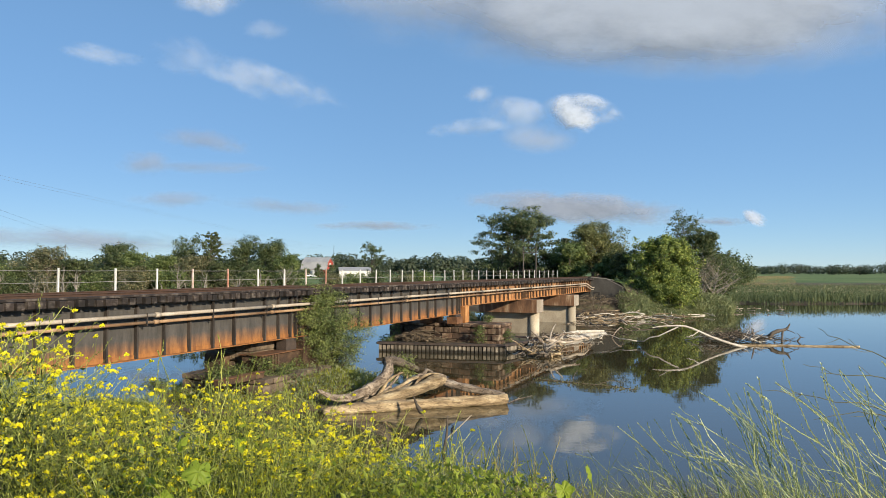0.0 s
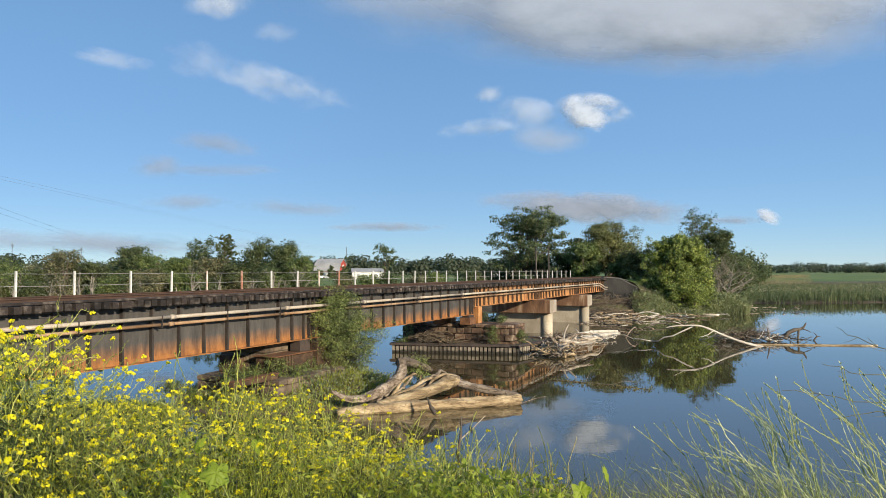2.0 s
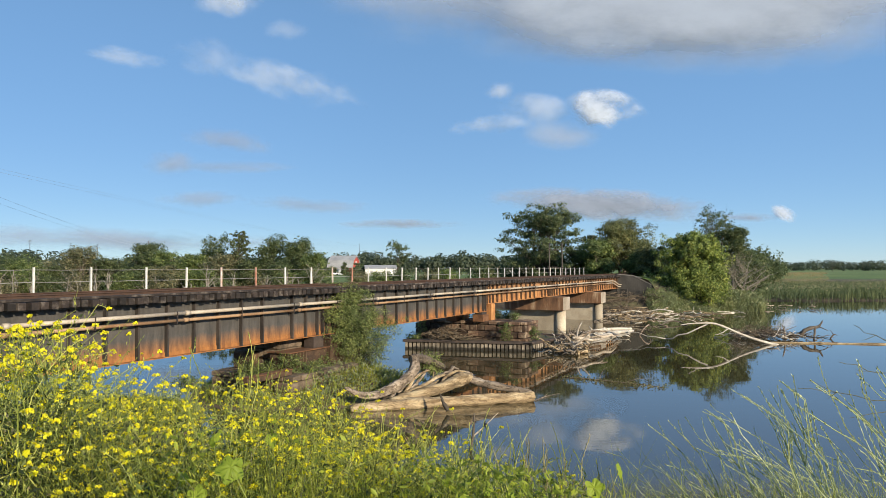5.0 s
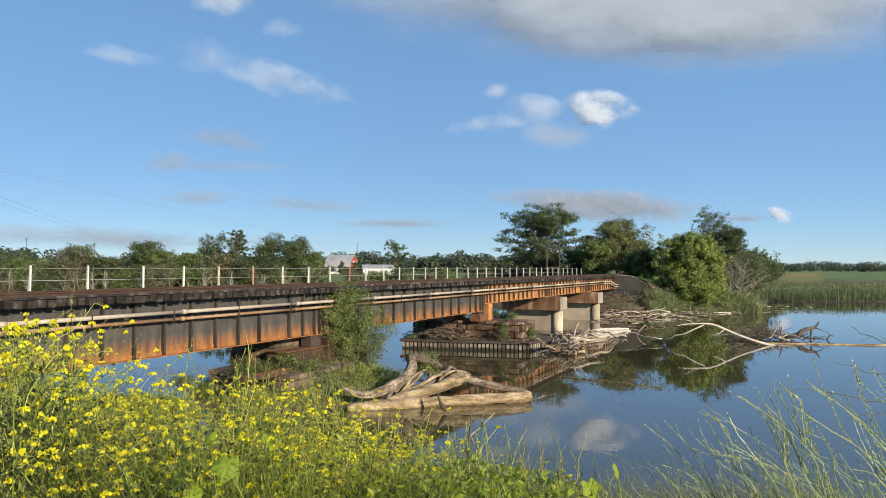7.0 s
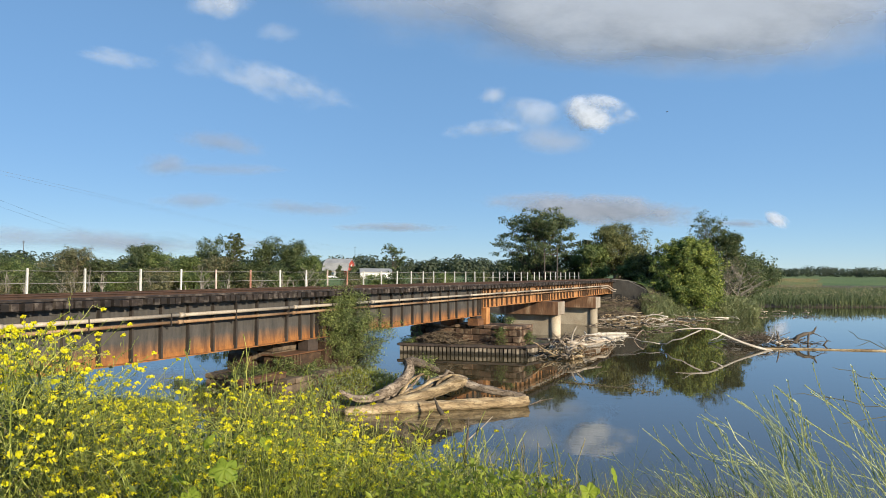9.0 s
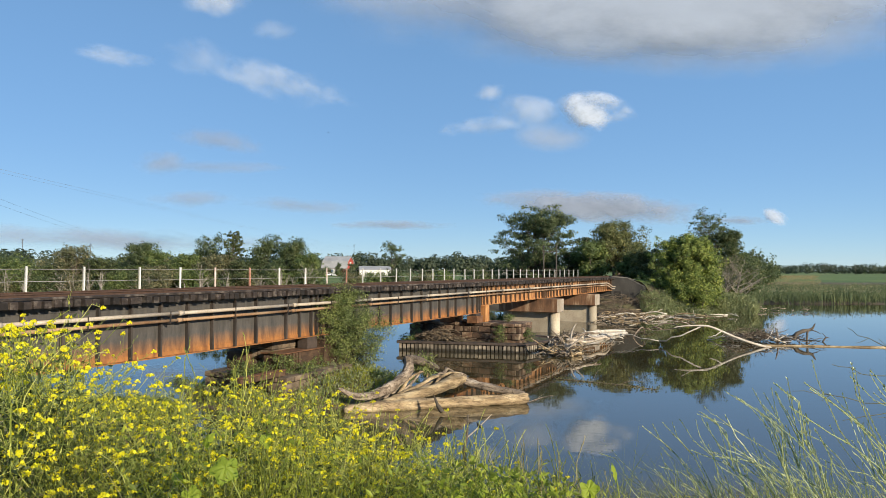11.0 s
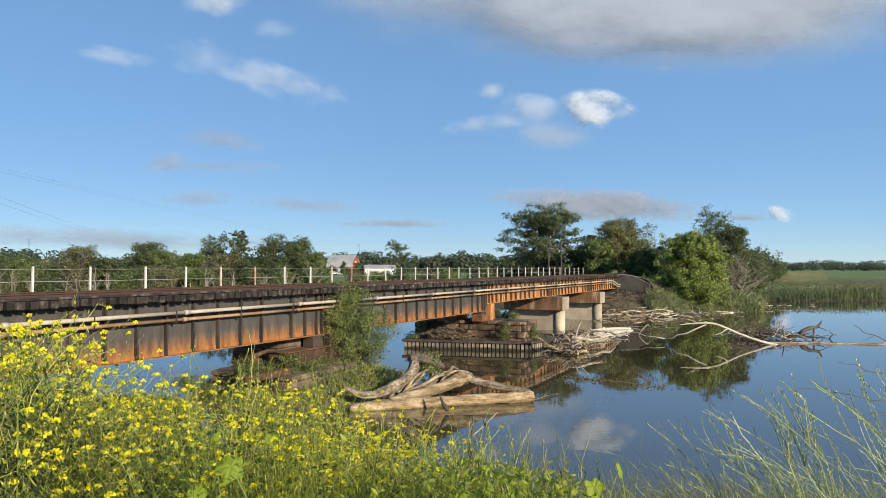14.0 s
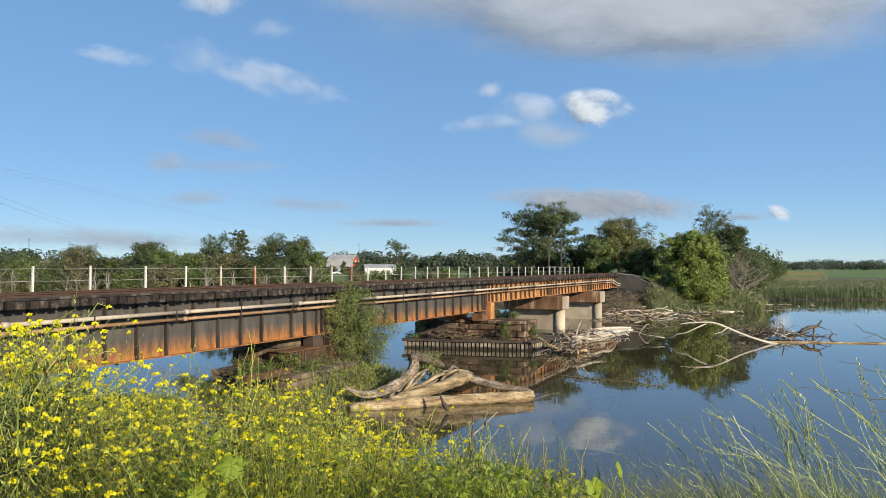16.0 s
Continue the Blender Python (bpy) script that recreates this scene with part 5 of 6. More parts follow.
def reeds():
    rng = random.Random(12)
    s = scatter(46000, 31, 38, 150, 106, 188, lambda x, y, z: -0.02 < z and abs(x / y - 0.52) < 0.22)
    blades("reed_bed", "dense tall green reeds standing along the marsh edge", s, [rng.uniform(1.0, 1.7) * (1 + 0.25 * noise.noise((x * 0.12, y * 0.12, 9))) for x, y, z in s], 0.034, M_REED, 32, 0.13)
    s = scatter(33000, 33, 23.5, 44, 79, 97, lambda x, y, z: -0.2 < z < 1.6 and 0.285 < x / y < 0.452)
    blades("reed_bed", "grey-green reeds and grass below the willow bush", s, [rng.uniform(0.5, 1.8) * (1 + 0.45 * noise.noise((x * 0.35, y * 0.35, 4))) * (0.35 + 0.65 * step(0.024, 0.045, abs(x / y - 0.362))) for x, y, z in s], 0.018, M_LEAF_GREY_BLADE, 34, 0.3)
    nr = np.random.default_rng(51)
    c = np.array([(x, y, z + h * (0.3 + 0.7 * step(0.024, 0.045, abs(x / y - 0.362)))) for (x, y, z), h in zip(s[:16000], nr.uniform(0.3, 1.7, 16000))])
    v, f = leaves(c, 0.11, nr, -0.4, 3.2)
    tagged(new("marsh_foliage", Shape().arrays(v, f).mesh("marsh_foliage", M_LEAF_GREY_BLADE)), "grey-green leafy marsh plants at the foot of the bush", "plants", kind="stuff")
    s = scatter(52000, 37, 38, 150, 106, 188, lambda x, y, z: -0.02 < z and abs(x / y - 0.52) < 0.22)
    tall = np.array([1 + 0.25 * noise.noise((x * 0.12, y * 0.12, 9)) for x, y, z in s])
    v, f = leaves(np.array(s) + np.stack([0 * tall, 0 * tall, tall * nr.uniform(0.2, 1.6, len(s))], 1), 0.085, nr, -0.7, 4.2)
    tagged(new("reed_leaves", Shape().arrays(v, f).mesh("reed_leaves", M_REED)), "drooping green leaves of the reed bed", "grass", kind="stuff")
    s, tall = s[:3000], tall[:3000]
    v, f = leaves(np.array(s) + np.stack([0 * tall, 0 * tall, tall * nr.uniform(1.4, 1.8, len(s))], 1), 0.12, nr, -1.2, 3.0)
    tagged(new("reed_plumes", Shape().arrays(v, f).mesh("reed_plumes", M_PLUME)), "pale buff seed plumes over the reed bed", "grass", kind="stuff")
    s = scatter(14000, 38, 95, 260, 225, 470, lambda x, y, z: 0.435 + 0.01 * noise.noise((y * 0.03, 1, 1)) < x / y < 0.54 - 0.012 * noise.noise((y * 0.02, 4, 1)))
    blades("stubble_field", "pale tan stubble strip in the fields behind the reeds", s, [rng.uniform(0.1, 0.22) for _ in s], 0.09, M_STUBBLE, 39, 0.5)
    s = scatter(9000, 36, -9, -0.5, 25, 35, lambda x, y, z: 0.1 < z)
    v, f = leaves(np.array(s) + np.stack([0 * nr.random(9000), 0 * nr.random(9000), nr.random(9000) ** 2 * 0.4], 1), 0.055, nr, -0.3, 2.2)
    tagged(new("spit_weeds", Shape().arrays(v, f).mesh("spit_weeds", M_LEAF_GREY_BLADE)), "low grey-green weeds over the earth mound", "plants", kind="stuff")
    s = scatter(15000, 35, -13, -0.5, 22, 38, lambda x, y, z: 0.05 < z)
    blades("spit_grass", "rough grass on the low spit by the pier", s, [rng.uniform(0.08, 0.36) * (2.0 if rng.random() < 0.12 else 1) for _ in s], 0.008, M_GRASS, 36, 0.5)


M_STUBBLE = leaf_mat("yellow_green_stubble", (0.26, 0.21, 0.10), (0.34, 0.27, 0.13), (0.40, 0.33, 0.17), 0.2)
M_PLUME = leaf_mat("reed_plume_heads", (0.22, 0.22, 0.12), (0.30, 0.29, 0.17), (0.38, 0.36, 0.24), 0.3)
M_LEAF_GREY_BLADE = leaf_mat("grey_green_blades", (0.142, 0.182, 0.081), (0.223, 0.263, 0.121), (0.324, 0.324, 0.182), 0.3)
reeds()


# ---- mustard on the near bank ----
M_STEM = leaf_mat("green_stalks", (0.102, 0.132, 0.020), (0.246, 0.284, 0.049), (0.498, 0.506, 0.138), 0.15)
M_PETAL = leaf_mat("yellow_petals", (0.64, 0.57, 0.006), (0.76, 0.71, 0.010), (0.80, 0.77, 0.03), 0.32)
# understory greens made very dark, so shade between the stalks is in the colour
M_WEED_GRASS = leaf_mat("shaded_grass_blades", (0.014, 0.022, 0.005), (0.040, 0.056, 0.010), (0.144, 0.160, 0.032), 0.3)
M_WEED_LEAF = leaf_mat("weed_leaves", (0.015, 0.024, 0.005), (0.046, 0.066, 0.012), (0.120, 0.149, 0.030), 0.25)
M_LIME = leaf_mat("lime_weed_leaves", (0.060, 0.090, 0.008), (0.202, 0.262, 0.021), (0.424, 0.479, 0.047), 0.45)
M_BROAD = leaf_mat("broad_green_leaves", (0.24, 0.33, 0.028), (0.31, 0.40, 0.036), (0.38, 0.46, 0.05), 0.5)


def mustard(seed, height):
    """Branching stalks, small leaves, pods, and a knot of four-petalled flowers on each tip."""
    rng, nr = random.Random(seed), np.random.default_rng(seed)
    stalk, blossom, pods, lv = Shape(), [], [], []
    main = wander((0, 0, -0.1), (rng.uniform(-0.2, 0.2), rng.uniform(-0.2, 0.2), height), 8, 0.05, rng)
    stalk.tube(main, [0.0036 * (1 - 0.08 * k) for k in range(9)], 4, False)
    tips = [main[8]]
    for i in range(rng.randint(17, 22)):
        f = rng.uniform(0.2, 0.95)
        a = main[int(f * 8)]
        w, l = rng.uniform(0, 2 * math.pi), rng.uniform(0.18, 0.5) * (1.15 - 0.5 * f)
        b = a + Vector((math.cos(w) * l * 0.85, math.sin(w) * l * 0.85, l * rng.uniform(0.25, 1.0)))
        b.z = min(b.z, 1.0 + 0.1 * rng.random())
        br = wander(a, b, 5, 0.20, rng)
        stalk.tube(br, [0.0016, 0.0015, 0.0014, 0.0013, 0.0011, 0.0009], 3, False)
        tips.append(b)
        for p, q in zip(br[1:], br[2:]):
            for _ in range(2):
                pods.append(p.lerp(q, rng.random()) + Vector((rng.gauss(0, 1), rng.gauss(0, 1), 0.6)) * 0.008)
        for _ in range(4):
            lv.append(br[rng.randint(0, 3)] + Vector((rng.gauss(0, 0.02), rng.gauss(0, 0.02), 0)))
    for _ in range(90):
        p = main[rng.randint(1, 6)]
        lv.append(p + Vector((rng.gauss(0, 0.06), rng.gauss(0, 0.06), rng.gauss(0, 0.03))))
    for t in tips:
        if rng.random() < 0.93:
            k = rng.randint(6, 14)
            r = rng.uniform(0.0105, 0.019)
            g = nr.normal(size=(k * 2, 3))
            g /= np.linalg.norm(g, axis=1)[:, None]
            g[:, 2] = np.abs(g[:, 2]) - 0.25
            blossom.append(g * nr.uniform(0.55, 1.0, (k * 2, 1)) * (r, r, r * 0.9) + np.array(t))
    v, f = leaves(np.array([tuple(p) for p in pods]), 0.0045, nr, -3.0, 4.2)
    stalk.arrays(v, f)
    sv, sf = leaves(np.array([tuple(p) for p in lv]), 0.0095, nr, 0.1, 3.0)
    bv, bf = leaves(np.concatenate(blossom), 0.0096, nr, 0, 1.15)
    return stalk, Shape().arrays(sv, sf), Shape().arrays(bv, bf)


def along(marks, a):
    """A value read off between marks."""
    for (x0, y0), (x1, y1) in zip(marks, marks[1:]):
        if a <= x1:
            return y0 + (y1 - y0) * max(0.0, a - x0) / (x1 - x0)
    return marks[-1][1]


def brow(a):
    """How far below eye level the plants' tops stay, as a slope, by the way one looks over the bank."""
    marks = ((-0.80, 0.068), (-0.57, 0.072), (-0.50, 0.105), (-0.45, 0.135), (-0.40, 0.17), (-0.30, 0.138), (-0.18, 0.155), (-0.10, 0.20), (0.00, 0.245), (0.08, 0.256), (0.17, 0.268), (0.23, 0.305), (0.27, 0.312), (0.42, 0.285), (0.80, 0.265))
    return along(marks, a)


def near_plants():
    rng = random.Random(3)
    raw = [mustard(200 + i, 1.0) for i in range(9)]
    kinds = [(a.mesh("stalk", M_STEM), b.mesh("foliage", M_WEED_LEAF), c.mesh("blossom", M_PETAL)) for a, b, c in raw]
    rest = [Shape(), Shape(), Shape()]
    flat = [[(np.array(s.v), s.f) for s in k] for k in raw]
    n = 0
    while n < 650:
        y = 2.7 + 4.2 * rng.random() ** 1.3
        pick = rng.random()
        a = rng.uniform(-0.76, 0.20) if pick < 0.40 else rng.uniform(-0.32, 0.05) if pick < 0.78 else rng.uniform(-0.68, -0.36)
        x = a * y
        sunk = rng.random() ** (0.7 if pick < 0.78 else 1.15)
        if a < -0.47 and y < 3.6 and sunk > 0.5:
            continue
        bare = 0.85 * step(0.3, 0.9, sunk) * (1.0 if a < -0.42 else 0.12)
        top = 5.25 - (brow(a) + 0.15 * sunk) * y
        h = min(top - land(x, y), 1.75)
        if h < 0.3:
            continue
        m = Matrix.LocRotScale((x, y, land(x, y)), Euler((rng.gauss(0, 0.08), rng.gauss(0, 0.08), rng.uniform(0, 6.28))), (h ** 0.4, h ** 0.4, h))
        st, fo, bl = kinds[n % 9]
        n += 1
        if n > 300:
            A = np.array(m)
            for k in range(3):
                if k == 2 and rng.random() < max(bare, 0.04 + 0.5 * step(-0.02, 0.14, a)):
                    continue
                v, f = flat[n % 9][k]
                base = len(rest[k].v)
                rest[k].v += (v @ A[:3, :3].T + A[:3, 3]).tolist()
                rest[k].f += [tuple(base + j for j in c) for c in f]
            continue
        t = thing("mustard_plant", "flowering yellow mustard plant on the river bank", "flower", m, "mustard on the bank")
        part("stalk", st, None, t)
        part("foliage", fo, None, t)
        if rng.random() > max(bare, 0.02 + 0.5 * step(-0.02, 0.14, a)):
            part("blossom", bl, None, t)
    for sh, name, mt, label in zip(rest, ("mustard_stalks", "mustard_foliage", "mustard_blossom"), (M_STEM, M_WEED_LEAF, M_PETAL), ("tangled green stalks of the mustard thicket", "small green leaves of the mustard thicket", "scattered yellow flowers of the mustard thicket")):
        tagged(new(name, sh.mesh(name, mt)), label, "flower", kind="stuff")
    s, hs = [], []
    for i in range(30000):
        y = 1.9 + 9.0 * rng.random() ** 1.7
        a = rng.uniform(-0.78, 0.78)
        if a < 0.25 and rng.random() < 0.6 or a < -0.35 and (y < 2.6 or rng.random() < 0.7):
            continue
        h = 5.25 - brow(a) * y * rng.uniform(1.05, 1.5) - land(a * y, y)
        if h < 0.08:
            continue
        s.append((a * y, y, land(a * y, y) - 0.02))
        hs.append(min(h, 1.3) * rng.uniform(0.6, 1.0))
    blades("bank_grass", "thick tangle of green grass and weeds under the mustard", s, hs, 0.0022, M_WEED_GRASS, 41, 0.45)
    s2, h2 = [], []
    for i in range(12500):
        y, a = rng.uniform(1.9, 4.6) if i % 2 else rng.uniform(1.9, 2.8), rng.uniform(-0.36, 0.22) if i < 5500 else rng.uniform(-0.02, 0.21) if i < 7000 else rng.uniform(0.2, 0.72)
        h = 5.25 - (brow(a) + (0.045 if a < 0.0 else -0.012 if a < 0.2 else -0.01)) * y * rng.uniform(0.98, 1.25) - land(a * y, y)
        if h > 0.1:
            s2.append((a * y, y, land(a * y, y) - 0.02))
            h2.append(h * rng.uniform(0.75, 1.0))
    blades("bright_grass", "fine bright green grass at the brow of the bank", s2, h2, 0.0019, M_GRASS, 43, 0.42)
    nr = np.random.default_rng(45)
    tops = [(x, y, z + h * rng.uniform(0.55, 1.0)) for (x, y, z), h in zip(s2, h2) if x < 0.25 * y for _ in range(2)]
    v, f = leaves(np.array(tops) + nr.normal(size=(len(tops), 3)) * (0.04, 0.04, 0.02), 0.0042, nr, -0.8, 5.0)
    tagged(new("bright_foliage", Shape().arrays(v, f).mesh("bright_foliage", M_GRASS)), "small lime-green leaves and shoots along the brow of the bank", "plants", kind="stuff")
    brown = []
    for i in range(260):
        a, y = rng.uniform(-0.68, -0.52), rng.uniform(2.9, 3.6)
        z = 5.25 - rng.uniform(0.20, 0.34) * y
        if z > land(a * y, y):
            brown.append((a * y, y, z))
    v, f = leaves(np.array(brown), 0.012, nr, 0.8, 2.2)
    tagged(new("withered_leaves", Shape().arrays(v, f).mesh("withered_leaves", M_STRAW)), "withered tan leaves hanging in the thicket", "plants", kind="stuff")
    low, out = [], []
    for i in range(2600):
        a = rng.gauss(0.10, 0.07) if i < 2000 else rng.uniform(-0.45, 0.2)
        y = rng.uniform(2.0, 3.6)
        z = 5.25 - (brow(a) + (0.02 if a > -0.05 else 0.06) + 0.10 * rng.random()) * y
        if a < 0.24 and z > land(a * y, y) + 0.03:
            low.append((a * y, y, z))
            out.append((rng.gauss(0.2, 0.5), rng.gauss(-0.6, 0.4), 0.8))
    v, f = leaves(np.array(low), 0.0105, nr, 0.2, 2.6, outs=np.array(out))
    tagged(new("leafy_weeds", Shape().arrays(v, f).mesh("leafy_weeds", M_LIME)), "small broad lime-green leaves in the weeds along the brow", "plants", kind="stuff")
    s3 = []
    for i in range(16000):
        w, r = rng.uniform(0.72, 2 * math.pi - 0.72), 1.2 + 9.0 * rng.random()
        s3.append((r * math.sin(w), r * math.cos(w), land(r * math.sin(w), r * math.cos(w)) - 0.02))
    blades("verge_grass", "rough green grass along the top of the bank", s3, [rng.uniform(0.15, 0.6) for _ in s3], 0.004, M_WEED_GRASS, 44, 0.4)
    k = rng.sample(range(len(s)), 2200)
    blades("dry_grass", "dry straw-coloured stalks among the weeds", [s[i] for i in k], [hs[i] for i in k], 0.0028, M_STRAW, 42, 0.35)


near_plants()


def vine_leaf(size, seed):
    """A broad, shallow-lobed, toothed leaf, puckered between its five veins and drooping at the tip."""
    sh = Shape(smooth=True)
    n = 60
    for ring in (0.0, 0.25, 0.5, 0.75, 0.92, 1.0):
        for i in range(n):
            w = 2 * math.pi * i / n
            lobe = 0.84 + 0.09 * math.cos(5 * w) + 0.10 * max(0.0, math.cos(w)) ** 8 + 0.05 * math.sin(3 * w + seed)
            notch = 1.0 - 0.38 * max(0.0, -math.cos(w)) ** 40
            tooth = 0.04 * (1 - 2 * abs((i / 3) % 1 - 0.33)) if ring == 1.0 else 0.0
            r = ring * size * (lobe * notch + tooth)
            x, y = r * math.sin(w), -r * math.cos(w)
            pucker = 0.09 * size * math.sin(math.pi * ring) * abs(math.sin(2.5 * w)) + 0.03 * size * ring * math.sin(11 * w + seed)
            sh.v.append((x, y, pucker - 0.5 * y * y / size * (y < 0) - 0.35 * x * x / size * (1 if seed % 2 else -1)))
    for k in range(5):
        sh.f += [(k * n + i, k * n + (i + 1) % n, (k + 1) * n + (i + 1) % n, (k + 1) * n + i) for i in range(n)]
    return sh


def vine(label, foot_at, tips, seed):
    rng = random.Random(seed)
    t = thing("broadleaf_vine", label, "plant", Matrix.Translation(foot_at))
    o = Vector(foot_at)
    for i, (p, size, turn) in enumerate(tips):
        p = Vector(p) - o
        part("stem", Shape(smooth=True).tube(wander((0, 0, -0.1), p, 5, 0.12, rng), [0.004, 0.004, 0.0035, 0.003, 0.0025, 0.002], 5), M_STEM, t)
        part("leaf", vine_leaf(size, seed + i), M_BROAD, t, at=Matrix.LocRotScale(p, Euler((radians(rng.uniform(38, 74)), radians(rng.uniform(-25, 25)), radians(turn))), None))


vine("wild grape vine with broad light-green leaves", (-0.75, 2.3, land(-0.75, 2.3)), (((-0.64, 2.15, 4.65), 0.046, 10), ((-0.76, 2.20, 4.55), 0.034, 30), ((-0.84, 2.60, 4.63), 0.030, -25), ((-0.65, 2.70, 4.60), 0.028, 0), ((-0.91, 2.50, 4.52), 0.024, 40)), 5)
vine("wild grape shoot with two leaves over the water", (0.45, 2.4, land(0.45, 2.4)), (((0.60, 2.40, 4.57), 0.034, 75), ((0.51, 2.40, 4.51), 0.036, 10)), 9)
vine("low wild grape with lime-green leaves in the grass", (0.12, 2.4, land(0.12, 2.4)), (((0.19, 2.40, 4.55), 0.018, -20), ((0.23, 2.40, 4.49), 0.022, 20), ((0.06, 2.40, 4.49), 0.022, 0), ((0.13, 2.60, 4.56), 0.014, 15), ((0.29, 2.50, 4.48), 0.017, -40), ((0.15, 2.40, 4.50), 0.020, 50), ((0.01, 2.50, 4.50), 0.015, -15), ((0.40, 2.50, 4.46), 0.016, -30)), 14)


M_STALK = leaf_mat("seeding_green_stalks", (0.24, 0.29, 0.12), (0.38, 0.43, 0.20), (0.56, 0.59, 0.34), 0.15)


def stalk_kind(seed, bow):
    """A wiry stalk one metre tall with pods pressed to it and a few side shoots; bow is how far it leans over."""
    rng = random.Random(seed)
    pts = [Vector((-bow * s ** 1.9, 0, 1 - (1 - s) ** (1 + 0.4 * abs(bow)))) + Vector([rng.gauss(0, 0.016) for _ in range(3)]) * (0 < s < 1) for s in [k / 11 for k in range(12)]]
    stem = Shape().tube(pts, [0.0028 - 0.00015 * k for k in range(12)], 4)
    lines = [pts[4:]]
    for j in range(rng.randint(2, 4)):
        k = rng.randint(4, 9)
        e = pts[k] + Vector((-rng.uniform(0.0, 0.10) - 0.12 * bow, rng.uniform(-0.05, 0.05), rng.uniform(0.12, 0.26)))
        shoot = wander(pts[k], e, 5, 0.08, rng)
        stem.tube(shoot, [0.0020, 0.0018, 0.0016, 0.0014, 0.0012, 0.0009], 3)
        lines.append(shoot)
    v, f = [], []
    for ln in lines:
        for p, q in zip(ln, ln[1:]):
            way = (q - p).normalized()
            for _ in range(max(2, int((q - p).length * 150))):
                c = p.lerp(q, rng.random())
                side = Vector([rng.gauss(0, 1) for _ in range(3)])
                side = (side - way * side.dot(way)).normalized()
                up, wide = (way + side * 0.45).normalized() * rng.uniform(0.008, 0.015), way.cross(side) * 0.0020
                f += [(len(v), len(v) + 1, len(v) + 2), (len(v), len(v) + 2, len(v) + 3)]
                v += [c, c + up * 0.5 + wide, c + up, c + up * 0.5 - wide]
    pods = Shape()
    pods.v, pods.f = [tuple(p) for p in v], f
    return stem, pods


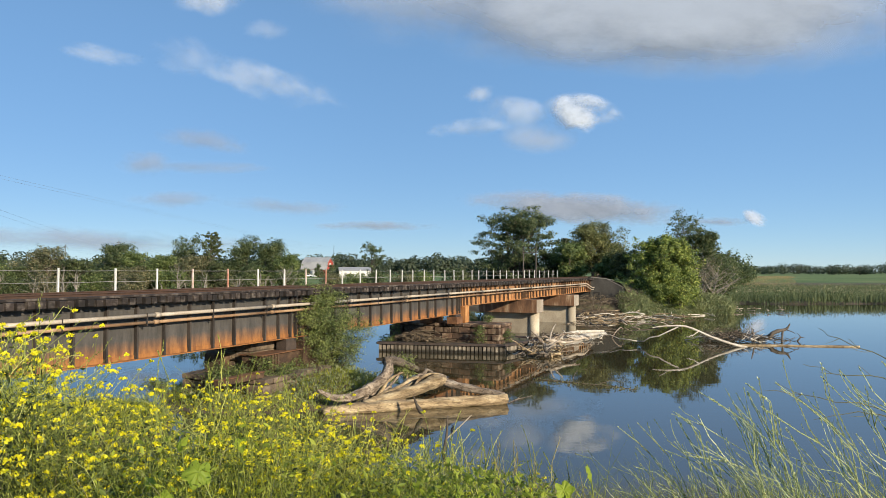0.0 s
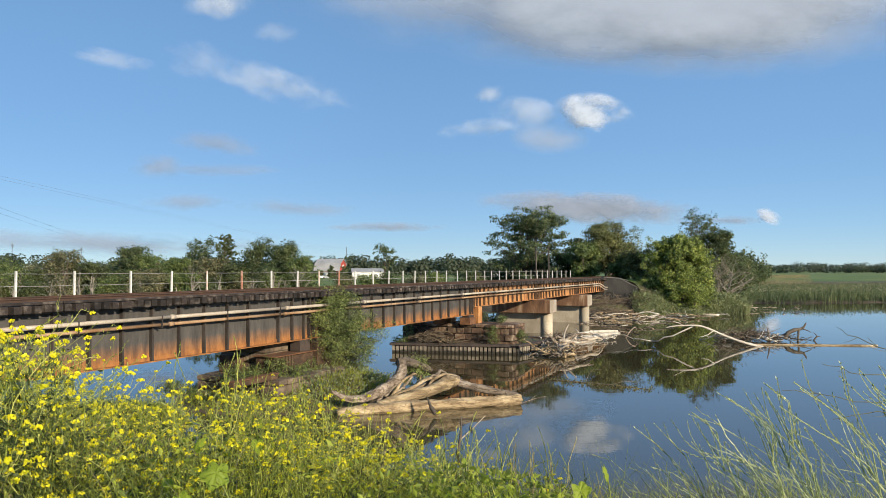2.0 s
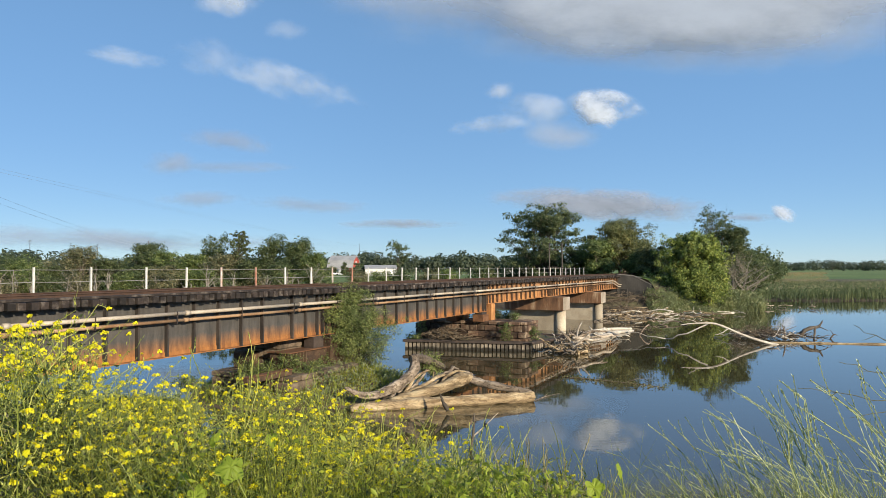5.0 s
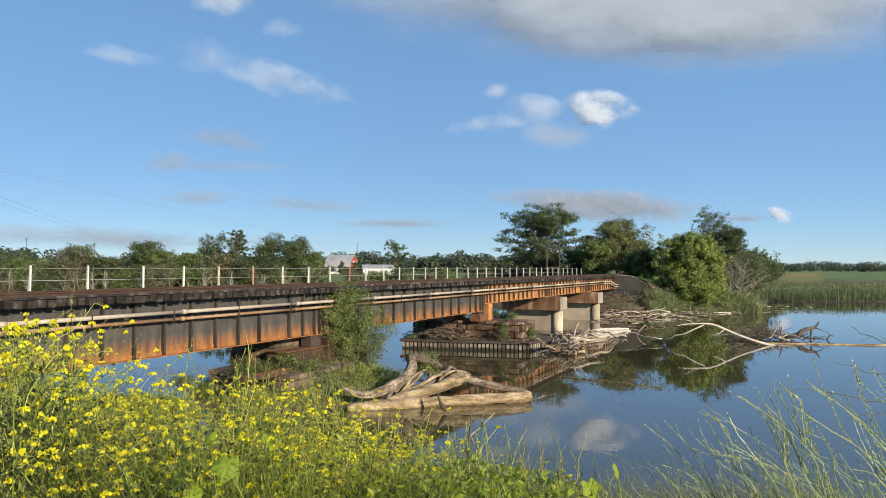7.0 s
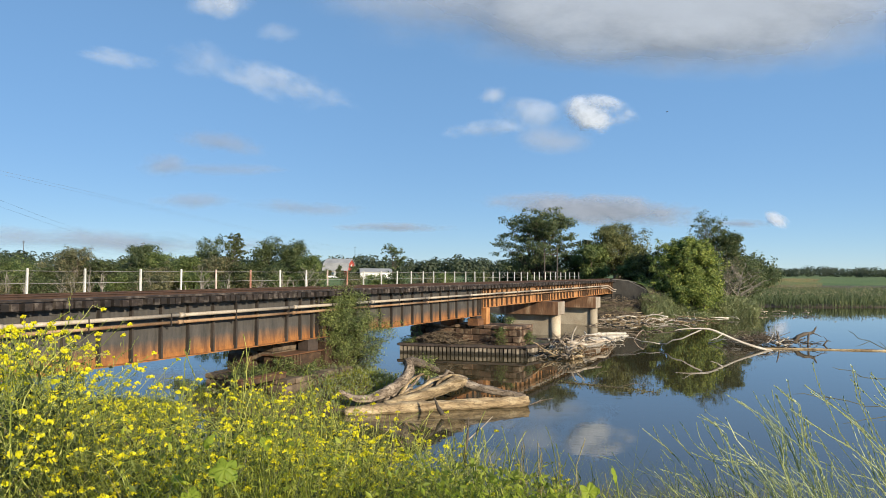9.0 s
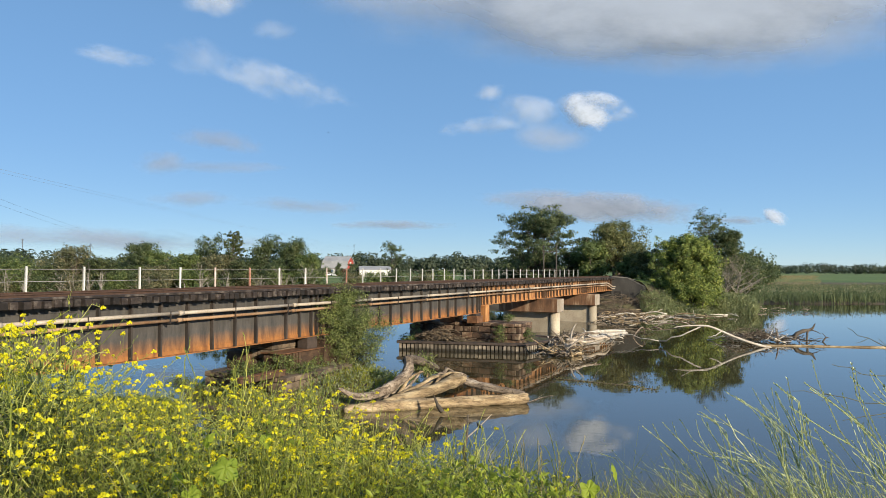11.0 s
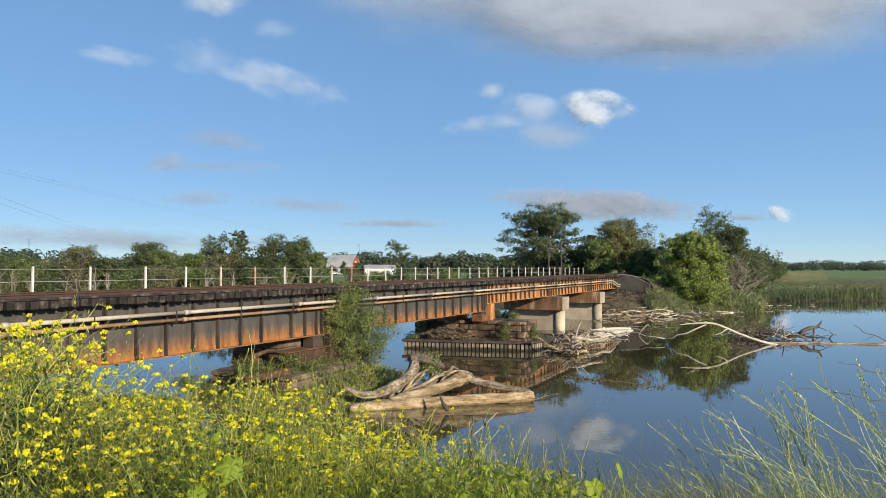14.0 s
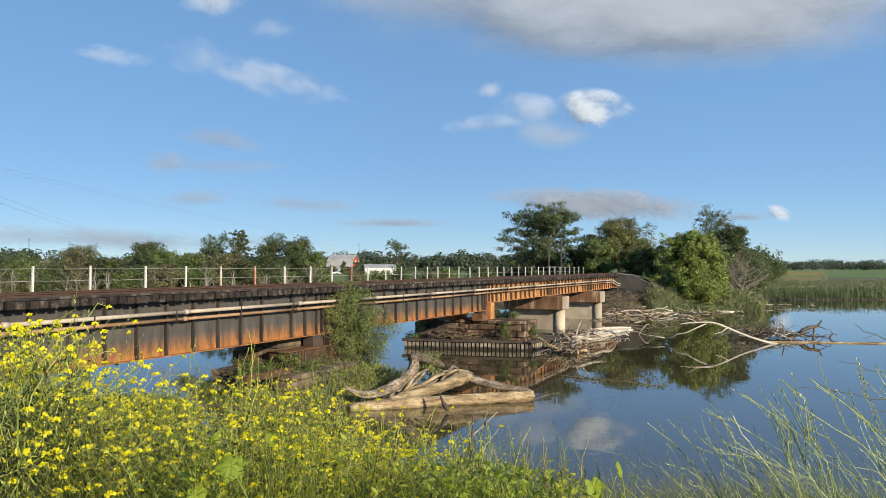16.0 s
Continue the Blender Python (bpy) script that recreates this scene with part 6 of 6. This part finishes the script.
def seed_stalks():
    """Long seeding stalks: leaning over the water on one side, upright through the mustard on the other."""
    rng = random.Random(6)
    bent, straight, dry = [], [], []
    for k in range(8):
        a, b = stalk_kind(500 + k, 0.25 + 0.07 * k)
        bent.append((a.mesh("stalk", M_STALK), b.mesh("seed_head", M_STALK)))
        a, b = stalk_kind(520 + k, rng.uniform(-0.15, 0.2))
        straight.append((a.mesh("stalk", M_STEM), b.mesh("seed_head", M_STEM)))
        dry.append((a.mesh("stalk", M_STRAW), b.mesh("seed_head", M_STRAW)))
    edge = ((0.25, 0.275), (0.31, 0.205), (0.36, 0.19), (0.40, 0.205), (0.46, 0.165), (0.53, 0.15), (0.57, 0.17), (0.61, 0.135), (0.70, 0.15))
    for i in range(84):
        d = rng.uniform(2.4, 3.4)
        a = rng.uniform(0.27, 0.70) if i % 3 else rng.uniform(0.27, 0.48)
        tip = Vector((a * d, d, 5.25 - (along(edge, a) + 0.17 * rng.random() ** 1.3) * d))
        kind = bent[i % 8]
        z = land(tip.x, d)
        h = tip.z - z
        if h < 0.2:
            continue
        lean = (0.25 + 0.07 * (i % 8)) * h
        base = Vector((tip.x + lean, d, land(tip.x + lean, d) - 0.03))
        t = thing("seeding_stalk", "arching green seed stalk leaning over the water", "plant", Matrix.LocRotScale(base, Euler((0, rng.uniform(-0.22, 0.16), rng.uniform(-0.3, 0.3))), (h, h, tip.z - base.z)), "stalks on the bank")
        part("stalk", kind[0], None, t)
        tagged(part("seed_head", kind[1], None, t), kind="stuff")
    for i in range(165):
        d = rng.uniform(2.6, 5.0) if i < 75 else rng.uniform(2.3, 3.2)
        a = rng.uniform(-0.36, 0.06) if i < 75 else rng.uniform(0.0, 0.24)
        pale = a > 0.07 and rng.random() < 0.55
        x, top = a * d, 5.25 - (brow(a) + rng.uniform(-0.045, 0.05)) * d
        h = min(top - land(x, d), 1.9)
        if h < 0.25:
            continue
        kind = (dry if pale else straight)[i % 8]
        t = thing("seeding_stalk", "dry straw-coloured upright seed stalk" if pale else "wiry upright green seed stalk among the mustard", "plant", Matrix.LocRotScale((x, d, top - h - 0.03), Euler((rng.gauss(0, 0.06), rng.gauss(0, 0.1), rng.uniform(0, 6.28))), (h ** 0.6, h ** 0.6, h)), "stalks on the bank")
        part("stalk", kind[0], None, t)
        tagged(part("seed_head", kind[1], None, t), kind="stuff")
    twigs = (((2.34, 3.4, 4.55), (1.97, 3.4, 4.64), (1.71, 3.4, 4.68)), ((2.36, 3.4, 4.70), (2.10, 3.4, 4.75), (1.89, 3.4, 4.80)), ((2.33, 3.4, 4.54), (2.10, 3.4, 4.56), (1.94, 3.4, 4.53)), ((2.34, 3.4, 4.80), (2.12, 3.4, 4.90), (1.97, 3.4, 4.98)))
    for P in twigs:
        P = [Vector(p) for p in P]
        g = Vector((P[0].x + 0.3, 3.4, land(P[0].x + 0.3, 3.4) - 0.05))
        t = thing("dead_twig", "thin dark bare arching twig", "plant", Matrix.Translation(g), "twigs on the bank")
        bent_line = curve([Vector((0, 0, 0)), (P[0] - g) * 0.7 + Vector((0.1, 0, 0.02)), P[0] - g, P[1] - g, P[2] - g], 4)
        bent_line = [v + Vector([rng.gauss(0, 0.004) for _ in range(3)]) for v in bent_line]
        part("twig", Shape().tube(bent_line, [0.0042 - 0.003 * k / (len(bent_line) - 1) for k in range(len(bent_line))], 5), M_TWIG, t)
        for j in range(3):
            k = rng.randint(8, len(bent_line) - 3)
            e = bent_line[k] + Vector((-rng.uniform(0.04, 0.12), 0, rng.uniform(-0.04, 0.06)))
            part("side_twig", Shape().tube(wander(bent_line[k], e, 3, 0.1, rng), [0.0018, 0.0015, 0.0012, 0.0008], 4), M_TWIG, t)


M_TWIG = mat("olive_dead_twig", (0.07, 0.075, 0.045), (0.13, 0.13, 0.085), 0.9, 3, 30, 0.3)
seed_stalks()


# ---- farm buildings, cars, poles, cables ----
M_ROOF = mat("grey_metal_roof", (0.28, 0.28, 0.28), (0.38, 0.38, 0.38), 0.5, 0.3, 4, 0.1, own=0.05)
M_RED = mat("red_painted_boards", (0.34, 0.055, 0.04), (0.46, 0.09, 0.065), 0.8, 0.5, 6, 0.2, own=0.05)
M_WHITE = mat("white_painted_boards", (0.68, 0.68, 0.66), (0.80, 0.80, 0.78), 0.7, 0.5, 6, 0.1, own=0.05)
M_CAR = mat("white_car_paint", (0.70, 0.70, 0.71), (0.78, 0.78, 0.79), 0.25, 0.5, 6, 0.02, own=0.05)
M_GLASS = mat("dark_glass", (0.02, 0.022, 0.025), (0.03, 0.032, 0.035), 0.1, 1, 6, 0.0)
M_POLE = mat("weathered_pole_wood", (0.06, 0.05, 0.045), (0.11, 0.095, 0.08), 0.9, 1, 10, 0.2)


def prism(sh, prof, y0, y1):
    """A profile in x and z drawn out along y."""
    k, n = len(sh.v), len(prof)
    sh.v += [(x, y, z) for y in (y0, y1) for x, z in prof]
    sh.f += [(k + i, k + (i + 1) % n, k + n + (i + 1) % n, k + n + i) for i in range(n)]
    sh.f += [tuple(k + i for i in reversed(range(n))), tuple(k + n + i for i in range(n))]
    return sh


def barn(x, y, turn):
    b = thing("barn", "big red barn with a grey gambrel roof across the field", "barn", Matrix.Translation((x, y, land(x, y))) @ Matrix.Rotation(radians(turn), 4, "Z"))
    w = [(-5, 0), (5, 0), (5, 3.4), (3.6, 6.6), (0, 8.6), (-3.6, 6.6), (-5, 3.4)]
    part("wall", prism(Shape(), w, -6, 6), M_RED, b)
    outer = [(5.4, 3.2), (3.8, 6.8), (0, 9.0), (-3.8, 6.8), (-5.4, 3.2), (-5.2, 3.2), (-3.6, 6.65), (0, 8.7), (3.6, 6.65), (5.2, 3.2)]
    part("roof", prism(Shape(), outer, -6.4, 6.4), M_ROOF, b)
    part("door", Shape().box(5.0, 5.08, -1.6, 1.6, 0, 3.0), M_WHITE, b)
    part("loft_door", Shape().box(-0.8, 0.8, 6.0, 6.08, 4.6, 6.2), M_WHITE, b)
    part("end_door", Shape().box(-1.6, 1.6, 6.0, 6.08, 0, 3.0), M_WHITE, b)


def shed(x, y, turn, l, w, h, label):
    b = thing("shed", label, "shed", Matrix.Translation((x, y, land(x, y))) @ Matrix.Rotation(radians(turn), 4, "Z"))
    part("wall", prism(Shape(), [(-w / 2, 0), (w / 2, 0), (w / 2, h), (0, h + 1.0), (-w / 2, h)], -l / 2, l / 2), M_WHITE, b)
    part("roof", prism(Shape(), [(w / 2 + 0.4, h - 0.1), (0, h + 1.35), (-w / 2 - 0.4, h - 0.1), (-w / 2 - 0.4, h), (0, h + 1.5), (w / 2 + 0.4, h)][::-1], -l / 2 - 0.3, l / 2 + 0.3), M_ROOF, b)
    for k in (-0.3, 0.25):
        part("door", Shape().box(w / 2, w / 2 + 0.06, l * k - 0.6, l * k + 0.6, 0, 2.1), M_ROOF, b)


def car(x, y, turn):
    c = thing("car", "white parked car beside the barn", "car", Matrix.Translation((x, y, land(x, y))) @ Matrix.Rotation(radians(turn), 4, "Z"), "cars by the barn")
    part("body", prism(Shape(), [(-2.2, 0.35), (2.2, 0.35), (2.25, 0.8), (1.2, 0.95), (0.6, 1.45), (-1.2, 1.5), (-2.0, 1.0), (-2.25, 0.9)], -0.85, 0.85), M_CAR, c)
    part("window", prism(Shape(), [(1.0, 0.98), (0.55, 1.38), (-1.1, 1.42), (-1.7, 1.02)][::-1], -0.86, 0.86), M_GLASS, c)
    for wx in (-1.4, 1.4):
        for wy in (-0.8, 0.8):
            part("wheel", Shape(True).tube([(wx, wy - 0.1, 0.33), (wx, wy + 0.1, 0.33)], 0.33, 14), M_GLASS, c)


barn(-46.5, 330, -104)
shed(-26.8, 300, -82, 13.0, 8.0, 2.9, "long low white shed with a grey roof by the barn")
shed(36.0, 405, -80, 5.0, 4.0, 2.0, "small white outbuilding behind the trees")
car(-57.5, 318, 10)
car(-48.5, 312, 20)


def pole(x, y, h, label, arms=1):
    p = thing("utility_pole", label, "pole", Matrix.Translation((x, y, land(x, y))), "poles in the fields")
    part("post", Shape(True).tube([(0, 0, -0.5), (0, 0, h)], [h * 0.010 + 0.03, h * 0.006 + 0.03], 8), M_POLE, p)
    for k in range(arms):
        part("crossarm", Shape().box(-1.1, 1.1, -0.06, 0.06, h - 0.7 - 0.9 * k, h - 0.55 - 0.9 * k), M_POLE, p)


for x, y in ((300, 620), (330, 600), (350, 590), (370, 580), (265, 640)):
    pole(x, y, 8.5, "wooden utility pole along the distant road")
pole(-305, 520, 24, "tall thin mast far behind the trees", 3)
pole(-255, 520, 21, "tall thin mast beyond the tree row", 3)
h = thing("track_gantry", "dark two-legged timber pole frame beside the track", "pole", Matrix.Translation((14.6, 97.5, land(14.6, 97.5))))
for x in (0, 1.75):
    part("post", Shape(True).tube([(x, 0, -0.5), (x, 0, 7.6)], [0.10, 0.08], 8), M_POLE, h)
for z in (6.6, 4.2):
    part("crossarm", Shape().box(-0.25, 2.0, -0.12, -0.05, z, z + 0.09), M_POLE, h)


def cable(label, a, b, sag, r):
    pts = [Vector(a).lerp(Vector(b), i / 24) - Vector((0, 0, sag * 4 * (i / 24) * (1 - i / 24))) for i in range(25)]
    tagged(new("power_line", Shape(True).tube(pts, r, 5).mesh("power_line", M_CABLE)), label, "cable", "power lines")


M_CABLE = mat("dull_grey_cable", (0.16, 0.17, 0.19), (0.20, 0.21, 0.23), 0.6, 1, 5, 0.0)
for x, y, h in ((-108.7, 161, 30), (-107.0, 900, 34), (-75.0, 111, 18.5), (-138.0, 330, 16)):
    pole(x, y, h, "tall grey power-line pole at the field edge", 2)
for dx, dz in ((-1.0, 0.0), (1.0, 0.4)):
    cable("thin grey power line sagging across the sky", (-108.7 + dx, 161, 29 + dz), (-107.0 + dx, 900, 33 + dz), 2.0, 0.02)
    cable("thin grey power line sagging across the sky", (-75.0 + dx, 111, 17.6 + dz), (-138.0 + dx, 330, 15 + dz), 1.2, 0.016)


# ---- clouds ----
def cloud(label, at, half, thick, tone, density, soft, wisp, seed, tilt=0.0, torn=0.6, rise=0.0, billow=0.0):
    sh = Shape(smooth=True)
    n, k = 24, 12
    for i in range(k + 1):
        a = math.pi * i / k
        for j in range(n):
            w = 2 * math.pi * j / n
            sh.v.append((half[0] * math.sin(a) * math.cos(w), -thick * math.cos(a), half[1] * math.sin(a) * math.sin(w)))
    for i in range(k):
        sh.f += [(i * n + j, i * n + (j + 1) % n, (i + 1) * n + (j + 1) % n, (i + 1) * n + j) for j in range(n)]
    ob = new("cloud", sh.mesh("cloud", cloud_mat("cloud_vapour", tone, density, soft, wisp, seed, torn, rise, billow)))
    ob.matrix_basis = Matrix.Translation(at) @ Matrix.Rotation(radians(tilt), 4, "Y")
    tagged(ob, label, "cloud", "clouds")
    CLOUDS.append((ob, at, tilt))


CLOUDS = []
W, GR, LV = (0.45, 0.51, 0.64), (0.32, 0.375, 0.50), (0.26, 0.30, 0.40)
cloud("long grey cloud bank with a bright torn edge", (346, 1014, 405), (671.8, 154.0), 28, GR, 0.88, 0.33, (3.0, 1.6), 1, 0, 0.6, 0.1)
cloud("bright upper billow of the grey cloud bank", (432, 1068, 405), (324.4, 78.6), 14, W, 0.82, 0.5, (1.6, 1.2), 2, 0, 0.35, 0.1)
cloud("white sunlit cumulus puff", (390, 1812, 402), (120.0, 70.0), 24, W, 0.88, 0.52, (2.8, 2.2), 3.4, 6, 1.35, 0.62, 0.03)
cloud("white broken cumulus puff", (222, 1838, 409), (116.0, 60.0), 30, W, 0.30, 0.5, (3.2, 2.4), 4, 6, 1.1, 0.5, 0.03)
cloud("faint grey ragged cloud under the puffs", (342, 2128, 405), (190.0, 60.0), 12, GR, 0.40, 0.55, (2.2, 1.4), 5, 0, 0.7, 0.1)
cloud("tiny pale cloud puff", (108, 1587, 405), (50, 26), 12, W, 0.34, 0.5, (2.5, 1.8), 6, 0, 0.8, 0.1)
cloud("thin pale cloud streak", (120, 1969, 405), (160, 34), 12, W, 0.24, 0.5, (4, 1.6), 7, -3, 1.0, 0.1)
cloud("long soft tilted cloud streak", (-361, 1511, 405), (205, 50), 8, W, 0.34, 0.55, (4.2, 2.2), 8, 14, 1.0, 0.1)
cloud("small wispy cloud shred", (-473, 1348, 405), (93.0, 49.6), 9, W, 0.20, 0.6, (3, 2), 9, 10, 0.9, 0.1)
cloud("small pale cloud wisp", (-632, 1330, 405), (110.1, 24.5), 4, W, 0.24, 0.55, (3, 1.6), 10, 9, 1, 0.1)
cloud("faint lavender cloud wisp", (-703, 2203, 405), (182.4, 48.6), 9, LV, 0.36, 0.5, (3, 1.5), 11, 8, 0.7, 0.1)
cloud("faint lavender cloud wisp", (-1068, 2703, 405), (149.2, 59.7), 11, LV, 0.36, 0.5, (2.5, 1.6), 12, 0, 0.7, 0.1)
cloud("faint lavender cloud wisp", (-914, 2793, 405), (385.5, 33.4), 6, LV, 0.26, 0.5, (3, 1.2), 13, 0, 0.7, 0.1)
cloud("pale cloud fragment overhead", (-340, 1048, 405), (72.3, 32.8), 6, W, 0.46, 0.5, (3, 1.8), 14, 0, 0.9, 0.1)
cloud("low lavender-grey cloud bank", (1022, 4545, 405), (920.0, 133.8), 24, LV, 0.80, 0.34, (5, 1.5), 15, 3, 0.6, 0.1)
cloud("tiny bright white cloud", (2193, 4600, 355), (112, 58), 30, W, 0.85, 0.40, (2.2, 1.8), 16, 28, 0.7, 0.3)
cloud("low faint grey cloud streak", (-897, 4505, 405), (580.2, 70.5), 13, LV, 0.36, 0.5, (3, 1.2), 17, 3, 0.7, 0.1)
cloud("low faint grey cloud streak", (-309, 4600, 289), (507.8, 42.3), 8, LV, 0.46, 0.4, (4, 1.2), 18, 0, 0.7, 0.1)
cloud("low faint grey cloud streak", (-1451, 4132, 405), (342.1, 68.4), 12, LV, 0.322, 0.45, (3, 1.2), 19, 0, 0.7, 0.1)
cloud("low faint grey cloud streak", (1954, 4600, 329), (296.2, 42.3), 8, LV, 0.46, 0.4, (3, 1.2), 20, 0, 0.7, 0.1)
cloud("thin cloud fragment in the blue", (-286, 1176, 405), (48.7, 23.8), 4, W, 0.1472, 0.5, (2, 1.5), 21, 0, 0.8, 0.1)
cloud("wide faint cloud veil low over the fields", (-2149, 4600, 182), (1777.4, 118.5), 21, LV, 0.506, 0.5, (5, 1.2), 22, 2, 0.8, 0.1)


# ---- birds ----
M_FEATHER = mat("black_feathers", (0.010, 0.010, 0.012), (0.022, 0.020, 0.020), 0.5, 20, 90, 0.2, own=0.0)
M_BEAK = mat("horn_beak", (0.05, 0.04, 0.03), (0.08, 0.07, 0.05), 0.4, 20, 60, 0.0, own=0.0)


def blob(c, r, n=12, k=8):
    sh = Shape(smooth=True)
    for i in range(k + 1):
        a = math.pi * i / k
        for j in range(n):
            w = 2 * math.pi * j / n
            sh.v.append((c[0] + r[0] * -math.cos(a), c[1] + r[1] * math.sin(a) * math.cos(w), c[2] + r[2] * math.sin(a) * math.sin(w)))
    sh.f = [(i * n + j, (i + 1) * n + j, (i + 1) * n + (j + 1) % n, i * n + (j + 1) % n) for i in range(k) for j in range(n)]
    return sh


def songbird():
    b = thing("songbird", "small black songbird perched on a forked stick", "bird")
    part("body", blob((0, 0, 0.07), (0.085, 0.04, 0.045)), M_FEATHER, b)
    part("head", blob((0.075, 0, 0.115), (0.032, 0.027, 0.028)), M_FEATHER, b)
    part("beak", Shape().tube([(0.10, 0, 0.115), (0.135, 0, 0.112)], [0.009, 0.001], 6), M_BEAK, b)
    t = Shape()
    t.v = [(-0.06, -0.015, 0.065), (-0.06, 0.015, 0.065), (-0.17, 0.022, 0.035), (-0.17, -0.022, 0.035), (-0.06, -0.015, 0.055), (-0.06, 0.015, 0.055), (-0.17, 0.022, 0.030), (-0.17, -0.022, 0.030)]
    t.f = [(0, 1, 2, 3), (7, 6, 5, 4), (0, 4, 5, 1), (1, 5, 6, 2), (2, 6, 7, 3), (3, 7, 4, 0)]
    part("tail", t, M_FEATHER, b)
    for s in (-1, 1):
        part("wing", blob((-0.02, s * 0.038, 0.075), (0.085, 0.010, 0.028)), M_FEATHER, b)
        part("leg", Shape().tube([(0.0, s * 0.015, 0.035), (0.005, s * 0.015, 0.0)], 0.003, 5), M_BEAK, b)
    return b


BIRD = songbird()


def flying_bird():
    b = thing("flying_bird", "small dark bird flying across the sky", "bird")
    part("body", blob((0, 0, 0), (0.08, 0.026, 0.026)), M_FEATHER, b)
    out = []
    for s in (-1, 1):
        w = Shape()
        w.v = [(0.04, 0, 0.005), (-0.03, 0, 0.005), (-0.04, s * 0.14, 0.015), (0.01, s * 0.13, 0.015), (0.04, 0, -0.005), (-0.03, 0, -0.005), (-0.04, s * 0.14, 0.011), (0.01, s * 0.13, 0.011)]
        w.f = [(0, 1, 2, 3), (7, 6, 5, 4), (0, 4, 5, 1), (1, 5, 6, 2), (2, 6, 7, 3), (3, 7, 4, 0)]
        out.append(part("wing", w, M_FEATHER, b))
    return b, out


FLYER, WINGS = flying_bird()


def motions():
    for ob, at, tilt in CLOUDS:
        rows = [(t, Matrix.Translation((at[0] + 2.0 * (16 - t), at[1], at[2])) @ Matrix.Rotation(radians(tilt), 4, "Y")) for t in (0, 16)]
        walk(ob, rows)
    # the songbird turns, stretches and shuffles on its stick
    perch = Vector((1.21, 20.75, 0.60))
    sit = ((0, -0.14, -0.02, 60, -40), (1.4, -0.14, -0.02, 60, -40), (2.0, -0.05, 0.0, 100, -25), (4.2, -0.03, 0.0, 80, -30), (6.2, 0.04, 0.06, 150, 0), (6.6, 0.03, 0.05, 160, 0), (7.3, -0.03, 0.0, 90, -45), (9.0, -0.02, -0.01, 70, -30), (11.3, -0.01, 0.02, 150, -25), (13.5, -0.01, 0.02, 155, -30), (16, 0.0, 0.02, 160, -35))
    walk(BIRD, [(t, Matrix.Translation(perch + Vector((dx, 0, dz))) @ Matrix.Rotation(radians(yaw), 4, "Z") @ Matrix.Rotation(radians(tip), 4, "Y")) for t, dx, dz, yaw, tip in sit])
    a, b = Vector((25.20, 60.00, 20.27)), Vector((17.33, 60.00, 18.50))
    course = [(0, a.lerp(b, -8.5 / 0.7)), (8.5, a), (9.2, b), (9.9, a.lerp(b, 2.0)), (12.5, Vector((-55, 150, 34))), (16, Vector((-150, 330, 60)))]
    walk(FLYER, [(t, Matrix.Translation(v) @ Matrix.Rotation(radians(185 - (45 if t > 10 else 0)), 4, "Z")) for t, v in course])
    beat = [k * 0.1 for k in range(161)]
    for w, s in zip(WINGS, (-1, 1)):
        walk(w, [(t, Matrix.Rotation(radians(s * (30 if k % 2 else -22)), 4, "X")) for k, t in enumerate(beat)])


motions()
